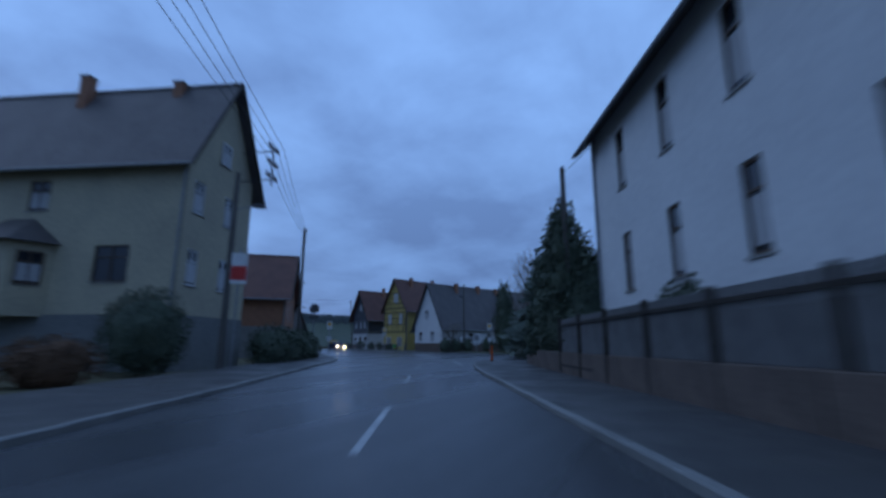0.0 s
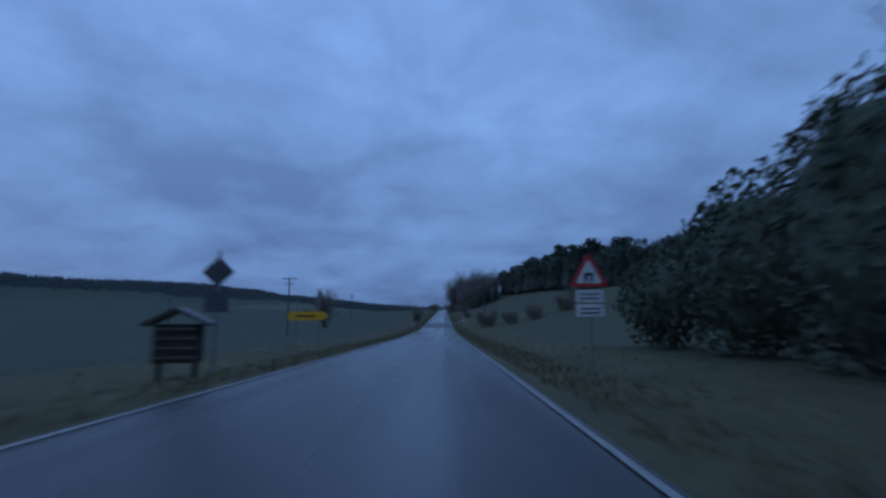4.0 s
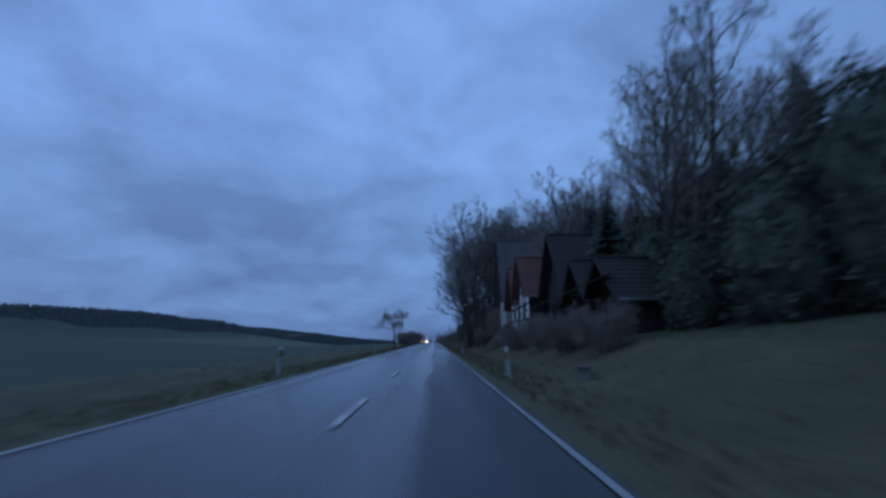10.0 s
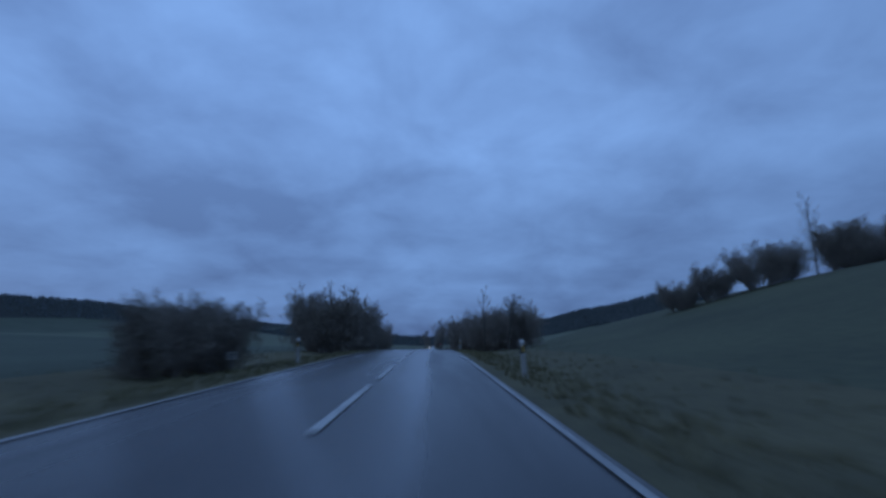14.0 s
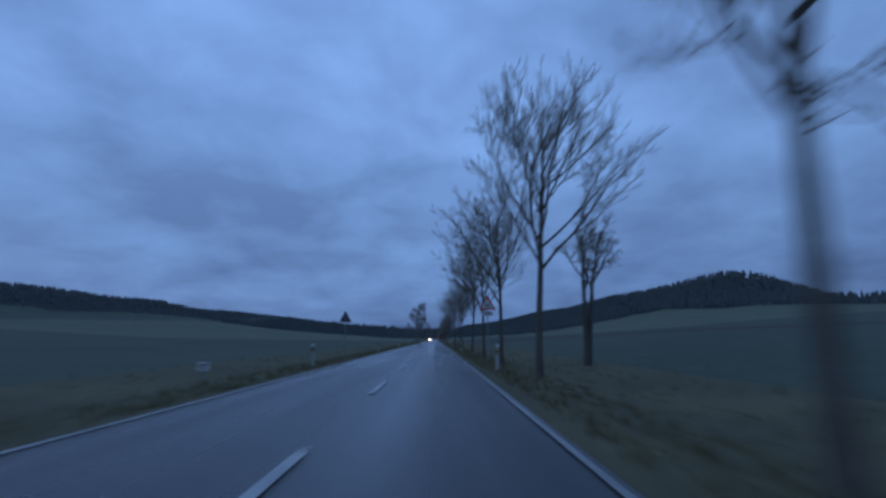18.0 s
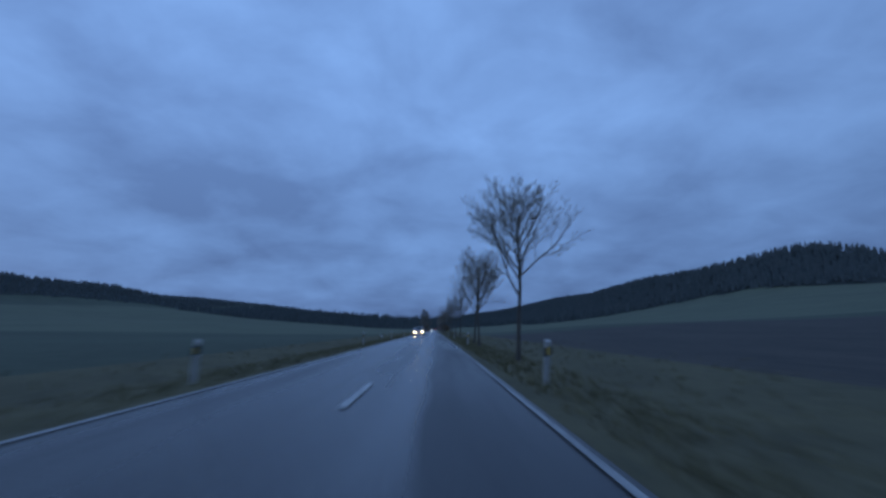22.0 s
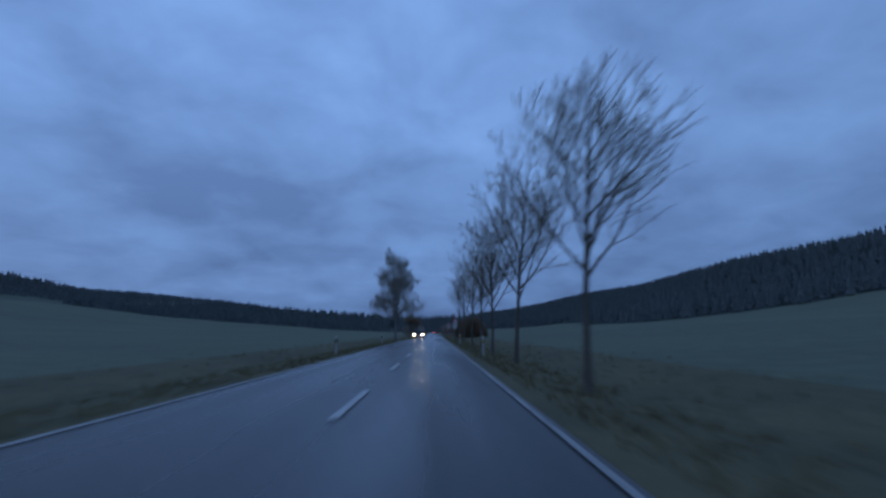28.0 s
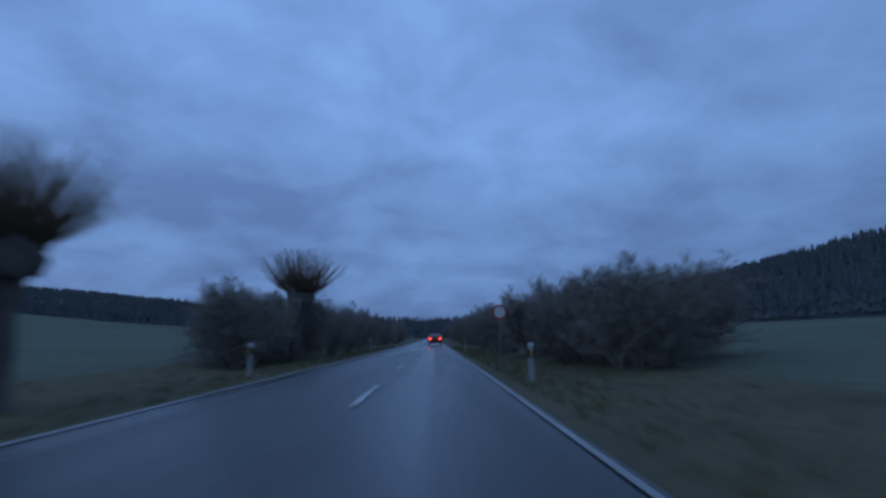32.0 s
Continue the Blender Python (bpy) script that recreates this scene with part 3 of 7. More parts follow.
dead = bare_tree("dead_tree", "old half-dead tree with broken crooked limbs on the bank", 79, M["bark"], M["twig"], height=7.2, bole=2.0, r0=0.26,
                 kids=(7, 6, 4, 3), angle=(48, 46, 44, 40), ratio=(0.40, 0.5, 0.5, 0.5), bend=0.26, lift=0.06, lean=0.1, top=0.85)
stand(dead, [(8.3, 169.6, 0.95)], rng)
crooked = bare_tree("roadside_tree", "small crooked leafless tree on the grass verge", 83, M["bark"], M["twig"], height=5.0, bole=2.2, r0=0.09,
                    kids=(8, 6, 5, 3), angle=(55, 46, 44, 40), ratio=(0.22, 0.5, 0.5, 0.5), bend=0.24, lift=0.02, top=0.9)
stand(crooked, [(5.8, 367.0, 1.35)], rng)
copy_thing(crooked, pose(5.8, 543.0, gz(5.8, 543.0) - 0.05, 0, -5, 140))
gnarled = bare_tree("roadside_tree", "tall gnarled leafless tree with twisted stems", 87, M["bark"], M["twig"], height=9.2, bole=3.6, r0=0.16,
                    kids=(9, 7, 6, 4), angle=(46, 44, 42, 40), ratio=(0.30, 0.52, 0.5, 0.5), bend=0.22, lift=0.07, stems=2, stem_spread=0.16, top=0.72)
stand(gnarled, [(13.3, 363.0, 1.1), (7.8, 342.8, 1.14), (9.0, 337.0, 1.4), (10.4, 340.5, 1.35), (7.6, 469.5, 0.75), (8.6, 459.5, 0.95), (8.6, 427.6, 0.72), (7.4, 430.5, 0.5), (31, 384, 0.95), (33, 386, 0.8), (36, 384, 1.0), (38, 387, 0.85), (40, 383, 0.9), (44, 385, 0.9), (7.7, 559.0, 0.86)], rng)

# tall leafless wood on the bank, past the cellar houses
wood_tree = [bare_tree("wood_tree", "tall leafless tree of the roadside copse", 91 + i, M["bark"], M["twig"], group="roadside copse", height=19.0 + 1.2 * i, bole=4.5, r0=0.24, twig_r=0.014,
                       kids=(14, 8, 6, 4), angle=(42, 40, 40, 38), ratio=(0.36, 0.5, 0.5, 0.5), bend=0.15, lift=0.07, stems=2, stem_spread=0.16, top=0.85) for i in range(3)]
copse = [[], [], []]
for i in range(40):
    y = rng.uniform(283, 322)
    near = 6.3 if y < 298 else 6.3 + (y - 298) * 0.55
    copse[i % 3].append((near + rng.random() ** 1.6 * 20, y))
copse[0] += [(5.9, 289.0), (6.3, 301.5)]
copse[1] += [(6.2, 295.0), (7.0, 286.0)]
for y in (241, 246, 251, 256, 262, 266, 271, 277):
    copse[y % 3].append((rng.uniform(14, 20), y, rng.uniform(0.58, 0.72)))
copse[1] += [(12.0, 244.8, 0.72), (12.6, 261.1, 0.8)]
copse[2] += [(16.6, 249.0, 0.85), (16.9, 255.0, 0.85)]
for k in range(3):
    stand(wood_tree[k], copse[k], rng, 0.75, 1.1)

# thorn bushes and thickets
THICK = dict(bole=0.15, r0=0.045, kids=(9, 8, 5), angle=(42, 45, 45), ratio=(0.42, 0.55, 0.5), bend=0.2, lift=0.05, first=0.15)
thickets = [bare_tree("thorn_bush", "dense dark leafless thorn bush beside the road", 111 + i, M["twig"], M["twig"], "bush", group="roadside thickets",
                      height=4.3, stems=30, stem_spread=0.60, twig_r=0.011, **THICK) for i in range(3)]
tk = [[], [], []]
bush_spots = [(9.1, 101.5, 0.85), (13.9, 104.0, 0.68), (18.6, 106.2, 0.82), (25.5, 107.5, 0.9), (-6.7, 351.5, 0.82), (-7.4, 366, 1.0), (-6.3, 369.5, 1.1), (-8.4, 371, 0.9), (-6.2, 398, 0.66), (-7.6, 399, 0.64), (-6.6, 396, 0.6), (-6.4, 418, 1.25), (-7.8, 420.5, 1.3), (-6.2, 423, 1.15),
              (-6.4, 429, 1.0), (-7.5, 433, 1.1), (-6.2, 437, 1.0), (-7.8, 441, 1.15), (-6.0, 444, 0.95), (-9.5, 432, 1.2), (-10, 441, 1.3), (-6.6, 448, 0.8),
              (8.2, 440, 1.0), (7.0, 443.5, 0.9), (6.6, 432, 0.9), (8.4, 428.6, 0.85), (9.6, 430.0, 1.15), (10.4, 434.0, 1.3), (7.4, 247.2, 0.5), (7.6, 252.0, 0.55), (7.3, 257.6, 0.5), (7.8, 243.4, 0.5), (7.2, 261.0, 0.4), (8.4, 170.4, 0.5), (9.0, 169.4, 0.45), (6.8, 447, 1.3), (8.5, 450, 1.5), (6.8, 453, 1.3), (7.8, 457, 1.55), (6.9, 462, 1.4), (9, 464, 1.7), (33, 385.5, 1.15), (38, 386, 1.2), (43, 384.5, 1.25), (29, 386, 0.9), (10.5, 444, 1.2), (11, 456, 1.5),
              (6.8, 293, 0.9), (6.2, 299, 0.8), (7.4, 303, 1.0), (6.5, 308, 0.8), (8.0, 312, 0.9), (9.8, 297, 1.0), (10, 306, 1.1), (10.5, 317, 0.7), (13, 321, 0.7), (14, 312, 0.9), (16, 328, 0.7), (19, 322, 0.9),
              (9.0, 229, 0.8), (16, 246, 1.4), (14, 256, 1.2), (15, 264, 1.3), (15, 276, 1.3), (13, 288, 1.2),
              (6.9, 1028, 0.75), (7.4, 1031, 0.7),
              (-7.0, 1096, 0.9), (-8.2, 1099, 0.95), (-6.6, 1102, 0.95), (-8.0, 1107, 1.0), (-7.0, 1112, 1.05), (-9.5, 1104, 1.0), (-7.2, 1119, 1.0), (-7.5, 1127, 1.1), (-8, 1136, 1.1), (-7, 1146, 1.0), (-8, 1158, 1.2), (-7, 1170, 1.2), (-8, 1184, 1.3),
              (8.0, 1092, 0.9), (9.4, 1094, 1.0), (7.4, 1097, 0.95), (9.2, 1100, 1.1), (7.2, 1104, 1.0), (8.8, 1108, 1.1), (7.0, 1113, 1.0), (8.2, 1119, 1.15), (7, 1126, 1.0), (8.2, 1133, 1.2), (7, 1142, 1.1), (8.2, 1152, 1.2), (7, 1164, 1.2), (8, 1178, 1.3), (7, 1194, 1.3),
              (11.5, 1096, 1.1), (12.4, 1104, 1.2), (-3.9, 905, 0.2), (26, 428, 0.8), (29, 427, 0.95), (33, 426, 1.1), (37, 428, 1.1), (41, 425, 1.25), (46, 426, 1.3), (51, 424, 1.4), (56, 426, 1.5), (62, 424, 1.6), (69, 423, 1.7), (77, 422, 1.8), (86, 420, 1.9), (48, 430, 1.5), (58, 431, 1.7)]
for i, s in enumerate(bush_spots):
    tk[i % 3].append(s)
for k in range(3):
    stand(thickets[k], tk[k], rng)
# undergrowth at the foot of the copse
under = random.Random(19)
for i, (x, y, k) in enumerate([(7.6, 283.5, 0.6), (8.6, 287, 0.7), (8.0, 291.5, 0.6), (9.2, 296, 0.7), (9.4, 280.5, 0.7), (10.4, 282.6, 1.1), (12.4, 281.4, 1.2), (14.6, 282.2, 1.3), (10.0, 286.2, 1.2), (12.6, 286.0, 1.4), (10.6, 290.2, 1.3), (13.4, 291.2, 1.4), (11.6, 294.6, 1.3), (16.6, 284.0, 1.4), (8.4, 294.2, 0.9), (9.4, 300.0, 1.2)]):
    bush = copy_thing(thickets[i % 3], pose(x, y, gz(x, y) - 0.05, 0, 0, under.uniform(0, 360)))
    bush.scale = (k, k, k)
thin = bare_tree("thin_tree", "thin leafless young tree above the bushes", 131, M["bark"], M["twig"], height=6.2, bole=2.2, r0=0.06,
                 kids=(9, 5, 4), angle=(30, 32, 30), ratio=(0.28, 0.5, 0.5), bend=0.08, lift=0.1)
stand(thin, [(-33.0, 24.0, 0.85), (6.4, 428.0, 1.15), (40.0, 427, 1.5), (50, 426, 1.9), (63, 425, 2.0), (10.0, 22.0, 1.9), (12.6, 19.0, 1.6)], rng)


# pollard willows: a thick trunk, a knobby head and a ball of straight shoots
def pollard(seed):
    r = random.Random(seed)
    t = thing("pollard_willow", Matrix(), "pollard willow with a thick knobby trunk and reddish shoots", "tree", "pollard willows")
    V, F = [], []
    pts = [Vector((r.gauss(0, 0.04), r.gauss(0, 0.04), z)) for z in (-0.2, 0.3, 0.9, 1.5, 2.0, 2.35, 2.65)]
    tube(V, F, pts, [0.42, 0.32, 0.28, 0.28, 0.36, 0.52, 0.38], 10)
    for k in range(12):
        a = r.uniform(0, 6.283)
        c = Vector((math.cos(a) * r.uniform(0.2, 0.5), math.sin(a) * r.uniform(0.2, 0.5), r.uniform(2.2, 2.75)))
        tube(V, F, [c - Vector((0, 0, 0.25)), c, c + Vector((0, 0, 0.2))], [0.1, 0.19, 0.05], 6)
    obj("trunk", V, F, M["bark"], t, smooth=True)
    V, F = [], []
    for k in range(620):
        a, e = r.uniform(0, 6.283), math.asin(r.uniform(0.18, 1.0))
        d = Vector((math.cos(a) * math.cos(e), math.sin(a) * math.cos(e), math.sin(e) + 0.25)).normalized()
        st = Vector((d.x * 0.42, d.y * 0.42, 2.45 + d.z * 0.2))
        pts, rad = limb(r, st, d, r.uniform(0.9, 1.8), 0.011, 0.05, 0.09, 4)
        tube(V, F, pts, [max(q, 0.005) for q in rad], 3)
    obj("crown", V, F, M["willow_twig"], t, "straight reddish brown shoots")
    return t


stand(pollard(5), [(-4.6, 1037.5, 1.25), (-6.1, 1084.2, 1.15)], rng)
stand(pollard(6), [(-4.45, 1060.0, 1.28), (-6.0, 1101.0, 1.42)], rng)


# round shrubs: a dome of fine shoots fanning out of a broad stool
def dome_shrub(seed, width, height, n=4600):
    r = random.Random(seed)
    t = thing("willow_shrub", Matrix(), "round leafless willow shrub with fine brown shoots", "bush", "round shrubs")
    V, F = [], []
    for k in range(40):
        a, e = r.uniform(0, 6.283), r.uniform(0.25, 1.45)
        d = Vector((math.cos(a) * math.cos(e), math.sin(a) * math.cos(e), math.sin(e)))
        pts, rad = limb(r, Vector((d.x * 0.5, d.y * 0.5, -0.1)), d, height * 0.6, 0.05, 0.1, 0.05, 5)
        tube(V, F, pts, rad, 5)
    obj("stems", V, F, M["bark"], t, smooth=True)
    V, F = [], []
    for k in range(n):
        a, e, q = r.uniform(0, 6.283), math.asin(r.uniform(0.0, 1.0)), r.uniform(0.25, 0.75)
        d = Vector((math.cos(a) * math.cos(e) * width, math.sin(a) * math.cos(e) * width, math.sin(e) * height))
        way = d.normalized() + Vector((r.gauss(0, 0.25), r.gauss(0, 0.25), r.gauss(0, 0.2) + 0.2))
        pts, rad = limb(r, d * q, way, d.length * (1.02 - q) * r.uniform(0.75, 1.08), 0.013, 0.12, 0.03, 4)
        tube(V, F, pts, [max(w, 0.007) for w in rad], 3)
    obj("crown", V, F, M["willow_twig"], t, "dome of fine brown shoots")
    return t


stand(dome_shrub(31, 3.2, 4.15), [(8.6, 1015.8, 1.0)], rng)
stand(dome_shrub(32, 1.8, 3.9, 3000), [(6.9, 1022.5, 1.0), (9.4, 1020.5, 1.0), (8.0, 1019.6, 0.85)], rng)


# conifers
def spruce(V, F, rng, h, r, x=0.0, y=0.0, z=0.0, whorls=16, per=9, blades=5, low=0.08):
    """A spruce of drooping fans of needles round a stem."""
    for w in range(whorls):
        f = (w + rng.uniform(-0.3, 0.3)) / whorls
        zz = h * (low + (1 - low) * f)
        ln = r * (1 - f) ** 0.85 * rng.uniform(0.85, 1.12) + 0.12
        n = max(5, int(per * (1 - 0.45 * f)))
        for k in range(n):
            a = 6.283 * k / n + w * 0.7 + rng.uniform(-0.25, 0.25)
            q = ln * rng.uniform(0.7, 1.1)
            ca, sa = math.cos(a), math.sin(a)
            dz = -0.34 * q + rng.uniform(-0.22, 0.22) * q
            for b in range(blades):
                s0 = b / blades
                s1 = s0 + 1.5 / blades
                wd = q * (0.15 if blades > 8 else 0.24 if blades > 3 else 0.34) * (1 - 0.5 * s0) * rng.uniform(0.7, 1.3)
                i = len(V)
                p0 = (x + ca * q * s0, y + sa * q * s0, z + zz + dz * s0 * s0)
                p1 = (x + ca * q * s1 - sa * wd, y + sa * q * s1 + ca * wd, z + zz + dz * s1 - wd * 0.45 + rng.uniform(-0.05, 0.05))
                p2 = (x + ca * q * s1 + sa * wd, y + sa * q * s1 - ca * wd, z + zz + dz * s1 - wd * 0.45 + rng.uniform(-0.05, 0.05))
                p3 = (x + ca * q * (s1 + 0.12), y + sa * q * (s1 + 0.12), z + zz + dz * s1 + 0.03 * q)
                V.extend((p0, p1, p3, p2))
                F.extend(((i, i + 1, i + 2), (i, i + 2, i + 3)))
    i = len(V)
    V.extend(((x - 0.06, y, z + h * 0.9), (x + 0.06, y, z + h * 0.9), (x, y, z + h * 1.05)))
    F.append((i, i + 1, i + 2))


def spruce_tree(name, label, seed, h, r, category="tree", group="", needles="needles", low=0.13):
    t = thing(name, Matrix(), label, category, group)
    V, F = [], []
    tube(V, F, [Vector((0, 0, -0.3)), Vector((0, 0, h * 0.5)), Vector((0, 0, h * 0.95))], [0.02 * h + 0.05, 0.012 * h, 0.02], 7)
    obj("trunk", V, F, M["bark"], t)
    V, F = [], []
    spruce(V, F, random.Random(seed), h, r, whorls=44, per=20, blades=10, low=low)
    obj("crown", V, F, M[needles], t, "dark drooping needle branches")
    return t


def wood_mass(name, label, spots, hmin, hmax, seed, layers=4, points=7, material="hazy_needles", slim=(0.16, 0.24)):
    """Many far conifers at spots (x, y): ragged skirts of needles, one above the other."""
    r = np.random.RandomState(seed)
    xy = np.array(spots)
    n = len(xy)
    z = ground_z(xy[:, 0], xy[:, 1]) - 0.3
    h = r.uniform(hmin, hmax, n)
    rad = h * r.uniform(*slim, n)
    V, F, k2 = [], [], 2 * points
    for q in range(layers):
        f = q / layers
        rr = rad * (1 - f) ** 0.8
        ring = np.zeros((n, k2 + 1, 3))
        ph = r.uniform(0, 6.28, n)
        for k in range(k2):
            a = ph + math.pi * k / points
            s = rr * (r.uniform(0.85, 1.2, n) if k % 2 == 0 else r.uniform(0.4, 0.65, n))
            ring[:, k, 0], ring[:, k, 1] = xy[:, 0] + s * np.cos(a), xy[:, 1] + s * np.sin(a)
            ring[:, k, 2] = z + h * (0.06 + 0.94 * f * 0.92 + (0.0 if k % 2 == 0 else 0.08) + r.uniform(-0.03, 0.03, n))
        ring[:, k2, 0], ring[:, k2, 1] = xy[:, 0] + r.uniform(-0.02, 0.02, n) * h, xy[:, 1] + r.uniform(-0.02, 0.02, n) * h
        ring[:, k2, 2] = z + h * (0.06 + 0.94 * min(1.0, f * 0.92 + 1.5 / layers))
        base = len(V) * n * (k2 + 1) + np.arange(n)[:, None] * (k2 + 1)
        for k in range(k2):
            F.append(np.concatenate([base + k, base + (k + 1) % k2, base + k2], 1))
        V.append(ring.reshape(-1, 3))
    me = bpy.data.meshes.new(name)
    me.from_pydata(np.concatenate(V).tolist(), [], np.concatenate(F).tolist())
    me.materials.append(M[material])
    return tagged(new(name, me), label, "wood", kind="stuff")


def needle_wood(name, label, spots, hmin, hmax, seed, pine=0.3):
    """A wood of spruces and pines seen from near by: fans of needles round each stem."""
    r = random.Random(seed)
    V, F = [], []
    xy = np.array(spots)
    zz = ground_z(xy[:, 0], xy[:, 1])
    for (x, y), z in zip(spots, zz.tolist()):
        h = r.uniform(hmin, hmax) * (1.25 if 185 < y < 340 else 1.0)
        tube(V, F, [Vector((x, y, z - 0.3)), Vector((x, y, z + h * 0.9))], [0.012 * h + 0.03, 0.03], 4)
        if r.random() < pine:
            for q in range(34):
                a, f = r.uniform(0, 6.283), r.uniform(0.52, 1.0)
                d = h * 0.2 * math.sqrt(r.random()) * (1.15 - abs(f - 0.7) * 2.2)
                c, b = (x + d * math.cos(a), y + d * math.sin(a), z + f * h), h * r.uniform(0.03, 0.055)
                for _ in range(7):
                    i = len(V)
                    for _k in range(3):
                        V.append((c[0] + r.gauss(0, b), c[1] + r.gauss(0, b), c[2] + r.gauss(0, b * 0.6)))
                    F.append((i, i + 1, i + 2))
        else:
            spruce(V, F, r, h, h * r.uniform(0.12, 0.18), x, y, z, whorls=17, per=8, blades=4, low=0.2)
    me = bpy.data.meshes.new(name)
    me.from_pydata(V, [], F)
    me.materials.append(M["needles"])
    return tagged(new(name, me), label, "wood", kind="stuff")


def scatter(n, x0, x1, y0, y1, seed, test):
    r = np.random.RandomState(seed)
    xs, yy = r.uniform(x0, x1, n), r.uniform(y0, y1, n)
    ok = test(xs, yy)
    return list(zip(xs[ok].tolist(), yy[ok].tolist()))


def front(x, y):
    e = np.interp(y, [40, 100, 150, 170, 260, 330, 400], [130, 92, 64, 50, 44, 40, 70])
    return wooded(x, y) & (x < e + 28)


needle_wood("conifer_wood", "dark conifer wood along the slope above the meadow", scatter(6800, 36, 190, 45, 420, 3, front), 10, 15.2, 4, pine=0.4)
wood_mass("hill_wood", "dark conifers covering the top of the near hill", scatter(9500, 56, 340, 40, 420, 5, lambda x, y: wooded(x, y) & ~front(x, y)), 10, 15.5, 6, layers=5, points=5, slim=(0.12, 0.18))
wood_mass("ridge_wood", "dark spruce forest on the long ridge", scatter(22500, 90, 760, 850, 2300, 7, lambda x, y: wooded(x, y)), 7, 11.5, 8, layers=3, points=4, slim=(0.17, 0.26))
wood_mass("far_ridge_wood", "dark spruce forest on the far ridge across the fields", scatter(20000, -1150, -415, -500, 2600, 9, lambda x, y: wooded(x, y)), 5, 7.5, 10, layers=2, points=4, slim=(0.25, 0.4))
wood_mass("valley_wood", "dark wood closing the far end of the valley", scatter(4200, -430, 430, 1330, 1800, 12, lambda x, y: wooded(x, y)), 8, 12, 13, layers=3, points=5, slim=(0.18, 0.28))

cellar_spruce = spruce_tree("spruce", "tall dark spruce behind the hillside cellars", 17, 15.0, 3.2, group="spruces on the bank")
stand(cellar_spruce, [(19, 246), (24, 250), (17, 243), (22, 249), (18, 255), (25, 259), (19, 265), (23, 272), (18, 279), (24, 284), (20, 290), (27, 246), (28, 266), (30, 280)], rng, 0.5, 0.85)
bank_spruce = spruce_tree("spruce", "broad dark evergreen crowding the sheds on the bank", 18, 8.6, 2.5, group="spruces on the bank")
stand(bank_spruce, [(15.5, 246.5), (13.5, 259.5), (12.2, 253.0), (18, 239)], rng, 0.85, 1.15)
# ---- road furniture along the straight ----
rng = random.Random(23)
far_ends = [47.5, 85.4, 122.0, 158.9, 193.7, 234.1, 272.3, 309.4, 353.2, 390.9, 428.8, 543.4, 585.9, 621.0, 662.8, 704.5, 738.6, 779.9, 892.9, 933.7, 968.5, 1005.1, 1044.1, 1085.6, 1300.0]
dash_y = []
for a, b in zip(far_ends, far_ends[1:]):
    n = max(1, round((b - a) / (5.6 if 378 < a < 425 else 7.65)))
    dash_y += [a + (b - a) * k / n for k in range(n)]
for y in dash_y:
    ln = 2.75 if not 380 < y < 440 else 4.0
    line_strip("centre_dash", [(0.14, y - ln), (0.14, y - ln / 2), (0.14, y)], 0.115, 0.014, marks)

# darker repaired strips in the asphalt
def repair(x0, x1, y0, y1, wave=0.0):
    """A thin layer of newer asphalt on the road's own curve."""
    ny, nx = max(4, int((y1 - y0) / 0.6)), 6
    v, f = [], []
    for i in range(ny + 1):
        y = y0 + (y1 - y0) * i / ny
        a = x0 + wave * (noise.noise(Vector((y * 0.55, 3.1, 0))) + 0.5 * noise.noise(Vector((y * 1.9, 7.7, 0))))
        for k in range(nx + 1):
            x = a + (x1 - a) * k / nx
            yy = y + (0.25 * noise.noise(Vector((x * 1.3, y0, 0))) if i in (0, ny) else 0)
            v.append((x, yy, road_z(yy) + 0.05 * (1 - (x / 2.95) ** 2) + 0.009))
    for i in range(ny):
        for k in range(nx):
            q = i * (nx + 1) + k
            f.append((q, q + 1, q + nx + 2, q + nx + 1))
    obj("repair_strip", v, f, M["patch"], road, "darker repaired asphalt", smooth=True)


for q in ((-2.85, 2.58, 100, 123.3), (1.7, 2.58, 1053, 1074, 0.55)):
    repair(*q)


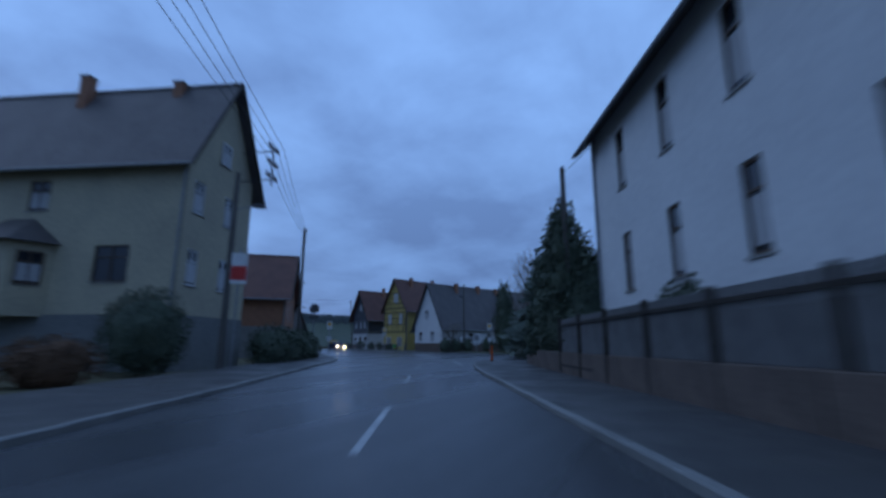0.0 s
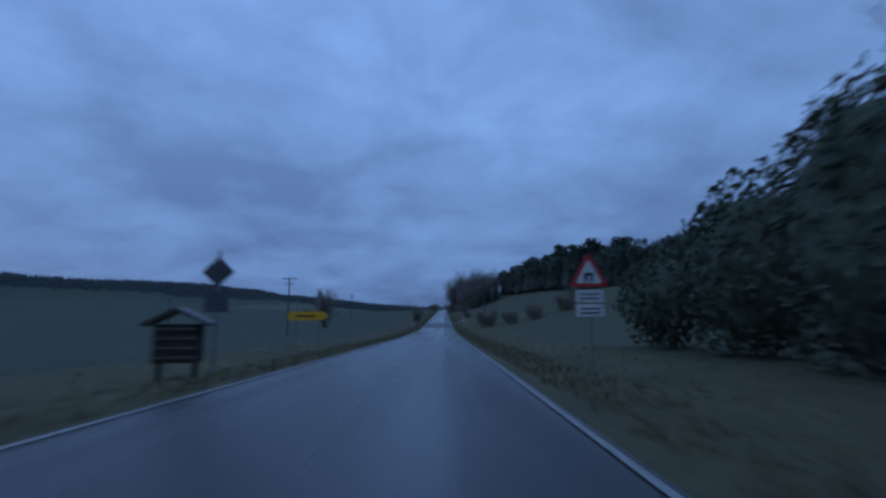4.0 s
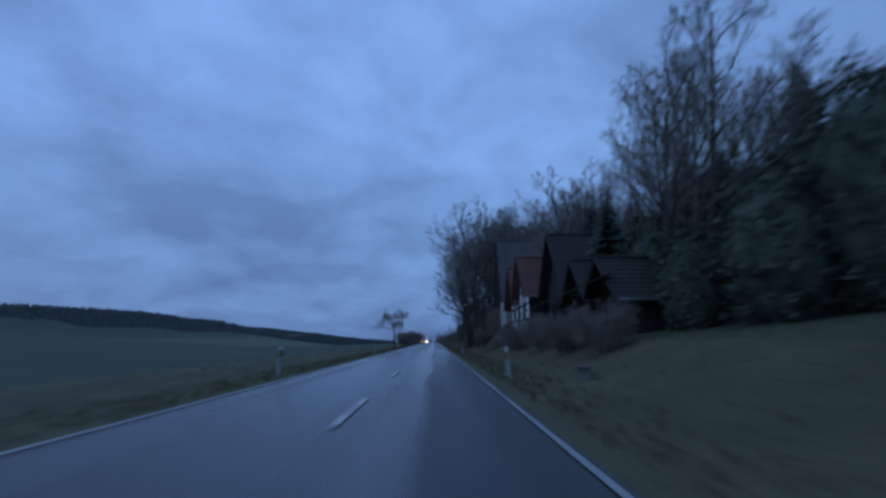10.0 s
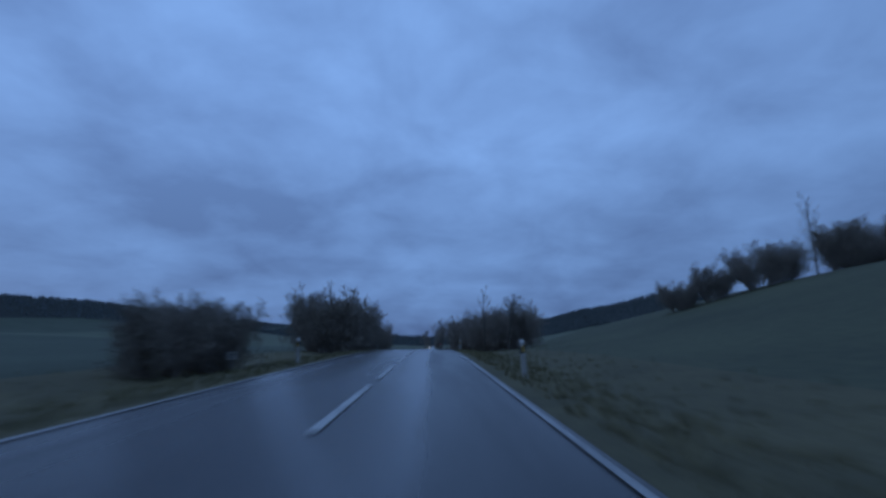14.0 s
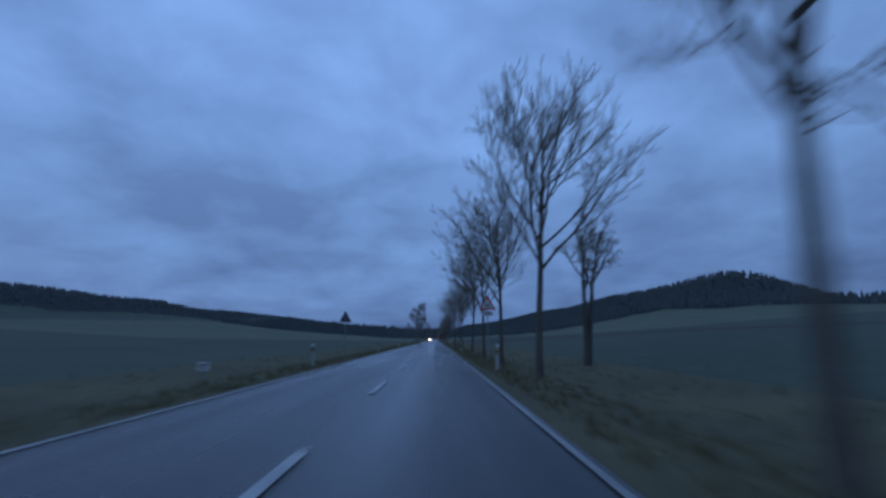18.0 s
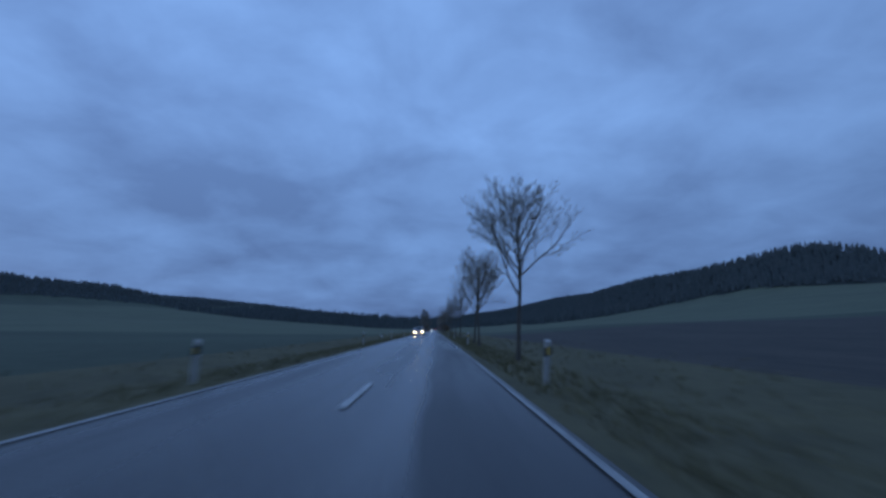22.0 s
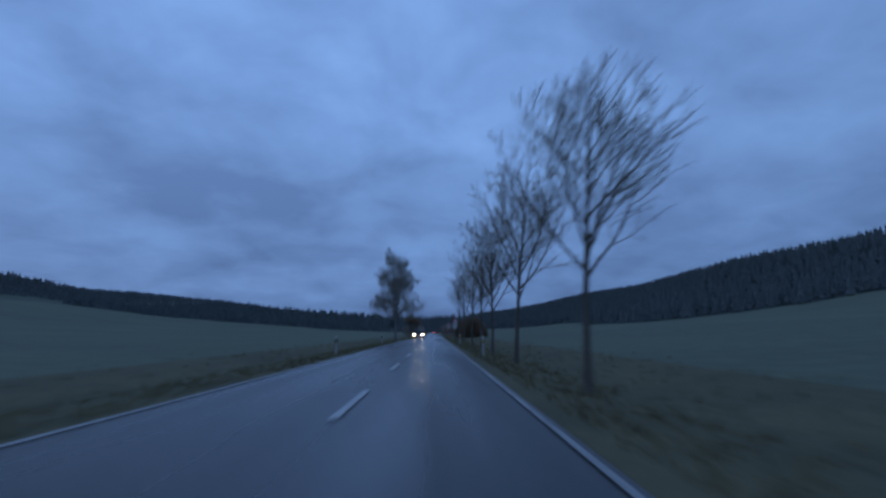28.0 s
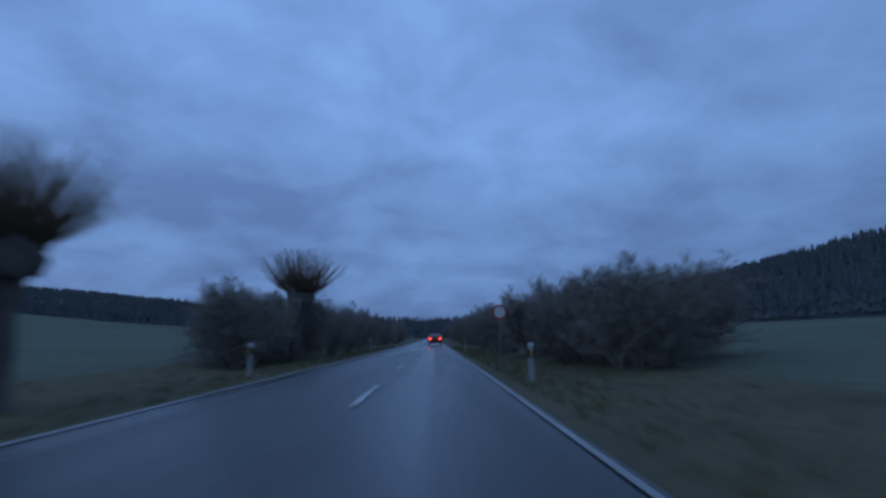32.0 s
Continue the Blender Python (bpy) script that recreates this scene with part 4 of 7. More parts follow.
def guide_post(label="white plastic guide post with a black band and reflector", right=True, yellow=False):
    t = thing("guide_post", Matrix(), label, "guide post", "guide posts")
    bm = bmesh.new()
    prof = [(-0.06, 0.045), (0.06, 0.045), (0.045, -0.045), (-0.045, -0.045)]
    lo = [bm.verts.new((x, y, -0.15)) for x, y in prof]
    hi = [bm.verts.new((x, y, 0.92 if y > 0 else 0.86)) for x, y in prof]
    bm.faces.new(hi)
    for k in range(4):
        bm.faces.new((lo[k], lo[(k + 1) % 4], hi[(k + 1) % 4], hi[k]))
    bmesh.ops.recalc_face_normals(bm, faces=bm.faces)
    part("post", bm, M["post_white"], t)
    bm = bmesh.new()
    if yellow:
        box(bm, (-0.062, -0.052, 0.42), (0.062, 0.052, 0.66))
        part("band", bm, M["sign_yellow"], t, "yellow band")
        return t
    v = [bm.verts.new(c) for y in (-0.053, 0.05) for c in ((-0.063, y, 0.56), (0.063, y, 0.62), (0.063, y, 0.80), (-0.063, y, 0.74))]
    for f in ((0, 1, 2, 3), (4, 7, 6, 5), (0, 4, 5, 1), (1, 5, 6, 2), (2, 6, 7, 3), (3, 7, 4, 0)):
        bm.faces.new([v[k] for k in f])
    bmesh.ops.recalc_face_normals(bm, faces=bm.faces)
    band = part("band", bm, M["black"], t, "black slanted band")
    if right:
        bm = bm_box((-0.022, -0.06, 0.61), (0.022, -0.052, 0.77), 0.003)
        part("reflector", bm, M["reflector"], band, "amber upright reflector")
    else:
        bm = bm_box((-0.03, -0.06, 0.62), (0.03, -0.052, 0.66))
        box(bm, (-0.03, -0.06, 0.69), (0.03, -0.052, 0.73))
        part("reflector", bm, M["reflector"], band, "two round reflectors")
    return t


M["sign_yellow"] = mat("sign_yellow", (0.85, 0.45, 0.02), 0.45, (0.75, 0.38, 0.02), 3.0)
M["sign_white"] = mat("sign_white", (0.75, 0.75, 0.74), 0.45, (0.6, 0.6, 0.6), 3.0)
M["sign_red"] = mat("sign_red", (0.60, 0.04, 0.03), 0.45, (0.5, 0.03, 0.03), 3.0)
M["sign_back"] = mat("sign_back", (0.12, 0.12, 0.13), 0.6, (0.07, 0.07, 0.08), 3.0, metal=0.3)
M["orange"] = mat("orange_plastic", (0.75, 0.13, 0.02), 0.5, (0.6, 0.10, 0.02), 4.0)
M["wood_dark"] = mat("dark_boards", (0.060, 0.048, 0.038), 0.85, (0.032, 0.026, 0.022), 1.5, 0.5, 20.0, stretch=(1, 1, 8))
M["grey_board"] = mat("weathered_grey_boards", (0.17, 0.165, 0.16), 0.85, (0.10, 0.098, 0.095), 1.5, 0.4, 20.0, stretch=(1, 1, 0.3))
M["pole_wood"] = mat("grey_pole_wood", (0.15, 0.135, 0.12), 0.85, (0.08, 0.072, 0.066), 1.2, 0.5, 16.0, stretch=(4, 4, 0.3))
M["cable"] = mat("cable", (0.02, 0.02, 0.022), 0.6)

posts_r = [90.9, 152.0, 169.3, 217.5, 240.1, 264.0, 288.2, 331.5, 350.3, 371.0, 394.0, 422.0, 444.4, 470.0, 494.0, 520.0, 534.0, 556.3, 580.0, 602.4, 625.0, 647.5, 660.2, 682.0,
           705.2, 728.0, 750.2, 771.5, 792.5, 815.0, 838.0, 860.0, 880.0, 898.0, 922.5, 947.6, 969.4, 988.5, 1035.8, 1062.3, 1087.7, 1112.0, 1136.0, 1160.0]
posts_l = [91.5, 151.0, 171.1, 226.2, 241.2, 265.0, 290.2, 330.0, 351.6, 375.0, 399.9, 425.0, 452.1, 472.0, 496.0, 520.0, 536.0, 558.7, 581.0, 603.8, 627.0, 650.1, 677.0, 689.0,
           705.7, 729.0, 750.7, 772.0, 795.0, 818.0, 840.0, 862.0, 881.0, 898.2, 923.0, 949.5, 970.2, 990.0, 1039.2, 1062.8, 1089.2, 1113.0, 1138.0, 1162.0]
for side, ys_, x in ((True, posts_r, 3.6), (False, posts_l, -3.78)):
    first = guide_post(right=side)
    for i, y in enumerate(ys_):
        m = pose(x, y, gz(x, y) + 0.0, rng.uniform(-2.5, 2.5), rng.uniform(-4, 4), rng.uniform(-8, 8))
        if i == 0:
            first.matrix_basis = m
        else:
            copy_thing(first, m)
yp = guide_post("white guide post with a broad yellow band", yellow=True)
yp.matrix_basis = pose(3.66, 1006.6, gz(3.66, 1006.6), 0, 0, 4)


def plate(bm, pts, y0, y1):
    """A flat plate with the outline pts (x, z), from y0 to y1."""
    a = [bm.verts.new((x, y0, z)) for x, z in pts]
    b = [bm.verts.new((x, y1, z)) for x, z in pts]
    bm.faces.new(a)
    bm.faces.new(list(reversed(b)))
    for k in range(len(pts)):
        bm.faces.new((a[k], b[k], b[(k + 1) % len(pts)], a[(k + 1) % len(pts)]))
    bmesh.ops.recalc_face_normals(bm, faces=bm.faces)
    return bm


def round_pts(r, n=24, cz=0.0):
    return [(r * math.cos(6.2832 * k / n), cz + r * math.sin(6.2832 * k / n)) for k in range(n)]


def tri_pts(s, cz):
    """Triangle with rounded corners, side s, its centre at height cz."""
    out, h = [], s * 0.866
    cs = [(-s / 2, cz - h / 3), (s / 2, cz - h / 3), (0, cz + 2 * h / 3)]
    for i, (x, z) in enumerate(cs):
        for j in (-1, 1):
            q = cs[(i + j) % 3]
            d = math.hypot(q[0] - x, q[1] - z)
            out.append((x + (q[0] - x) / d * 0.05, z + (q[1] - z) / d * 0.05))
    return out


def warning_sign(x, y, turn=0.0, top=2.5, s=0.85, plates=1, mark="bend", label="red-edged white warning triangle on a steel post", second=0.0, back=False):
    t = thing("warning_sign", pose(x, y, gz(x, y), 0, 0, turn), label, "traffic sign")
    part("post", bm_rod((0, 0, -0.2), (0, 0, top + 0.2), 0.03), M["steel"], t)
    for k, cz in enumerate([top] + ([second] if second else [])):
        sg = part("sign_board", plate(bmesh.new(), tri_pts(s, cz), -0.045, -0.03), M["sign_back"] if back else M["sign_red"], t, "grey sign back" if back else "red triangle rim")
        if back:
            continue
        part("sign_face", plate(bmesh.new(), tri_pts(s * 0.70, cz), -0.050, -0.046), M["sign_white"], sg, "white triangle face")
        bm = bmesh.new()
        if mark == "bar" or k:
            box(bm, (-0.025, -0.054, cz - 0.05), (0.025, -0.051, cz + 0.13))
            box(bm, (-0.025, -0.054, cz - 0.14), (0.025, -0.051, cz - 0.09))
        else:
            box(bm, (-0.10, -0.054, cz - 0.13), (-0.04, -0.051, cz + 0.02))
            box(bm, (-0.10, -0.054, cz - 0.02), (0.09, -0.051, cz + 0.05))
            box(bm, (0.03, -0.054, cz - 0.14), (0.09, -0.051, cz - 0.02))
        part("symbol", bm, M["black"], sg, "black symbol")
    for k in range(plates):
        z = top - s * 0.289 - 0.07 - 0.30 * k
        pb = part("plate", bm_box((-0.3, -0.045, z - 0.25), (0.3, -0.03, z), 0.004), M["sign_back"] if back else M["sign_white"], t, "small plate under the sign")
        if not back:
            bm = bmesh.new()
            for q in range(2):
                box(bm, (-0.2, -0.049, z - 0.10 - 0.09 * q), (0.2, -0.0455, z - 0.07 - 0.09 * q))
            part("lettering", bm, M["black"], pb, "dark bars of writing")
    return t


warning_sign(4.25, 25.0, 4, 2.2, 0.85, 2, label="warning triangle with two white plates on a steel post")
warning_sign(3.95, 81.6, 3, 2.05, 0.8, 1)
warning_sign(4.2, 564.6, -4, 3.0, 0.95, 1, label="warning triangle with a white plate beside the avenue")
warning_sign(4.4, 999.6, 2, 2.95, 0.95, 3, label="tall warning triangle with three white plates")
warning_sign(4.2, 1029.4, 0, 2.9, 0.8, 2, second=1.55, label="two warning triangles and white plates on one post")
warning_sign(-4.9, 571.0, 180, 2.6, 0.9, 0, back=True, label="dark back of a triangular sign facing oncoming traffic")
warning_sign(-6.0, 1003.0, 10, 3.0, 0.9, 2, back=True, label="dark back of a triangular sign with plates beside the birches")
t = thing("round_sign", pose(3.95, 1095.5, gz(3.95, 1095.5)), "round red-edged white speed sign on a post", "traffic sign")
part("post", bm_rod((0, 0, -0.2), (0, 0, 2.4), 0.03), M["steel"], t)
sb = part("sign_board", plate(bmesh.new(), round_pts(0.3, cz=2.1), -0.045, -0.03), M["sign_red"], t, "red disc rim")
part("sign_face", plate(bmesh.new(), round_pts(0.23, cz=2.1), -0.05, -0.046), M["sign_white"], sb, "white disc face")


def station_board(x, y, turn=0.0):
    t = thing("station_board", pose(x, y, gz(x, y), 0, 0, turn), "small white road station board on a low post", "road sign", "station boards")
    part("post", bm_rod((0, 0, -0.2), (0, 0, 0.42), 0.025), M["steel"], t)
    bd = part("board", bm_box((-0.16, -0.035, 0.38), (0.16, -0.02, 0.60), 0.005), M["sign_white"], t)
    bm = bmesh.new()
    box(bm, (-0.11, -0.039, 0.50), (0.11, -0.0355, 0.55))
    box(bm, (-0.08, -0.039, 0.42), (0.08, -0.0355, 0.46))
    part("lettering", bm, M["black"], bd, "dark bars of writing")


for x, y in ((4.15, 190.4), (-5.4, 754.5), (-5.1, 397.3), (-5.0, 552.0), (-5.2, 108.0), (-4.9, 1036.5), (-5.0, 15.5), (4.2, 634.0)):
    station_board(x, y, rng.uniform(-10, 10))

# notice board by the first straight, its dark back towards the traffic
t = thing("notice_board", pose(-4.7, 116.0, gz(-4.7, 116.0), 0, 0, 3), "large dark notice board on two wooden posts", "notice board")
for x in (-0.62, 0.62):
    part("post", bm_box((x - 0.05, 0.02, -0.2), (x + 0.05, 0.10, 2.5), 0.01), M["pole_wood"], t)
bd = part("board", bm_box((-0.75, -0.03, 0.95), (0.75, 0.02, 2.6), 0.008), M["wood_dark"], t)
for z in (0.98, 2.53):
    part("batten", bm_box((-0.74, -0.05, z), (0.74, -0.031, z + 0.06)), M["wood_dark"], bd)


def t_pole(x, y, h=8.6, turn=0.0):
    t = thing("power_pole", pose(x, y, gz(x, y), 0, 0, turn), "wooden power pole with two crossarms in the field", "pole", "field poles")
    part("pole", bm_rod((0, 0, -0.4), (0, 0, h), 0.13, 0.09, 10), M["pole_wood"], t)
    for z, w in ((h - 0.15, 1.15), (h - 0.95, 0.75)):
        arm = part("crossarm", bm_box((-w, -0.06, z - 0.05), (w, 0.06, z + 0.05), 0.01), M["pole_wood"], t)
        for q in (-0.9, -0.45, 0.45, 0.9):
            part("insulator", bm_rod((w * q, 0, z + 0.05), (w * q, 0, z + 0.20), 0.035, 0.025, 6), M["post_white"], arm, "white ceramic insulator")


for x, y in ((-27.5, 158.6), (-60.0, 118.0), (-22.0, 84.0), (34.0, 137.0)):
    t_pole(x, y, turn=rng.uniform(-8, 8))

# bench beside the cellars, puddles and stones
t = thing("bench", pose(6.0, 240.5, gz(6.0, 240.5), 0, 0, 80), "low weathered wooden bench on the bank", "bench")
for q in (-0.08, 0.08):
    part("seat_board", bm_box((-0.75, q - 0.07, 0.36), (0.75, q + 0.07, 0.40), 0.008), M["pole_wood"], t)
for q in (-0.5, 0.5):
    part("leg", bm_box((q - 0.05, -0.12, -0.1), (q + 0.05, 0.12, 0.36)), M["kerb"], t)
# pale base colour carries the sky's reflection on the muddy water
M["puddle"] = mat("muddy_water_sky_sheen", (0.34, 0.34, 0.33), 0.12, (0.26, 0.26, 0.25), 0.6)
for x, y, a, b in ((9.8, 630.4, 1.6, 0.5), (21.5, 641.0, 2.6, 0.8)):
    v, f, n = [], [], 24
    for ring in (0.0, 0.5, 1.0):
        for k in range(n):
            e = 6.2832 * k / n
            px, py = x + a * ring * math.cos(e) * (1 + 0.2 * math.sin(3 * e + x)), y + b * ring * math.sin(e) * (1 + 0.25 * math.cos(2 * e + x))
            v.append((px, py, gz(px, py) + 0.06))
    f = [(i * n + k, i * n + (k + 1) % n, (i + 1) * n + (k + 1) % n, (i + 1) * n + k) for i in (0, 1) for k in range(n)]
    tagged(obj("puddle", v, f, M["puddle"]), "long shallow muddy puddle on the field edge, sky sheen in its pale colour", "water", kind="structure")

# rough grass along both verges
def grass(name, label, n, test, seed, h0=0.05, h1=0.16):
    r = np.random.RandomState(seed)
    y = r.uniform(4, 1130, n)
    x = (3.2 + r.exponential(1.5, n)) * np.where(r.rand(n) < 0.55, 1, -1)
    ok = test(x, y)
    x, y = np.repeat(x[ok], 3), np.repeat(y[ok], 3)
    m = len(x)
    z = ground_z(x, y)
    a, h = r.uniform(0, 6.283, m), r.uniform(h0, h1, m)
    dx, dy = np.cos(a), np.sin(a)
    bx, by = x + r.uniform(-0.12, 0.12, m), y + r.uniform(-0.12, 0.12, m)
    V = np.stack([np.stack([bx - dy * 0.02, by + dx * 0.02, z - 0.02], -1), np.stack([bx + dy * 0.02, by - dx * 0.02, z - 0.02], -1),
                  np.stack([bx + dx * h * 0.5, by + dy * h * 0.5, z + h], -1)], 1).reshape(-1, 3)
    me = bpy.data.meshes.new(name)
    me.from_pydata(V.tolist(), [], np.arange(3 * m).reshape(-1, 3).tolist())
    me.materials.append(M["dry_grass"])
    tagged(new(name, me), label, "grass", kind="stuff")


grass("verge_grass", "rough winter grass along the verges", 110000,
      lambda x, y: ~((x > 0) & (((118 < y) & (y < 130)) | ((626 < y) & (y < 636)) | ((775 < y) & (y < 787)))) & (np.abs(x) < 11), 40)
# ---- buildings ----
M["earth"] = mat("leafy_earth", (0.095, 0.078, 0.055), 0.95, (0.048, 0.041, 0.032), 1.4, 1.0, 9.0, fine=16, space="World", spec=0.15)
M["plaster_white"] = mat("white_plaster", (0.74, 0.74, 0.73), 0.85, (0.62, 0.62, 0.62), 0.5, 0.25, 40.0, fine=12)
M["plaster_beige"] = mat("beige_plaster", (0.50, 0.44, 0.31), 0.9, (0.38, 0.335, 0.25), 0.5, 0.4, 40.0, fine=12)
M["plaster_old"] = mat("stained_whitewash", (0.50, 0.475, 0.44), 0.9, (0.29, 0.275, 0.255), 0.5, 0.35, 14.0, fine=8)
M["plaster_grey"] = mat("grey_plaster", (0.22, 0.22, 0.21), 0.9, (0.15, 0.15, 0.145), 0.7, 0.4, 40.0, fine=10)
M["plaster_yellow"] = mat("yellow_plaster", (0.58, 0.43, 0.15), 0.85, (0.48, 0.36, 0.125), 0.5, 0.3, 40.0, fine=12)
M["brick_red"] = mat("red_brick", (0.40, 0.19, 0.11), 0.85, (0.29, 0.135, 0.085), 3.0, 0.5, 30.0, fine=6)
M["tile_dark"] = mat("dark_roof_tiles", (0.12, 0.105, 0.10), 0.5, (0.075, 0.066, 0.065), 0.8, 0.4, 20.0, island=-0.15)
M["tile_red"] = mat("red_roof_tiles", (0.19, 0.085, 0.062), 0.7, (0.12, 0.058, 0.046), 0.8, 0.4, 20.0, island=-0.15)
M["slate"] = mat("slate_cladding", (0.085, 0.090, 0.105), 0.6, (0.052, 0.056, 0.068), 3.0, 0.5, 25.0, fine=6)
M["timber_dark"] = mat("shelter_boards", (0.05, 0.04, 0.034), 0.8, (0.03, 0.025, 0.022), 2.0, stretch=(1, 1, 6))
M["timber"] = mat("dark_timber", (0.055, 0.045, 0.036), 0.8, (0.035, 0.028, 0.024), 2.0, 0.4, 20.0)
M["frame_white"] = mat("white_window_frame", (0.75, 0.75, 0.75), 0.5, (0.66, 0.66, 0.66), 3.0)
M["frame_brown"] = mat("brown_window_frame", (0.10, 0.065, 0.045), 0.6, (0.07, 0.045, 0.03), 3.0)
M["stone_plinth"] = mat("brown_stone_plinth", (0.17, 0.125, 0.10), 0.85, (0.10, 0.075, 0.062), 2.5, 0.6, 12.0)
M["curtain"] = mat("net_curtain", (0.50, 0.50, 0.50), 0.9, (0.36, 0.36, 0.37), 6.0, stretch=(6, 6, 0.4))
M["blind"] = mat("grey_shutter", (0.30, 0.29, 0.29), 0.6, (0.24, 0.235, 0.235), 2.0, stretch=(1, 1, 14))
M["concrete"] = mat("concrete", (0.27, 0.265, 0.25), 0.85, (0.19, 0.185, 0.175), 1.5, 0.4, 25.0)
M["shed_roof"] = mat("mossy_shed_roof", (0.052, 0.050, 0.040), 0.85, (0.030, 0.030, 0.026), 1.2, 0.5, 16.0)
M["canopy_glass"] = mat("milky_glazing", (0.34, 0.37, 0.40), 0.25, (0.22, 0.24, 0.27), 2.0)
M["glass"] = mat("dark_window_glass", (0.016, 0.019, 0.024), 0.06, (0.012, 0.014, 0.018), 1.0, spec=0.6)


def basis(a, b, c):
    """Turn the axes onto a, b, c."""
    return Matrix((a, b, c)).transposed().to_4x4()


def wall_panel(name, parent, at, U, V, N, width, height, holes, material, depth=0.16, label=""):
    """A wall with real openings: holes are (u0, v0, u1, v1); their reveals go in by depth."""
    us = sorted({0.0, width, *[h[0] for h in holes], *[h[2] for h in holes]})
    vs = sorted({0.0, height, *[h[1] for h in holes], *[h[3] for h in holes]})
    v, f = [], []

    def pt(u, w, d=0.0):
        v.append(tuple(at + U * u + V * w - N * d))
        return len(v) - 1
    for a, b in zip(us, us[1:]):
        for c, e in zip(vs, vs[1:]):
            mu, mv = (a + b) / 2, (c + e) / 2
            if any(h[0] < mu < h[2] and h[1] < mv < h[3] for h in holes):
                continue
            f.append((pt(a, c), pt(b, c), pt(b, e), pt(a, e)))
    for u0, v0, u1, v1 in holes:
        ring = [(u0, v0), (u1, v0), (u1, v1), (u0, v1)]
        for k in range(4):
            p, q = ring[k], ring[(k + 1) % 4]
            f.append((pt(*p), pt(*q), pt(*q, depth), pt(*p, depth)))
    return obj(name, v, f, material, parent, label)


def window_at(parent, at, U, V, N, w, h, frame_mat, fill="glass", bars=1, cross=True, sill=True, depth=0.10, name="window"):
    """A window set back in its opening: frame, panes, bars and sill."""
    def blk(u0, v0, u1, v1, d0, d1):
        bm = bmesh.new()
        vv = [bm.verts.new(at + U * u + V * z + N * d) for d in (d0, d1) for u, z in ((u0, v0), (u1, v0), (u1, v1), (u0, v1))]
        for q in ((0, 1, 2, 3), (4, 7, 6, 5), (0, 4, 5, 1), (1, 5, 6, 2), (2, 6, 7, 3), (3, 7, 4, 0)):
            bm.faces.new([vv[k] for k in q])
        bmesh.ops.recalc_face_normals(bm, faces=bm.faces)
        return bm
    fw = 0.07
    bm = blk(0, 0, fw, h, -depth, -depth + 0.06)
    win = part(name, bm, frame_mat, parent)
    for args in ((w - fw, 0, w, h), (fw, 0, w - fw, fw), (fw, h - fw, w - fw, h)):
        part("window_frame", blk(*args, -depth, -depth + 0.06), frame_mat, win)
    for k in range(bars):
        u = fw + (w - 2 * fw) * (k + 1) / (bars + 1)
        part("mullion", blk(u - 0.03, fw, u + 0.03, h - fw, -depth + 0.002, -depth + 0.058), frame_mat, win)
    if cross:
        part("transom", blk(fw, h * 0.66, w - fw, h * 0.66 + 0.05, -depth + 0.004, -depth + 0.056), frame_mat, win)
    part("pane", blk(0.01, 0.01, w - 0.01, h - 0.01, -depth - 0.03, -depth + 0.012), M[fill], win)
    if fill == "glass" and w < 1.5:
        part("curtain", blk(fw, h * 0.1, w - fw, h * 0.62, -depth + 0.013, -depth + 0.018), M["curtain"], win, "pale net curtain behind the glass")
    if sill:
        part("sill", blk(-0.06, -0.06, w + 0.06, -0.005, -depth, 0.05), M["kerb"], win)
    return win


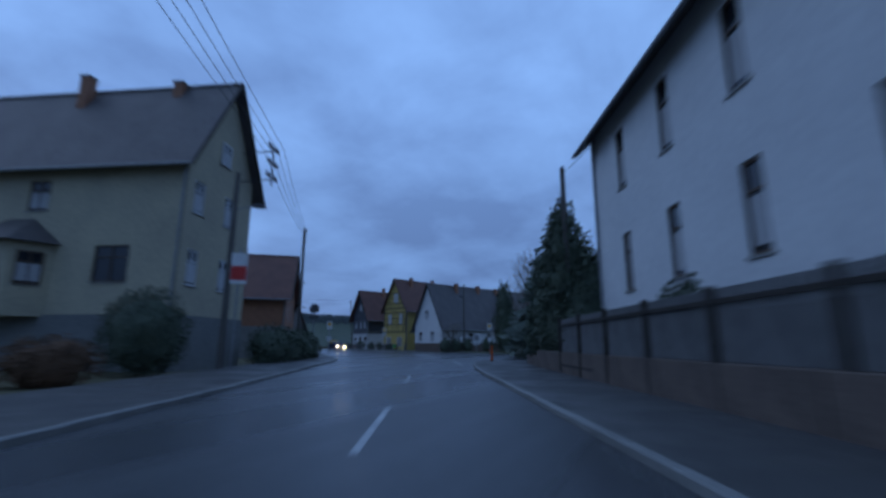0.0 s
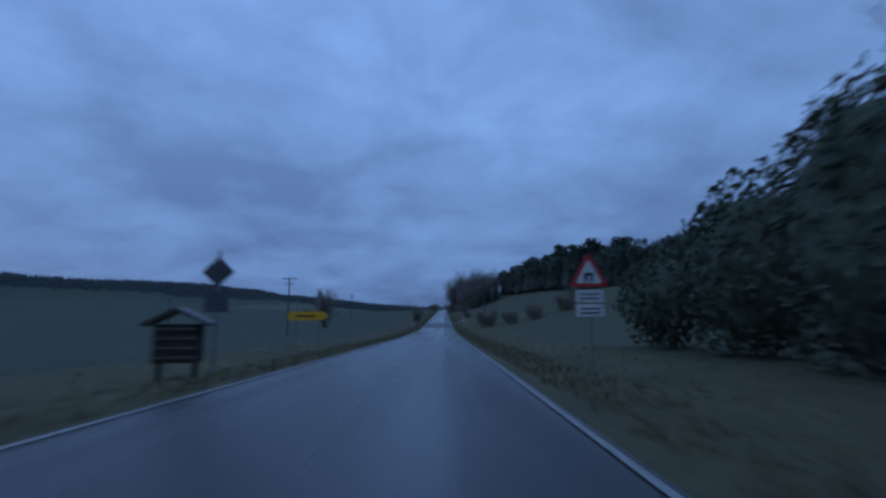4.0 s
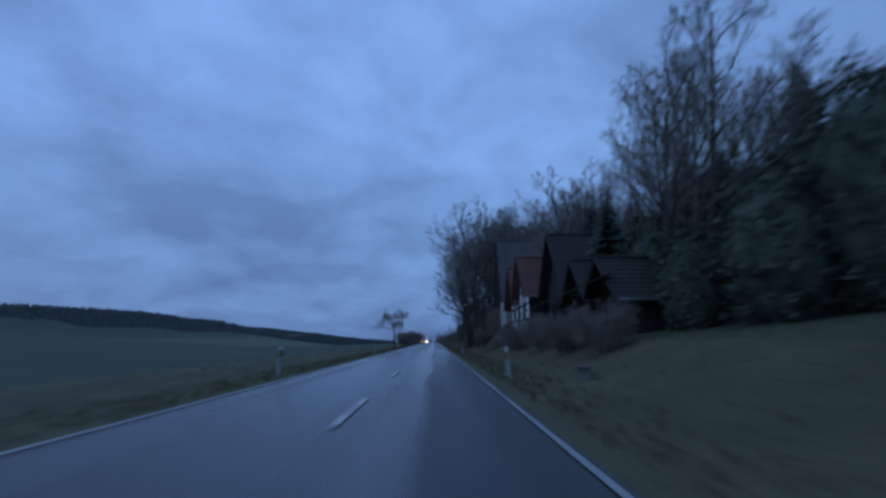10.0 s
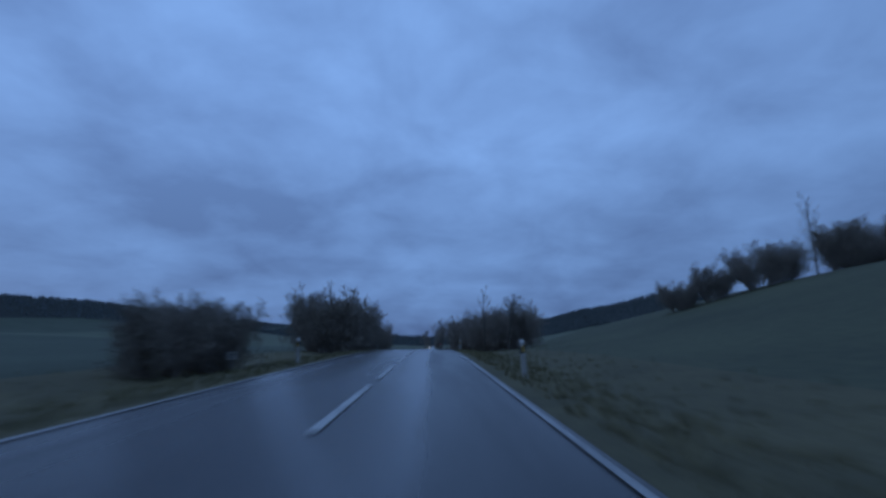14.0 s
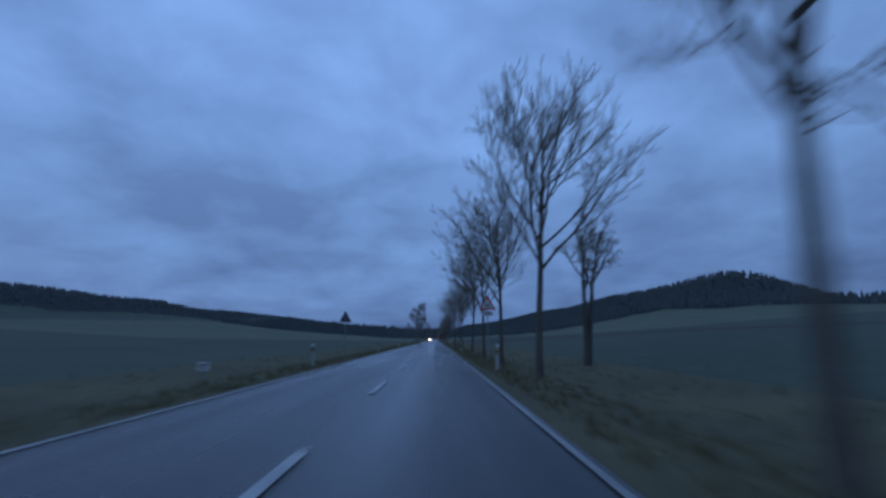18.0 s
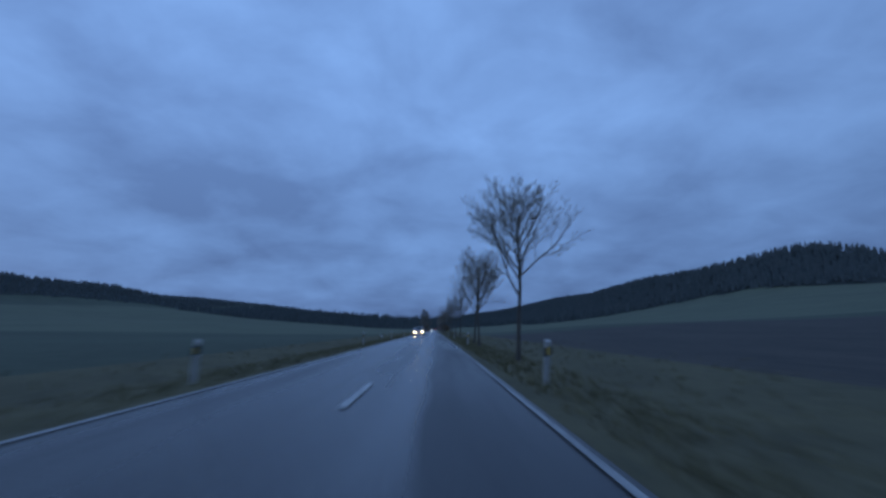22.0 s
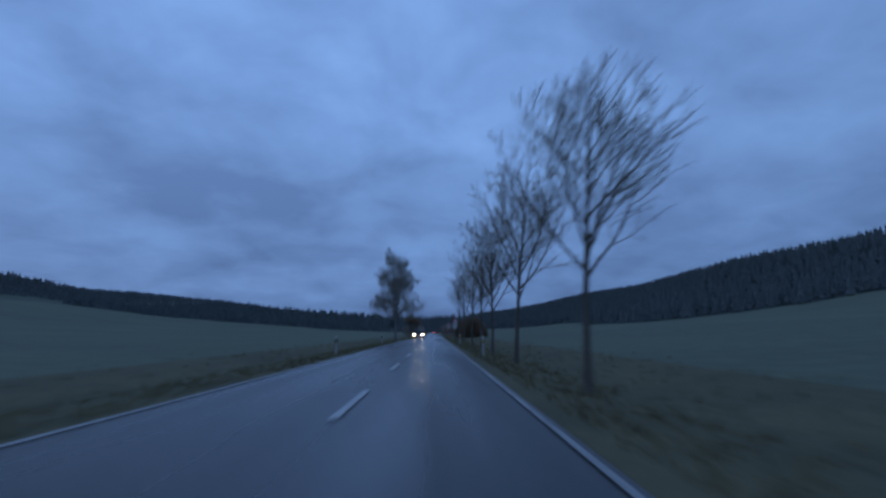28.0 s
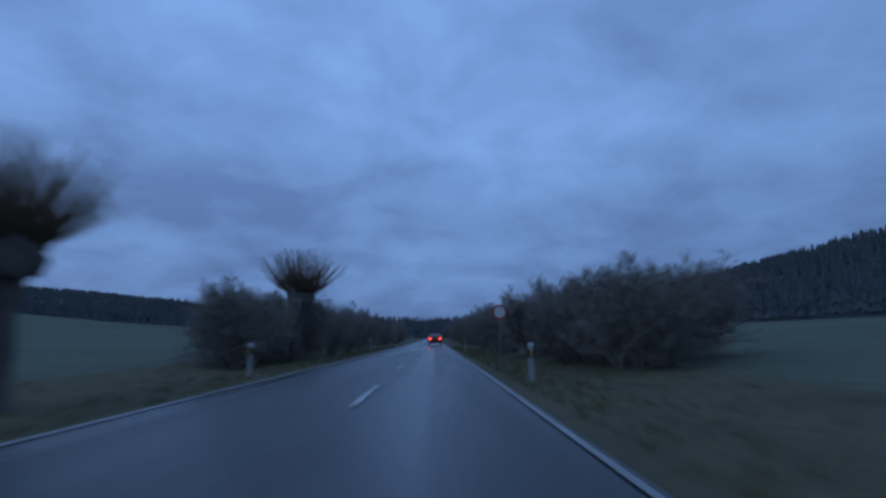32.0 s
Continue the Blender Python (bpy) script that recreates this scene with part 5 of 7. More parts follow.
def house(name, label, O, xdir, w, d, base, eave, ridge, walls, roof, wins=(), over=0.45, gable_mat=None, chimneys=(), plinth=None, pipe=True, category="house"):
    """A gabled house. Local x runs along the front gable, y into the depth. walls: one or four materials (front, right, back, left).
    wins: (side, u, v, w, h, frame, fill, bars, cross)."""
    t = thing(name, Matrix(), label, category)
    X = Vector((*xdir, 0)).normalized()
    Y = Vector((-X.y, X.x, 0))
    Z = Vector((0, 0, 1))
    O = Vector((*O, base))
    hw = eave - base
    if not isinstance(walls, (list, tuple)):
        walls = [walls] * 4
    sides = {"front": (O, X, -Y, w), "right": (O + X * w, Y, X, d), "back": (O + X * w + Y * d, -X, Y, w), "left": (O + Y * d, -Y, -X, d)}
    for k, (s, (at, U, N, ln)) in enumerate(sides.items()):
        holes = []
        for q in wins:
            if q[0] == s and q[2] + q[4] < hw:
                u = q[1] if s != "left" else d - q[1] - q[3]
                holes.append((u, q[2], u + q[3], q[2] + q[4]))
        wall = wall_panel("wall_" + s, t, at, U, Z, N, ln, hw, holes, walls[k])
        wall.name = "wall"
        for q in wins:
            if q[0] == s:
                u = q[1] if s != "left" else d - q[1] - q[3]
                inside = q[2] + q[4] < hw
                window_at(t, at + U * u + Z * q[2], U, Z, N, q[3], q[4], M[q[5]], q[6] if len(q) > 6 else "glass", q[7] if len(q) > 7 else 1,
                          q[8] if len(q) > 8 else True, depth=0.10 if inside else -0.035, name="window" if len(q) < 10 else q[9])
        if plinth and s in ("front", "right", "left"):
            pm, ph = plinth
            cuts = sorted((q[1] if s != "left" else d - q[1] - q[3], (q[1] if s != "left" else d - q[1] - q[3]) + q[3]) for q in wins if q[0] == s and q[2] < ph)
            ends = [-0.035] + [e for c in cuts for e in c] + [ln + 0.035]
            for u0, u1 in zip(ends[::2], ends[1::2]):
                v = [tuple(at + U * u + Z * z + N * 0.035) for u, z in ((u0, -0.3), (u1, -0.3), (u1, ph), (u0, ph))]
                v += [tuple(Vector(p) - N * 0.06) for p in v]
                obj("plinth", v, [(0, 1, 2, 3), (3, 2, 6, 7), (0, 3, 7, 4), (1, 5, 6, 2)], pm, t)
    gm = gable_mat or walls[0]
    for at, U in ((O, X), (O + Y * d, X)):
        v = [tuple(at + Z * hw), tuple(at + U * w + Z * hw), tuple(at + U * (w / 2) + Z * (ridge - base))]
        obj("gable", v, [(0, 1, 2)], gm, t)
    # roof: two slopes of stepped tile courses, with soffit and verge
    rise = (ridge - eave) / (w / 2)
    for sgn in (-1, 1):
        mid = O + X * (w / 2) + Z * (ridge - base + 0.12)
        reach = w / 2 + over
        n = max(8, int(math.hypot(reach, reach * rise) / 0.34))
        v, f = [], []
        for i in range(n):
            a, b = i / n, (i + 1) / n
            for s0, up in ((a, 0.0), (b, 0.035)):
                p = mid + X * (sgn * reach * s0) - Z * (reach * rise * s0) + Z * up
                v.append(tuple(p - Y * over * 0.9))
                v.append(tuple(p + Y * (d + over * 0.9)))
            j = 4 * i
            f.append((j, j + 1, j + 3, j + 2))
            if i:
                f.append((j - 2, j - 1, j + 1, j))
        j = len(v)
        for s0 in (0, 1):
            p = mid + X * (sgn * reach * s0) - Z * (reach * rise * s0 + 0.14)
            v.append(tuple(p - Y * over * 0.9))
            v.append(tuple(p + Y * (d + over * 0.9)))
        f += [(j, j + 1, j + 3, j + 2), (0, j, j + 2, j - 2), (1, j - 1, j + 3, j + 1), (j - 2, j + 2, j + 3, j - 1)]
        slope = obj("roof", v, f, roof, t)
        e = mid + X * (sgn * reach) - Z * (reach * rise + 0.08)
        part("gutter", bm_rod(e - Y * over * 0.9 + X * sgn * 0.06, e + Y * (d + over * 0.9) + X * sgn * 0.06, 0.065, n=8), M["steel"], slope, "half-round zinc gutter")
        g0, g1 = mid - Y * (over * 0.9 + 0.02) + Z * 0.02, e - Y * (over * 0.9 + 0.02) + Z * 0.05
        part("verge_board", bm_rod(g0 - Z * 0.07, g1 - Z * 0.03, 0.09, n=4), M["timber"], slope, "dark verge board")
        if pipe:
            c = O + X * (w / 2 + sgn * (w / 2 + 0.08)) + Y * 0.12
            part("downpipe", bm_rod(c + Z * 0.1, c + Z * (hw - 0.15), 0.05, n=8), M["steel"], t, "grey downpipe")
            part("downpipe", bm_rod(c + Z * (hw - 0.15), e + Y * 0.5, 0.05, n=8), M["steel"], t, "grey downpipe")
    part("ridge_tiles", bm_rod(O + X * (w / 2) + Z * (ridge - base + 0.13) - Y * over * 0.9, O + X * (w / 2) + Z * (ridge - base + 0.13) + Y * (d + over * 0.9), 0.11, n=8), roof, t)
    for s, off, ch in chimneys:
        c = O + X * (w / 2 + off) + Y * s + Z * (ridge - base - abs(off) * rise - 0.5)
        bm = bmesh.new()
        vv = [bm.verts.new(c + X * a + Y * b + Z * q) for q in (0, 0.5 + ch) for a, b in ((-0.28, -0.25), (0.28, -0.25), (0.28, 0.25), (-0.28, 0.25))]
        for q in ((3, 2, 1, 0), (4, 5, 6, 7), (0, 1, 5, 4), (1, 2, 6, 5), (2, 3, 7, 6), (3, 0, 4, 7)):
            bm.faces.new([vv[k] for k in q])
        st = part("chimney", bm, M["brick_red"], t, "red brick chimney")
        bm = bmesh.new()
        vv = [bm.verts.new(c + X * a + Y * b + Z * q) for q in (0.5 + ch, 0.58 + ch) for a, b in ((-0.34, -0.31), (0.34, -0.31), (0.34, 0.31), (-0.34, 0.31))]
        for q in ((3, 2, 1, 0), (4, 5, 6, 7), (0, 1, 5, 4), (1, 2, 6, 5), (2, 3, 7, 6), (3, 0, 4, 7)):
            bm.faces.new([vv[k] for k in q])
        part("cap", bm, M["concrete"], st)
    return t, O, X, Y, Z


def beam(parent, a, b, N, width=0.16, name="beam"):
    """A timber on a wall from a to b, standing 3 cm proud along N."""
    a, b = Vector(a), Vector(b)
    d = (b - a).normalized()
    s = d.cross(N).normalized() * width / 2
    bm = bmesh.new()
    vv = [bm.verts.new(p) for q in (0.0, 0.03) for p in (a - s + N * q, a + s + N * q, b + s + N * q, b - s + N * q)]
    for q in ((3, 2, 1, 0), (4, 5, 6, 7), (0, 1, 5, 4), (1, 2, 6, 5), (2, 3, 7, 6), (3, 0, 4, 7)):
        bm.faces.new([vv[k] for k in q])
    bmesh.ops.recalc_face_normals(bm, faces=bm.faces)
    return part(name, bm, M["timber"], parent)


W, B = "frame_white", "frame_brown"
# yellow half-timbered house
yel, O, X, Y, Z = house("yellow_house", "yellow half-timbered house with a steep tiled roof", (22.2, -12.5), (0.94, -0.34), 6.2, 12.0, 0.0, 7.35, 12.4, M["plaster_yellow"], M["tile_red"],
                        wins=[("front", 1.25, 4.6, 0.95, 1.65, W, "curtain"), ("front", 4.35, 4.6, 0.87, 1.65, W, "curtain"), ("front", 2.9, 8.3, 1.02, 1.55, W, "curtain"), ("front", 0.75, 0.75, 1.4, 1.55, W, "blind", 0, False),
                              ("front", 3.75, 0.75, 1.45, 1.58, W, "blind", 0, False), ("right", 5.9, 1.0, 1.3, 1.25, W)], chimneys=[(3.2, 0.5, 1.3), (8.6, 0.4, 1.2)], over=0.5)
N = -Y
at = O - Y * 0.002
for z in (3.15, 4.45, 6.5, 7.3):
    beam(yel, at + Z * z, at + X * 6.2 + Z * z, N, 0.2 if z in (3.15, 7.3) else 0.13)
for u0, u1 in ((0.1, 1.2), (2.27, 4.3), (5.27, 6.1)):
    beam(yel, at + X * u0 + Z * 5.45, at + X * u1 + Z * 5.45, N, 0.13)
for u in (0.09, 0.62, 1.15, 2.32, 2.95, 3.6, 4.27, 5.3, 6.11):
    beam(yel, at + X * u + Z * 3.25, at + X * u + Z * 7.2, N, 0.18 if u in (0.09, 6.11) else 0.12, "upright")
for u in (1.1, 1.75, 2.3, 3.1, 3.9, 4.5, 5.1):
    beam(yel, at + X * u + Z * 7.4, at + X * u + Z * 8.05, N, 0.12, "upright")
for u, z1 in ((2.0, 9.9), (2.75, 11.2), (4.07, 10.3)):
    beam(yel, at + X * u + Z * 8.2, at + X * u + Z * z1, N, 0.12, "upright")
beam(yel, at + X * 0.75 + Z * 8.12, at + X * 5.45 + Z * 8.12, N, 0.14)
beam(yel, at + X * 1.95 + Z * 10.0, at + X * 4.25 + Z * 10.0, N, 0.13)
for a, b in (((5.95, 4.5), (5.45, 6.4)), ((5.4, 3.2), (5.9, 4.4)), ((1.2, 8.2), (1.75, 9.2)), ((5.0, 8.2), (4.4, 9.2))):
    beam(yel, at + X * a[0] + Z * a[1], at + X * b[0] + Z * b[1], N, 0.12, "brace")
beam(yel, O + X * 6.202 + Y * 0.05 + Z * 0.1, O + X * 6.202 + Y * 0.05 + Z * 7.0, X, 0.2, "upright")
# grey slate-hung house at the corner
gr, O, X, Y, Z = house("slate_house", "house with grey slate upper floor over white plaster", (11.4, -7.0), (0.927, -0.375), 5.1, 9.0, 0.0, 6.8, 11.4, M["plaster_white"], M["tile_red"],
                       wins=[("front", 0.45, 0.85, 0.8, 1.5, B, "glass", 0), ("front", 2.1, 0.85, 0.95, 1.6, B, "glass", 0), ("front", 3.9, 0.85, 0.95, 1.6, B, "glass", 0),
                             ("front", 0.8, 4.05, 0.7, 1.4, W), ("front", 2.35, 4.05, 0.7, 1.45, W), ("front", 3.8, 4.05, 0.75, 1.5, W), ("front", 2.3, 7.6, 0.7, 1.1, W),
                             ("right", 5.6, 1.0, 1.1, 1.1, W), ("right", 7.2, 4.0, 0.8, 1.3, B, "glass", 0)], gable_mat=M["slate"], chimneys=[(5.0, 0.4, 1.6)], over=0.75)
for at, U, N, ln in ((O, X, -Y, 5.1), (O + X * 5.1, Y, X, 9.0)):
    holes = [(0.8, 1.05, 1.5, 2.45), (2.35, 1.05, 3.05, 2.5), (3.8, 1.05, 4.55, 2.55)] if ln < 6 else [(7.2, 1.0, 8.0, 2.3)]
    wall_panel("slate_cladding", gr, at + N * 0.06 + Z * 3.0, U, Z, N, ln + 0.06, 3.78, holes, M["slate"], 0.06, "grey slate hung on the upper floor")
    for z, hgt, col in ((2.95, 0.12, "frame_white"), (3.35, 0.06, "kerb"), (3.55, 0.05, "kerb")):
        a = at + N * 0.065 + Z * z
        v = [tuple(a), tuple(a + U * ln), tuple(a + U * ln + Z * hgt), tuple(a + Z * hgt)]
        v += [tuple(Vector(p) + N * 0.04) for p in v]
        obj("string_course", v, [(4, 5, 6, 7), (3, 2, 6, 7), (0, 1, 5, 4), (0, 3, 7, 4), (1, 2, 6, 5)], M[col], gr, "pale moulded band")
# slates as rows of small plates
r = random.Random(3)
sl = bpy.data.meshes.new("slate")
sl.from_pydata([(-0.13, 0, 0), (0.13, 0, 0), (0.13, -0.012, -0.2), (0.0, -0.014, -0.25), (-0.13, -0.012, -0.2)], [], [(0, 1, 2, 3, 4)])
sl.materials.append(M["slate"])
for i in range(13):
    for k in range(20):
        u, z = 0.15 + k * 0.27 + (i % 2) * 0.13, 3.95 + i * 0.22
        if u > 5.0 or any(a - 0.1 < u < b + 0.1 and 3.9 < z < 5.75 for a, b in ((0.8, 1.5), (2.35, 3.05), (3.8, 4.55))):
            continue
        s = new("slate", sl)
        s.parent = gr
        s.matrix_basis = Matrix.Translation(O + X * u + Z * z - Y * (0.075 + r.uniform(0, 0.006))) @ Matrix.Rotation(math.atan2(X.y, X.x), 4, "Z")

# white gabled house with a long roof
wh, O, X, Y, Z = house("white_house", "white gabled house with a long dark tiled roof", (31.66, -17.86), (0.91, -0.41), 6.8, 33.0, 0.0, 4.0, 10.4, M["plaster_white"], M["tile_dark"],
                       wins=[("front", 1.1, 1.7, 0.8, 1.25, B, "glass", 1), ("front", 3.9, 1.7, 0.95, 1.35, W), ("front", 2.6, 5.0, 0.9, 1.35, W),
                             ("right", 5.5, 1.6, 1.2, 1.2, B), ("right", 9.6, 1.6, 0.9, 1.2, B), ("right", 13.0, 1.6, 1.0, 1.2, B), ("right", 17.5, 1.6, 1.0, 1.2, B), ("right", 24.0, 1.6, 1.0, 1.2, B)],
                       chimneys=[(5.5, 0.4, 1.2), (10.5, 0.3, 1.0), (15.0, 0.3, 0.8)], plinth=(M["stone_plinth"], 1.25))
# glazed canopy between the white and the yellow house
for k in range(3):
    q = O + Y * (0.3 + 0.85 * k)
    v = [tuple(q + Z * 4.05), tuple(q - X * 2.0 + Z * 2.95), tuple(q - X * 2.0 + Y * 0.8 + Z * 2.95), tuple(q + Y * 0.8 + Z * 4.05)]
    v += [(a, b, c - 0.02) for a, b, c in v]
    obj("canopy_pane", v, [(0, 1, 2, 3), (7, 6, 5, 4), (0, 4, 5, 1), (1, 5, 6, 2), (2, 6, 7, 3), (3, 7, 4, 0)], M["canopy_glass"], wh, "milky canopy glazing")
for k in range(4):
    q = O + Y * (0.27 + 0.85 * k)
    part("rafter", bm_rod(q + Z * 4.03, q - X * 2.05 + Z * 2.92, 0.045, n=4), M["timber"], wh, "dark canopy rafter")
for f in (0.5, 1.0):
    q = O - X * 2.0 * f + Z * (4.05 - 1.1 * f)
    part("purlin", bm_rod(q + Y * 0.25, q + Y * 2.85, 0.05, n=4), M["timber"], wh, "dark canopy purlin")

# tall white building at the start of the street
wb, O, X, Y, Z = house("white_building", "tall white plastered building with narrow dark windows", (74.30, -61.02), (-0.8977, -0.4407), 9.0, 26.0, 0.0, 9.35, 13.6, M["plaster_white"], M["tile_dark"],
                       wins=[("right", 2.3 + 3.1 * i, 2.85, 0.66, 1.95, B, "blind" if i in (0, 3) else "glass", 0, True) for i in range(8)]
                       + [("right", 2.3 + 3.1 * i, 6.4, 0.66, 2.1, B, "glass", 0, True) for i in range(8)], over=0.6, plinth=(M["plaster_grey"], 1.85))

# beige house with an oriel across the street
be, O, X, Y, Z = house("beige_house", "tall beige plastered house with an oriel and a dark tiled roof", (48.9, -70.4), (-0.339, 0.941), 5.6, 17.0, 0.0, 10.1, 15.0, M["plaster_beige"], M["tile_dark"],
                       wins=[("front", 0.55, 3.75, 0.8, 1.7, W), ("front", 3.05, 3.75, 0.85, 1.65, W), ("front", 0.55, 7.2, 0.8, 1.6, W), ("front", 3.05, 7.15, 0.8, 1.6, W), ("front", 2.3, 10.3, 0.8, 1.2, W),
                             ("left", 2.45, 3.85, 1.75, 1.7, B, "glass", 1), ("left", 7.0, 7.3, 1.1, 1.5, B), ("left", 12.6, 3.85, 1.6, 1.6, B), ("left", 12.4, 7.3, 1.1, 1.5, B)],
                       chimneys=[(3.0, -0.2, 0.55), (8.4, -0.5, 1.6)], plinth=(M["plaster_grey"], 2.4), over=0.55)
bm = bmesh.new()
a = O - X * 1.3 + Y * 6.3
ORIEL = ((1.3, 0), (0, 0.8), (0, 2.9), (1.3, 3.7))
vv = [bm.verts.new(a + X * p + Y * q + Z * z) for z in (2.3, 5.6) for p, q in ORIEL]
for q in ((0, 1, 2, 3), (7, 6, 5, 4), (0, 4, 5, 1), (1, 5, 6, 2), (2, 6, 7, 3)):
    bm.faces.new([vv[k] for k in q])
bmesh.ops.recalc_face_normals(bm, faces=bm.faces)
orl = part("oriel", bm, M["plaster_beige"], be, "projecting oriel")
bm = bmesh.new()
vv = [bm.verts.new(a + X * p + Y * q + Z * z) for p, q, z in ((1.3, -0.4, 5.6), (-0.4, 0.55, 5.6), (-0.4, 3.15, 5.6), (1.3, 4.1, 5.6), (1.25, 1.2, 6.9), (1.25, 2.5, 6.9))]
for q in ((0, 1, 4), (1, 2, 5, 4), (2, 3, 5), (0, 3, 2, 1), (0, 4, 5, 3)):
    bm.faces.new([vv[k] for k in q])
bmesh.ops.recalc_face_normals(bm, faces=bm.faces)
part("oriel_roof", bm, M["tile_dark"], orl, "small tiled oriel roof")
for i, (p, q) in enumerate(zip(ORIEL, ORIEL[1:])):
    p, q = a + X * p[0] + Y * p[1], a + X * q[0] + Y * q[1]
    run = (q - p).normalized()
    window_at(orl, q - run * ((q - p).length - 0.95) / 2 + Z * 3.7, -run, Z, Vector((0, 0, 1)).cross(run), 0.95, 1.5, M[B], depth=-0.03)
# steel bracket on the gable that carries the overhead wires
t = thing("wire_bracket", Matrix.Translation(O + X * 4.3 - Y * 1.8 + Z * 9.75) @ basis(X, Y, Z), "dark steel wire bracket with insulators on the gable", "bracket")
part("post", bm_rod((0, 0, 0), (0, 0, 2.3), 0.05), M["sign_back"], t)
for z in (0.35, 2.05):
    part("arm", bm_rod((0, 1.8, z - 0.05), (0, 0, z), 0.04, n=6), M["sign_back"], t)
for z in (0.45, 1.25, 2.15):
    cr = part("crossarm", bm_box((-0.62, -0.04, z - 0.04), (0.62, 0.04, z + 0.04)), M["sign_back"], t)
    for q in (-0.56, -0.28, 0.28, 0.56):
        part("insulator", bm_rod((q, 0, z + 0.04), (q, 0, z + 0.24), 0.06, 0.04, 8), M["sign_back"], cr, "dark insulator")
BRACKET = O + X * 4.3 - Y * 1.8 + Z * 11.9
# red and white notice by the gable
t = thing("street_notice", pose(52.2, -69.9, 0, 0, 0, 40), "red and white notice board on a steel post", "sign")
part("post", bm_rod((0, 0, 0), (0, 0, 5.1), 0.04), M["steel"], t)
nb = part("board", bm_box((-0.32, -0.06, 3.6), (0.32, -0.03, 4.9), 0.004), M["sign_white"], t)
part("stripe", bm_box((-0.31, -0.066, 3.75), (0.31, -0.061, 4.35)), M["sign_red"], nb)

# brick barn house
br, O, X, Y, Z = house("brick_house", "red brick house over a grey plaster ground floor", (38.4, -53.1), (-0.634, 0.773), 9.6, 17.0, 0.0, 5.3, 9.5, M["brick_red"], M["tile_red"],
                       wins=[("front", 1.9, 3.3, 0.95, 1.7, W), ("front", 5.6, 3.3, 0.95, 1.7, W), ("front", 1.5, 0.4, 1.0, 1.8, B, "blind", 0, False), ("front", 6.2, 0.1, 1.1, 2.1, B, "blind", 0, False)],
                       plinth=(M["concrete"], 2.6), over=0.5)
# bus shelter
t, O, X, Y, Z = house("bus_shelter", "bus shelter with white parapets and a steep tiled roof", (31.85, -46.1), (0.645, 0.764), 1.8, 5.4, 0.05, 3.0, 5.3, [M["plaster_old"], M["plaster_beige"], M["plaster_old"], M["plaster_beige"]], M["tile_dark"],
                      wins=[("right", 0.7, 0.1, 4.0, 2.5, B, "timber_dark", 0, False)], pipe=False, category="shelter", over=0.5)
for q in (0.7, 3.9):
    part("parapet", bm_box((-0.02, q, 0.0), (0.14, q + 0.9, 1.15), 0.01), M["plaster_white"], t, "white low parapet").matrix_basis = Matrix.Translation(O + X * 1.8) @ basis(X, Y, Z)
    part("post", bm_box((-0.06, q + 0.35, 1.15), (0.06, q + 0.5, 2.9)), M["timber"], t).matrix_basis = Matrix.Translation(O + X * 1.8) @ basis(X, Y, Z)

# house with a red roof behind the spruces, and a white one on the rise
house("red_roofed_house", "white house with a steep red tiled roof behind gardens", (-5.69, -27.63), (0.594, 0.804), 7.96, 9.0, 0.0, 4.4, 10.0, M["plaster_white"], M["tile_red"], wins=[("front", 1.5, 1.2, 1.0, 1.2, W), ("front", 4.8, 1.2, 1.0, 1.2, W)], chimneys=[(2.0, 0.3, 0.9), (7.0, 0.3, 0.9)], pipe=False)
house("garden_house", "small white house with a grey roof behind the lawn", (2.0, -40.0), (0.7, 0.7), 6.5, 9.0, 0.3, 3.2, 6.2, M["plaster_white"], M["tile_dark"], wins=[("front", 1.2, 1.0, 0.9, 1.1, B), ("front", 4.2, 1.0, 0.9, 1.1, B), ("right", 2.0, 1.0, 0.9, 1.1, B), ("right", 5.0, 1.0, 0.9, 1.1, B)], pipe=False)
house("far_farm", "low farm building with a pale roof along the lane", (-74.0, 13.0), (0.5, 0.86), 7.0, 12.0, gz(-74, 13), gz(-74, 13) + 3.0, gz(-74, 13) + 5.6, M["plaster_grey"], M["tile_red"], pipe=False)


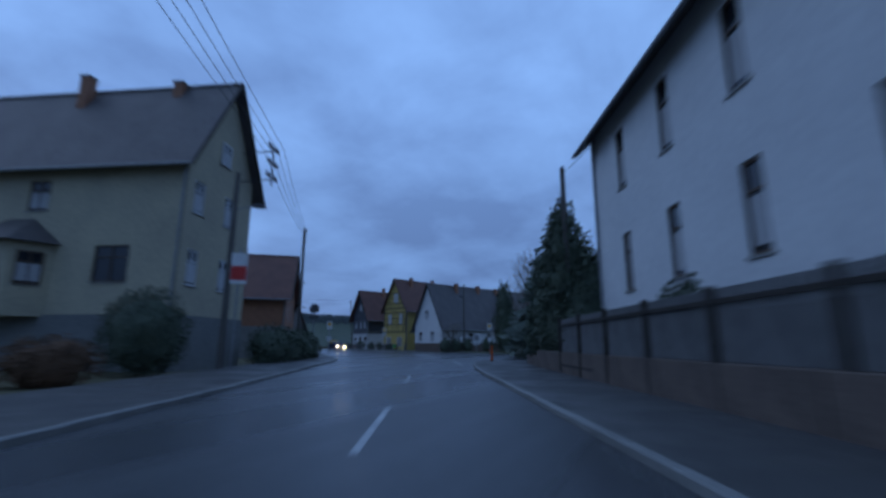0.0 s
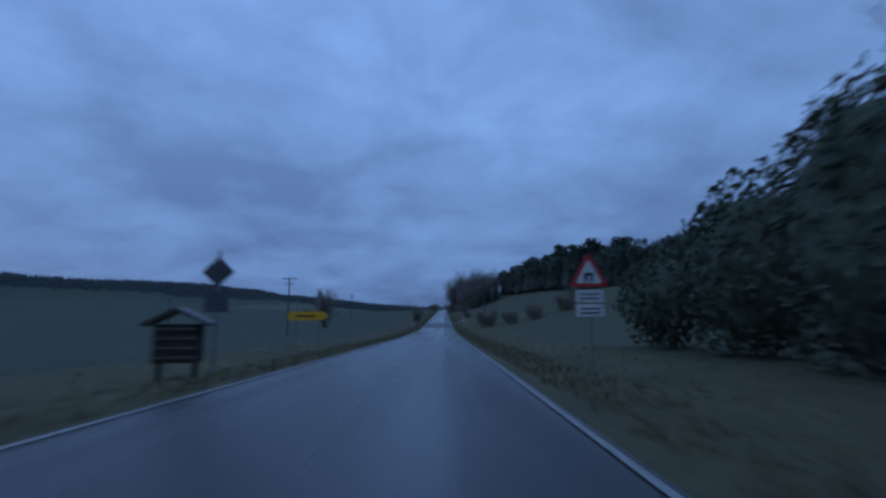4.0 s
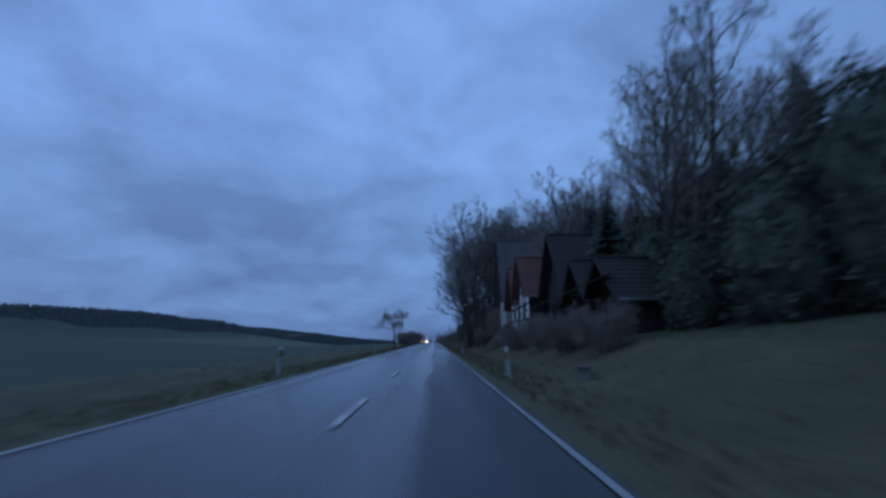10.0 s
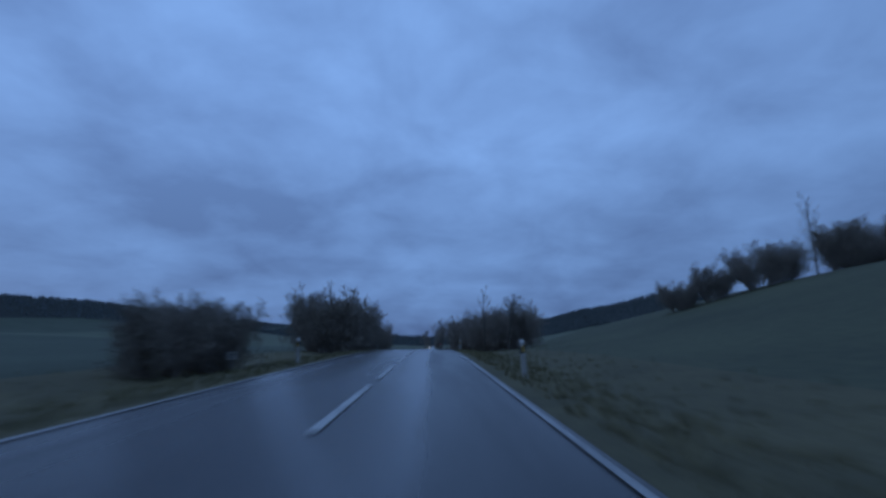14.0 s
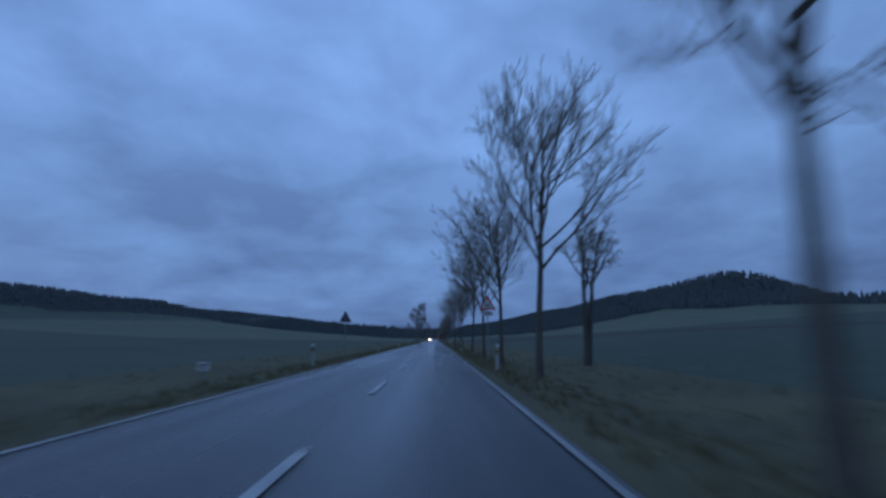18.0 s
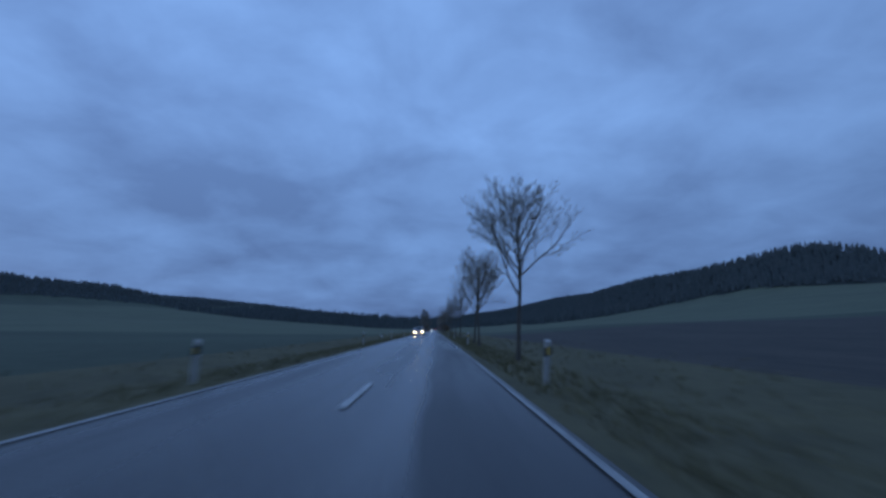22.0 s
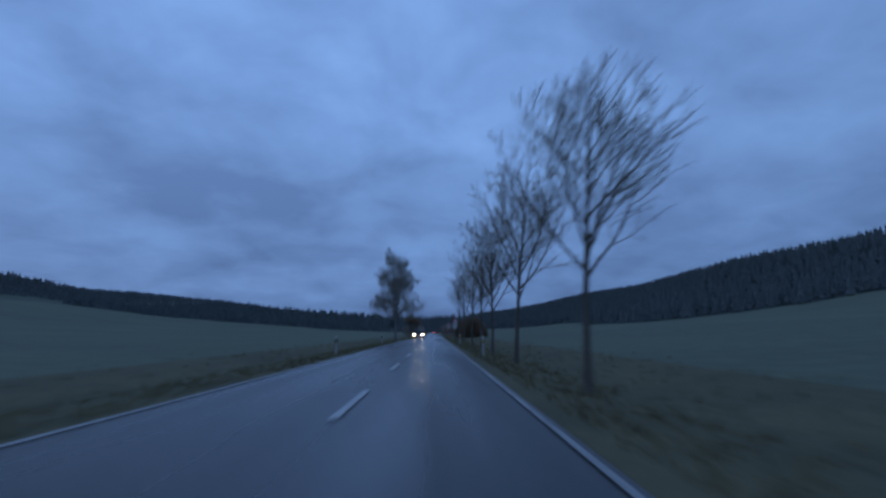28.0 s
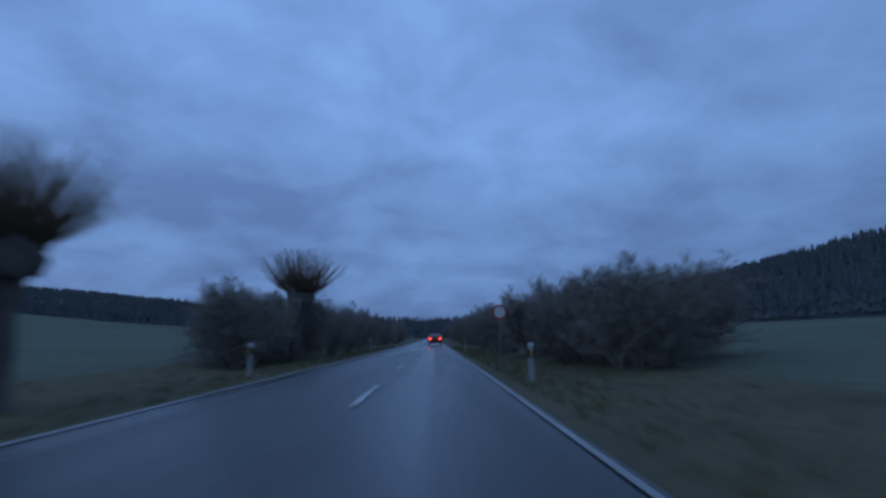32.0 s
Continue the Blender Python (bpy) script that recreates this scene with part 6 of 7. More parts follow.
# half-timbered cellar houses built into the bank
def cellar(y0, wdt, z0, eave, ridge, deep, label, tall=False):
    x0 = 8.9
    g = road_z(y0)
    c, O, X, Y, Z = house("cellar_house", label, (x0, y0 + wdt), (0, -1), wdt, deep, g + z0, g + eave, g + ridge,
                          [M["plaster_old"] if tall else M["plaster_white"]] + [M["plaster_old"] if tall else M["wood_dark"]] * 3, M["tile_dark"] if tall else M["tile_red"],
                          wins=[("front", wdt * (0.42 if tall else 0.30), 0.35 if tall else 0.05, 0.95, 1.75, B, "glass" if tall else "blind", 0, False, "door")] + ([("front", wdt * 0.36, 2.35, 0.9, 1.2, B, "blind", 0, False)] if not tall else []),
                          plinth=(M["plaster_old"], 2.0), over=0.65, pipe=False, category="cellar house")
    at, N, hw = O - Y * 0.002, -Y, eave - z0
    if tall:
        for z, k in ((hw + 0.1, 0.03), (hw + 1.3, 0.19), (hw + 2.2, 0.31)):
            beam(c, at + X * wdt * k + Z * z, at + X * wdt * (1 - k) + Z * z, N, 0.2)
        return c
    for z in (2.1, (2.1 + hw) / 2, hw):
        beam(c, at + Z * z, at + X * wdt + Z * z, N, 0.16)
    for u in (0.08, wdt * 0.34, wdt * 0.62, wdt - 0.08):
        beam(c, at + X * u + Z * 2.1, at + X * u + Z * hw, N, 0.15, "upright")
    beam(c, at + X * wdt * 0.5 + Z * hw, at + X * wdt * 0.5 + Z * (ridge - z0 - 0.3), N, 0.14, "upright")
    return c


cellar(262.2, 4.4, 0.7, 5.2, 8.0, 7.0, "half-timbered cellar house with white panels on the bank")
cellar(267.3, 3.6, 0.7, 5.0, 7.8, 7.0, "whitewashed cellar house with a low dark door")
cellar(274.8, 3.9, 0.6, 6.7, 12.2, 7.0, "old whitewashed cellar house with a steep dark roof", tall=True)
for y0, wdt, z0, ev, rg, lb in ((246.2, 3.4, 1.6, 3.4, 5.0, "low dark shed with an overhanging roof"), (250.4, 3.4, 1.5, 3.8, 5.6, "dark boarded shed with a tiled roof"), (254.6, 5.4, 1.4, 5.0, 8.4, "dark weathered timber barn on the bank")):
    g = road_z(y0)
    c, O, X, Y, Z = house("timber_shed", lb, (9.9, y0 + wdt), (0, -1), wdt, 6.0, g + z0 - 0.4, g + ev, g + rg, M["wood_dark"], M["shed_roof"], wins=[("front", wdt * 0.3, 0.1, 1.3, 1.9, B, "blind", 0, False, "door")], pipe=False, over=0.7, category="shed")
    for k in range(int(wdt / 0.24)):
        beam(c, O + X * (0.12 + k * 0.24) - Y * 0.003 + Z * 2.1, O + X * (0.12 + k * 0.24) - Y * 0.003 + Z * (ev - z0 + 0.3), -Y, 0.2, "board")
    lean = part("lean_to_roof", bm_box((-0.9, 0, 0), (0.9, wdt * 0.9, 0.08)), M["shed_roof"], c, "low lean-to roof")
    lean.matrix_basis = Matrix.Translation((8.6, y0 + 0.1, g + z0 + 2.1)) @ Matrix.Rotation(radians(-24), 4, "Y")
# earth bank and worn stone steps before the tall cellar house
v = []
for k in range(15):
    for i in range(15):
        x, y = 5.0 + 0.5 * i, 270.95 + 0.27 * k
        v.append((x, y, gz(x, y) - 0.04 + (2.3 * smooth01((x - 5.2) / 4.0) * math.sin(math.pi * k / 14) ** 0.7 + 0.12 * noise.noise(Vector((x * 1.1, y * 1.1, 0)))) * (1 if 0 < i < 14 and 0 < k < 14 else 0)))
tagged(obj("earth_bank", v, [(k * 15 + i, k * 15 + i + 1, k * 15 + i + 16, k * 15 + i + 15) for k in range(14) for i in range(14)], M["earth"], smooth=True), "steep brown earth bank between the cellar houses", "bank", kind="structure")
t = thing("stone_steps", Matrix(), "worn stone steps up the bank to the cellar door", "steps")
for k in range(6):
    x = 6.1 + 0.42 * k
    z = gz(x, 276.4)
    part("step", bm_box((x, 275.75 + 0.05 * (k % 2), z - 0.15), (x + 0.5, 277.0 - 0.06 * (k % 3), z + 0.12 + 0.05 * k), 0.03), M["concrete"], t)
# ruined cellar mouth in the bank
t = thing("cellar_portal", pose(7.4, 296.5, gz(7.4, 296.5) - 0.2, 0, 0, 96), "weathered stone cellar portal in the bank", "portal")
part("wall", plate(bmesh.new(), [(-1.5, 0), (-0.55, 0), (-0.55, 1.3), (-0.3, 1.65), (0.3, 1.65), (0.55, 1.3), (0.55, 0), (1.5, 0), (1.4, 1.9), (0.5, 2.5), (-0.6, 2.45), (-1.45, 1.8)], 0.0, 0.35), M["stone_plinth"], t)
part("door", bm_box((-0.55, 0.12, 0.0), (0.55, 0.18, 1.6)), M["wood_dark"], t, "dark plank door")
# ---- village street ----
rng = random.Random(77)
edge = [(58.4, -60.6), (54.8, -54.3), (52.1, -50.9), (50.75, -49.0), (49.2, -46.8), (46.0, -42.0), (41.4, -35.7), (39.8, -33.6), (36.7, -30.7)]
line_strip("edge_line", refine(edge), 0.22, 0.02, marks)
for a, b in (((36.2, -30.2), (30.8, -26.0)), ((30.4, -25.0), (28.3, -23.54)), ((27.65, -23.0), (24.7, -20.98))):
    line_strip("edge_line", [a, b], 0.24, 0.02, marks)
for a, b in (((65.4, -79.4), (63.8, -76.2)), ((61.6, -71.9), (60.2, -69.2)), ((57.9, -64.6), (56.8, -62.1))):
    line_strip("centre_dash", [a, b], 0.10, 0.02, marks)
for x, y in ((3.95, -12.7), (3.62, -11.2), (3.24, -9.9), (2.96, -8.45), (2.75, -6.95), (2.63, -5.5), (2.5, -4.0)):
    line_strip("give_way_dash", [(x + 0.02, y - 0.36), (x - 0.02, y + 0.36)], 0.2, 0.022, marks)


for a, b in (((-4.24, 4.42), (-3.7, 4.8)), ((-3.31, 5.19), (-2.78, 5.47)), ((-2.49, 5.88), (-2.06, 6.24))):
    line_strip("give_way_dash", [a, b], 0.14, 0.022, marks)
line_strip("edge_line", [(2.56, 3.06), (2.48, 4.03), (2.41, 6.03), (2.52, 8.8)], 0.12, 0.02, marks)


def along(pts, step):
    """Points every step metres along a line, with the way it runs."""
    out, left = [], 0.0
    for a, b in zip(pts, pts[1:]):
        a, b = Vector(a), Vector(b)
        ln = (b - a).length
        d = (b - a).normalized()
        s = left
        while s < ln:
            out.append((a + d * s, d))
            s += step
        left = s - ln
    return out


kerb = thing("kerb", Matrix(), "pale worn kerb stones along the street", "kerb", kind="structure")
ks = bmesh.new()
box(ks, (-0.485, -0.07, -0.1), (0.485, 0.07, 0.11), 0.02)
kme = bpy.data.meshes.new("kerb_stone")
ks.to_mesh(kme)
ks.free()
kme.materials.append(M["kerb"])
for pts in (KERB_LEFT, KERB_RIGHT, KERB_CORNER):
    for p, d in along(refine(pts), 1.0):
        k = new("kerb_stone", kme)
        k.parent = kerb
        k.matrix_basis = Matrix.Translation((p.x, p.y, road_z(p.y) + rng.uniform(-0.008, 0.008))) @ Matrix.Rotation(math.atan2(d.y, d.x) + rng.uniform(-0.015, 0.015), 4, "Z")


def pavement(name, pts, width, side, label):
    line = refine(pts)
    v, f = [], []
    for i, (x, y) in enumerate(line):
        a, b = Vector(line[max(i - 1, 0)]), Vector(line[min(i + 1, len(line) - 1)])
        d = (b - a).normalized()
        n = Vector((-d.y, d.x)) * side
        wd = width if isinstance(width, (int, float)) else width[0] + (width[1] - width[0]) * i / len(line)
        for q, z in ((0.05, 0.095), (wd, 0.13), (wd + 0.02, -0.15)):
            v.append((x + n.x * q, y + n.y * q, road_z(y) + z))
    for i in range(len(line) - 1):
        for k in range(2):
            f.append((i * 3 + k, i * 3 + k + 1, i * 3 + k + 4, i * 3 + k + 3))
    return tagged(obj(name, v, f, M["pavement"]), label, "pavement", kind="structure")


pavement("pavement_1", KERB_LEFT, (4.0, 1.8), 1, "damp asphalt pavement beside the houses")
pavement("pavement_2", KERB_RIGHT, 3.2, -1, "wide damp pavement below the garden wall")
pavement("pavement_3", KERB_CORNER, (3.0, 1.2), -1, "damp pavement round the corner by the fence")
poly_flat("lawn_1", [(60, -49), (52, -33), (40, -22.5), (37, -20.6), (45, -23), (70, -32), (110, -44), (110, -51), (75, -43)], 0.10, M["meadow"], "short lawn beside the bus stop", "lawn")


def lawn_z(x, y):
    """Height of the raised lawn above the pavement, on the outer side of the bend."""
    if not (-9 < x < 22 and -44 < y < -20.5):
        return 0.0
    d = min(math.hypot(x - a, y - b) for a, b in LAWN_EDGE)
    inner = (x - 7.0) * 0.61 + (y + 21.8) * 0.79
    return 2.1 * smooth01((d - 1.9) / 8.0) * smooth01((-inner - 0.4) / 3.0) * smooth01((y + 44) / 5) * smooth01((x + 9) / 3)


LAWN_EDGE = refine(KERB_LEFT)
lw = [(-9 + 0.8 * i, -44 + 0.8 * k) for k in range(30) for i in range(39)]
tagged(obj("lawn_2", [(x, y, lawn_z(x, y) - 0.03) for x, y in lw], [(k * 39 + i, k * 39 + i + 1, k * 39 + i + 40, k * 39 + i + 39) for k in range(29) for i in range(38)], M["meadow"], smooth=True),
       "raised grass lawn sloping up from the pavement", "lawn", kind="structure")


def pole(x, y, h, label, lean=(0.0, 0.0), lamp=0.0, arms=0, insul=True):
    t = thing("street_pole", pose(x, y, 0.0 if y < 0 else gz(x, y)), label, "pole")
    top = (lean[0], lean[1], h)
    p = part("pole", bm_rod((0, 0, -0.4), top, 0.15, 0.10, 10), M["pole_wood"], t)
    if insul:
        for i, z in enumerate((h - 0.25, h - 0.75, h - 1.25)):
            f = z / h
            for s in (-1, 1):
                b = Vector((lean[0] * f + s * 0.22, lean[1] * f, z))
                part("bracket", bm_rod(b - Vector((s * 0.2, 0, 0.05)), b, 0.018, n=6), M["steel"], p)
                part("insulator", bm_rod(b, b + Vector((0, 0, 0.16)), 0.05, 0.035, 8), M["post_white"], p, "ceramic insulator")
    for k in range(arms):
        z = h - 0.3 - 0.55 * k
        part("crossarm", bm_box((-0.8, -0.05, z), (0.8, 0.05, z + 0.09)), M["steel"], p)
        for q in (-0.7, -0.35, 0.35, 0.7):
            part("insulator", bm_rod((q, 0, z + 0.09), (q, 0, z + 0.25), 0.045, 0.03, 6), M["post_white"], p, "ceramic insulator")
    if lamp:
        z = h * lamp
        a = Vector((lean[0] * lamp, lean[1] * lamp, z))
        b = a + Vector((0.55, 0.55, 0.25))
        part("lamp_arm", bm_rod(a, b, 0.03, n=6), M["steel"], t, "steel lamp arm")
        hd = bmesh.new()
        bmesh.ops.create_uvsphere(hd, u_segments=12, v_segments=8, radius=1.0, matrix=Matrix.Translation(b + Vector((0.15, 0.15, 0))) @ Matrix.Rotation(radians(45), 4, "Z") @ Matrix.Diagonal((0.32, 0.14, 0.10, 1)))
        part("lamp_head", hd, M["sign_back"], t, "street lamp head, not lit", smooth=True)
    return Vector((x + lean[0], y + lean[1], h - 0.3))


P1 = pole(39.9, -53.0, 11.2, "grey wooden power pole beside the brick house", lamp=0.0)
P2 = pole(22.9, -36.6, 10.4, "leaning wooden power pole with a street lamp", lean=(0.9, -0.2), lamp=0.86)
P3 = pole(7.7, -19.0, 9.0, "wooden power pole with a street lamp at the junction", lamp=0.83)
P4 = pole(-23.5, -1.9, 8.6, "grey wooden pole along the garden fence", lamp=0.0)
P5 = pole(-38.0, 24.0, 8.6, "wooden pole in the field by the lane")
P6 = pole(7.74, -2.17, 10.2, "leaning wooden pole beside the corner fence", lean=(-0.28, -0.92), insul=False)
P7 = pole(51.7, -70.0, 8.6, "grey wooden pole against the beige gable", lamp=0.8, insul=False)
P9 = pole(41.0, -19.6, 10.0, "thin pole with a siren horn", insul=False)
P10 = pole(64.65, -63.4, 9.0, "slim wooden pole among the conifers", insul=False)
hb = bpy.data.objects[[o.name for o in bpy.data.objects if o.get("label") == "thin pole with a siren horn"][0]]
part("siren_horn", bm_rod((0, 0, 8.2), (-0.5, -0.4, 8.2), 0.06, 0.26, 12), M["sign_back"], hb, "dark siren horn")
mb = bpy.data.objects[[o.name for o in bpy.data.objects if o.get("label") == "leaning wooden pole beside the corner fence"][0]]
part("mirror", bm_rod((-0.3, -0.25, 2.6), (-0.36, -0.31, 2.6), 0.3, n=20), M["steel"], mb, "round traffic mirror")


def wire(a, b, sag=0.5, r=0.014, n=14):
    pts = [a.lerp(b, i / n) - Vector((0, 0, sag * 4 * (i / n) * (1 - i / n))) for i in range(n + 1)]
    V, F = [], []
    tube(V, F, pts, [r] * (n + 1), 4)
    tagged(obj("overhead_wire", V, F, M["cable"]), "thin dark overhead wire between the poles", "wire", group="overhead wires")


up = Vector((0, 0, 0.35))
BACK = Vector((78.7, -111.7, 11.5))
for q in (-0.6, -0.2, 0.2, 0.6):
    o = Vector((q * 0.8, q * 0.5, 0))
    wire(BACK + o * 2, BRACKET + o, 0.5)
    wire(BRACKET + o, P1 + o * 0.4, 0.4)
wire(P1 + up, P2 + up, 0.5)
wire(P1, P2, 0.6)
wire(P2 + up, P3 + up, 0.5)
wire(P2, P3, 0.6)
wire(P3, Vector((14.0, -8.0, 9.2)), 0.35)
wire(P3 + up, Vector((26.0, -12.0, 9.8)), 0.4)
wire(P3, P4, 0.5)
wire(P4, P5, 0.6)
wire(P10, Vector((66.4, -65.4, 9.1)), 0.05)


# conifers, hedges and garden trees
M["brown_leaf"] = mat("dull_brown_leaves", (0.088, 0.072, 0.052), 0.85, (0.055, 0.046, 0.036), 1.5, island=-0.35)
M["spruce_needles"] = mat("dark_spruce_needles", (0.080, 0.092, 0.072), 0.9, (0.056, 0.066, 0.053), 0.6, spec=0.2, island=-0.35)
M["beech_leaf"] = mat("dry_beech_leaves", (0.16, 0.085, 0.045), 0.85, (0.09, 0.05, 0.03), 2.0, island=-0.3)
def leaf_mass(name, label, blobs, seed, per=900, size=0.16, material="hedge_leaf", category="hedge"):
    """A clipped or grown hedge: clouds of small leaf faces over dark cores. blobs: (x, y, z, rx, ry, rz)."""
    r = np.random.RandomState(seed)
    t = thing(name, Matrix(), label, category)
    for x, y, z, rx, ry, rz in blobs:
        n = int(per * (rx * ry + ry * rz + rx * rz) / 3)
        d = r.normal(size=(n, 3))
        d /= np.linalg.norm(d, axis=1)[:, None]
        k = r.uniform(0.78, 1.06, n)[:, None]
        k = k + 0.13 * np.sin(d[:, :1] * 7 + x) * np.sin(d[:, 2:] * 6 + y)
        c = np.array([x, y, z]) + d * k * np.array([rx, ry, rz])
        c = c[c[:, 2] > gz(x, y) - 0.3 if y > 0 else c[:, 2] > 0.0]
        n = len(c)
        u = r.normal(size=(n, 3))
        w = r.normal(size=(n, 3))
        u = u / np.linalg.norm(u, axis=1)[:, None] * size * r.uniform(0.6, 1.4, n)[:, None]
        w = w / np.linalg.norm(w, axis=1)[:, None] * size * r.uniform(0.6, 1.4, n)[:, None]
        i = np.arange(n)[:, None] * 3
        me = bpy.data.meshes.new("foliage")
        me.from_pydata(np.stack([c - u, c + u, c + w * 1.2], 1).reshape(-1, 3).tolist(), [], np.concatenate([i, i + 1, i + 2], 1).tolist())
        me.materials.append(M[material])
        o = new("foliage", me)
        o.parent = t
        bm = bmesh.new()
        bmesh.ops.create_icosphere(bm, subdivisions=3, radius=1.0, matrix=Matrix.Translation((x, y, z)) @ Matrix.Diagonal((rx * 0.8, ry * 0.8, rz * 0.8, 1)))
        for v in bm.verts:
            v.co += Vector((noise.noise(v.co * 1.3), noise.noise(v.co * 1.3 + Vector((9, 0, 0))), noise.noise(v.co * 1.3 + Vector((0, 9, 0))))) * 0.25
        part("inner_growth", bm, M[material], o, "dense dark inner growth")
    return t


leaf_mass("conifer_hedge", "tall dark overgrown conifer hedge above the pavement",
          [(64.9, -62.6, 1.8, 1.7, 1.5, 3.4), (63.8, -60.0, 2.4, 1.8, 2.2, 4.2), (63.4, -56.6, 2.9, 1.9, 2.2, 4.9), (62.9, -53.2, 2.7, 1.9, 2.2, 4.6), (62.0, -50.0, 2.2, 1.8, 2.0, 3.6),
           (67.2, -58.6, 3.2, 2.2, 2.6, 5.4), (66.0, -53.0, 3.2, 2.2, 2.6, 5.6)], 3, per=620, size=0.13)
leaf_mass("fence_bush", "dark shrubs crowding the picket fence", [(72.6, -80.4, 1.3, 0.6, 1.2, 1.2), (71.0, -77.2, 1.3, 0.6, 1.3, 1.1), (68.7, -72.3, 1.2, 0.6, 1.2, 1.3), (65.6, -65.9, 1.2, 0.7, 1.3, 1.2)], 52, per=1300, size=0.08, category="bush")
leaf_mass("columnar_thuja", "dark pointed conifer beside the white building", [(64.5, -63.0, 2.9, 0.85, 0.85, 4.3)], 4, per=900, size=0.12, category="tree")
leaf_mass("round_bush", "round clipped dark bush in front of the beige house", [(50.05, -72.2, 1.45, 1.5, 1.5, 1.75)], 5, per=2600, size=0.06, category="bush")
leaf_mass("low_hedge", "low reddish brown beech hedge before the beige house", [(52.2, -76.1, 0.5, 0.9, 1.3, 0.85), (51.0, -78.4, 0.5, 0.9, 1.4, 0.85), (49.8, -80.7, 0.5, 0.9, 1.4, 0.85)], 51, per=1300, size=0.08, material="beech_leaf")
leaf_mass("street_hedge", "dark clipped hedge between the beige and the brick house", [(48.6, -64.4, 0.8, 0.7, 1.5, 1.3), (47.4, -62.0, 0.8, 0.7, 1.5, 1.3), (46.1, -59.6, 0.8, 0.7, 1.5, 1.25), (44.7, -57.4, 0.8, 0.8, 1.4, 1.2), (43.2, -55.9, 0.8, 0.9, 1.0, 1.1)], 53, per=1100, size=0.09)
leaf_mass("garden_hedge", "clipped dark hedge before the white house", [(39.0, -22.0, 0.9, 0.9, 0.7, 1.1), (40.4, -21.2, 0.9, 0.9, 0.7, 1.1), (41.8, -20.4, 0.9, 0.9, 0.7, 1.1), (44.5, -18.8, 1.0, 1.0, 0.8, 1.2)], 6, per=1300, size=0.08)
for i, (x, y, h, r0) in enumerate([(48.3, -22.5, 9.6, 1.55), (53.5, -22.6, 7.4, 1.15), (55.8, -22.8, 7.4, 1.25), (58.0, -33.4, 9.6, 1.35)]):
    leaf_mass("columnar_thuja", "dark pointed garden conifer on the lawn", [(x, y, h * 0.34, r0, r0, h * 0.42), (x, y, h * 0.62, r0 * 0.72, r0 * 0.72, h * 0.38)], 20 + i, per=420, category="tree")
leaf_mass("garden_bush", "dark evergreen bushes behind the garden fence", [(1.5, -18.9, 2.2, 2.2, 2.0, 3.4), (-2.0, -16.7, 2.2, 2.2, 2.0, 3.3), (-5.8, -14.4, 1.9, 2.2, 1.8, 3.0), (-1.0, -20.5, 2.8, 2.4, 2.2, 4.2)], 8, per=700, size=0.11, material="spruce_needles", category="bush")
leaf_mass("garden_bush", "dark bushes along the lane fence", [(-11, -11.8, 1.9, 2.4, 2.0, 2.9), (-15, -9.4, 1.7, 2.4, 1.8, 2.5), (-20.5, -5.8, 2.0, 1.3, 1.3, 3.6), (-25, -3.4, 1.3, 2.6, 1.6, 2.1), (-29, -1.0, 1.3, 2.6, 1.6, 2.0)], 9, per=620, size=0.12, material="brown_leaf", category="bush")
leaf_mass("garden_bush", "dark bush behind the mesh fence", [(17.2, -12.6, 0.8, 0.8, 0.7, 0.9), (21.0, -14.6, 0.7, 0.6, 0.6, 0.8), (24.0, -16.6, 0.7, 0.5, 0.5, 0.7), (26.7, -17.6, 0.55, 0.5, 0.5, 0.7), (27.6, -18.1, 0.5, 0.6, 0.5, 0.6), (28.3, -18.5, 0.45, 0.5, 0.45, 0.55), (25.6, -17.2, 0.5, 0.5, 0.45, 0.55)], 10, per=1300, size=0.08, category="bush")
leaf_mass("corner_hedge", "low dark clipped hedge beside the road", [(5.6, 2.0, 0.45, 0.6, 1.6, 0.75), (5.5, 4.8, 0.35, 0.6, 1.6, 0.75), (5.4, 7.6, 0.3, 0.6, 1.6, 0.75), (6.6, 3.5, 0.4, 0.9, 2.4, 0.75)], 12, per=1300, size=0.08)
leaf_mass("garden_bush", "dense dark evergreen shrubs on the garden slope", [(10.0, 20, 2.2, 1.5, 2.4, 3.3), (10.8, 25, 2.6, 1.8, 2.6, 3.7), (11.8, 31, 2.4, 2.0, 3.0, 3.2), (11.6, 37, 1.6, 1.8, 3.0, 2.2)], 61, per=420, category="bush")
leaf_mass("clipped_hedge", "long dark clipped garden hedge beside the pavement", [(8.0, 6.5, 0.55, 1.2, 1.5, 0.8), (8.1, 9.2, 0.5, 1.2, 1.7, 0.8), (8.3, 12.0, 0.45, 1.2, 1.7, 0.8)], 62, per=1000, size=0.08)
g = gz(13, 241)
leaf_mass("evergreen_thicket", "dense dark evergreens crowding the sheds on the bank", [(12.6, 240.2, g + 2.2, 1.8, 2.0, 3.2), (14.6, 238.2, g + 3.2, 2.2, 2.2, 4.4), (16.8, 236.2, g + 4.2, 2.4, 2.4, 5.2), (11.6, 243.6, g + 1.6, 1.3, 1.5, 2.4), (13.0, 249.0, g + 2.6, 1.8, 2.4, 3.6), (11.0, 232.0, g + 0.6, 1.4, 2.4, 1.9), (10.2, 226.5, g + 0.2, 1.2, 2.4, 1.5)], 63, per=420, category="bush")
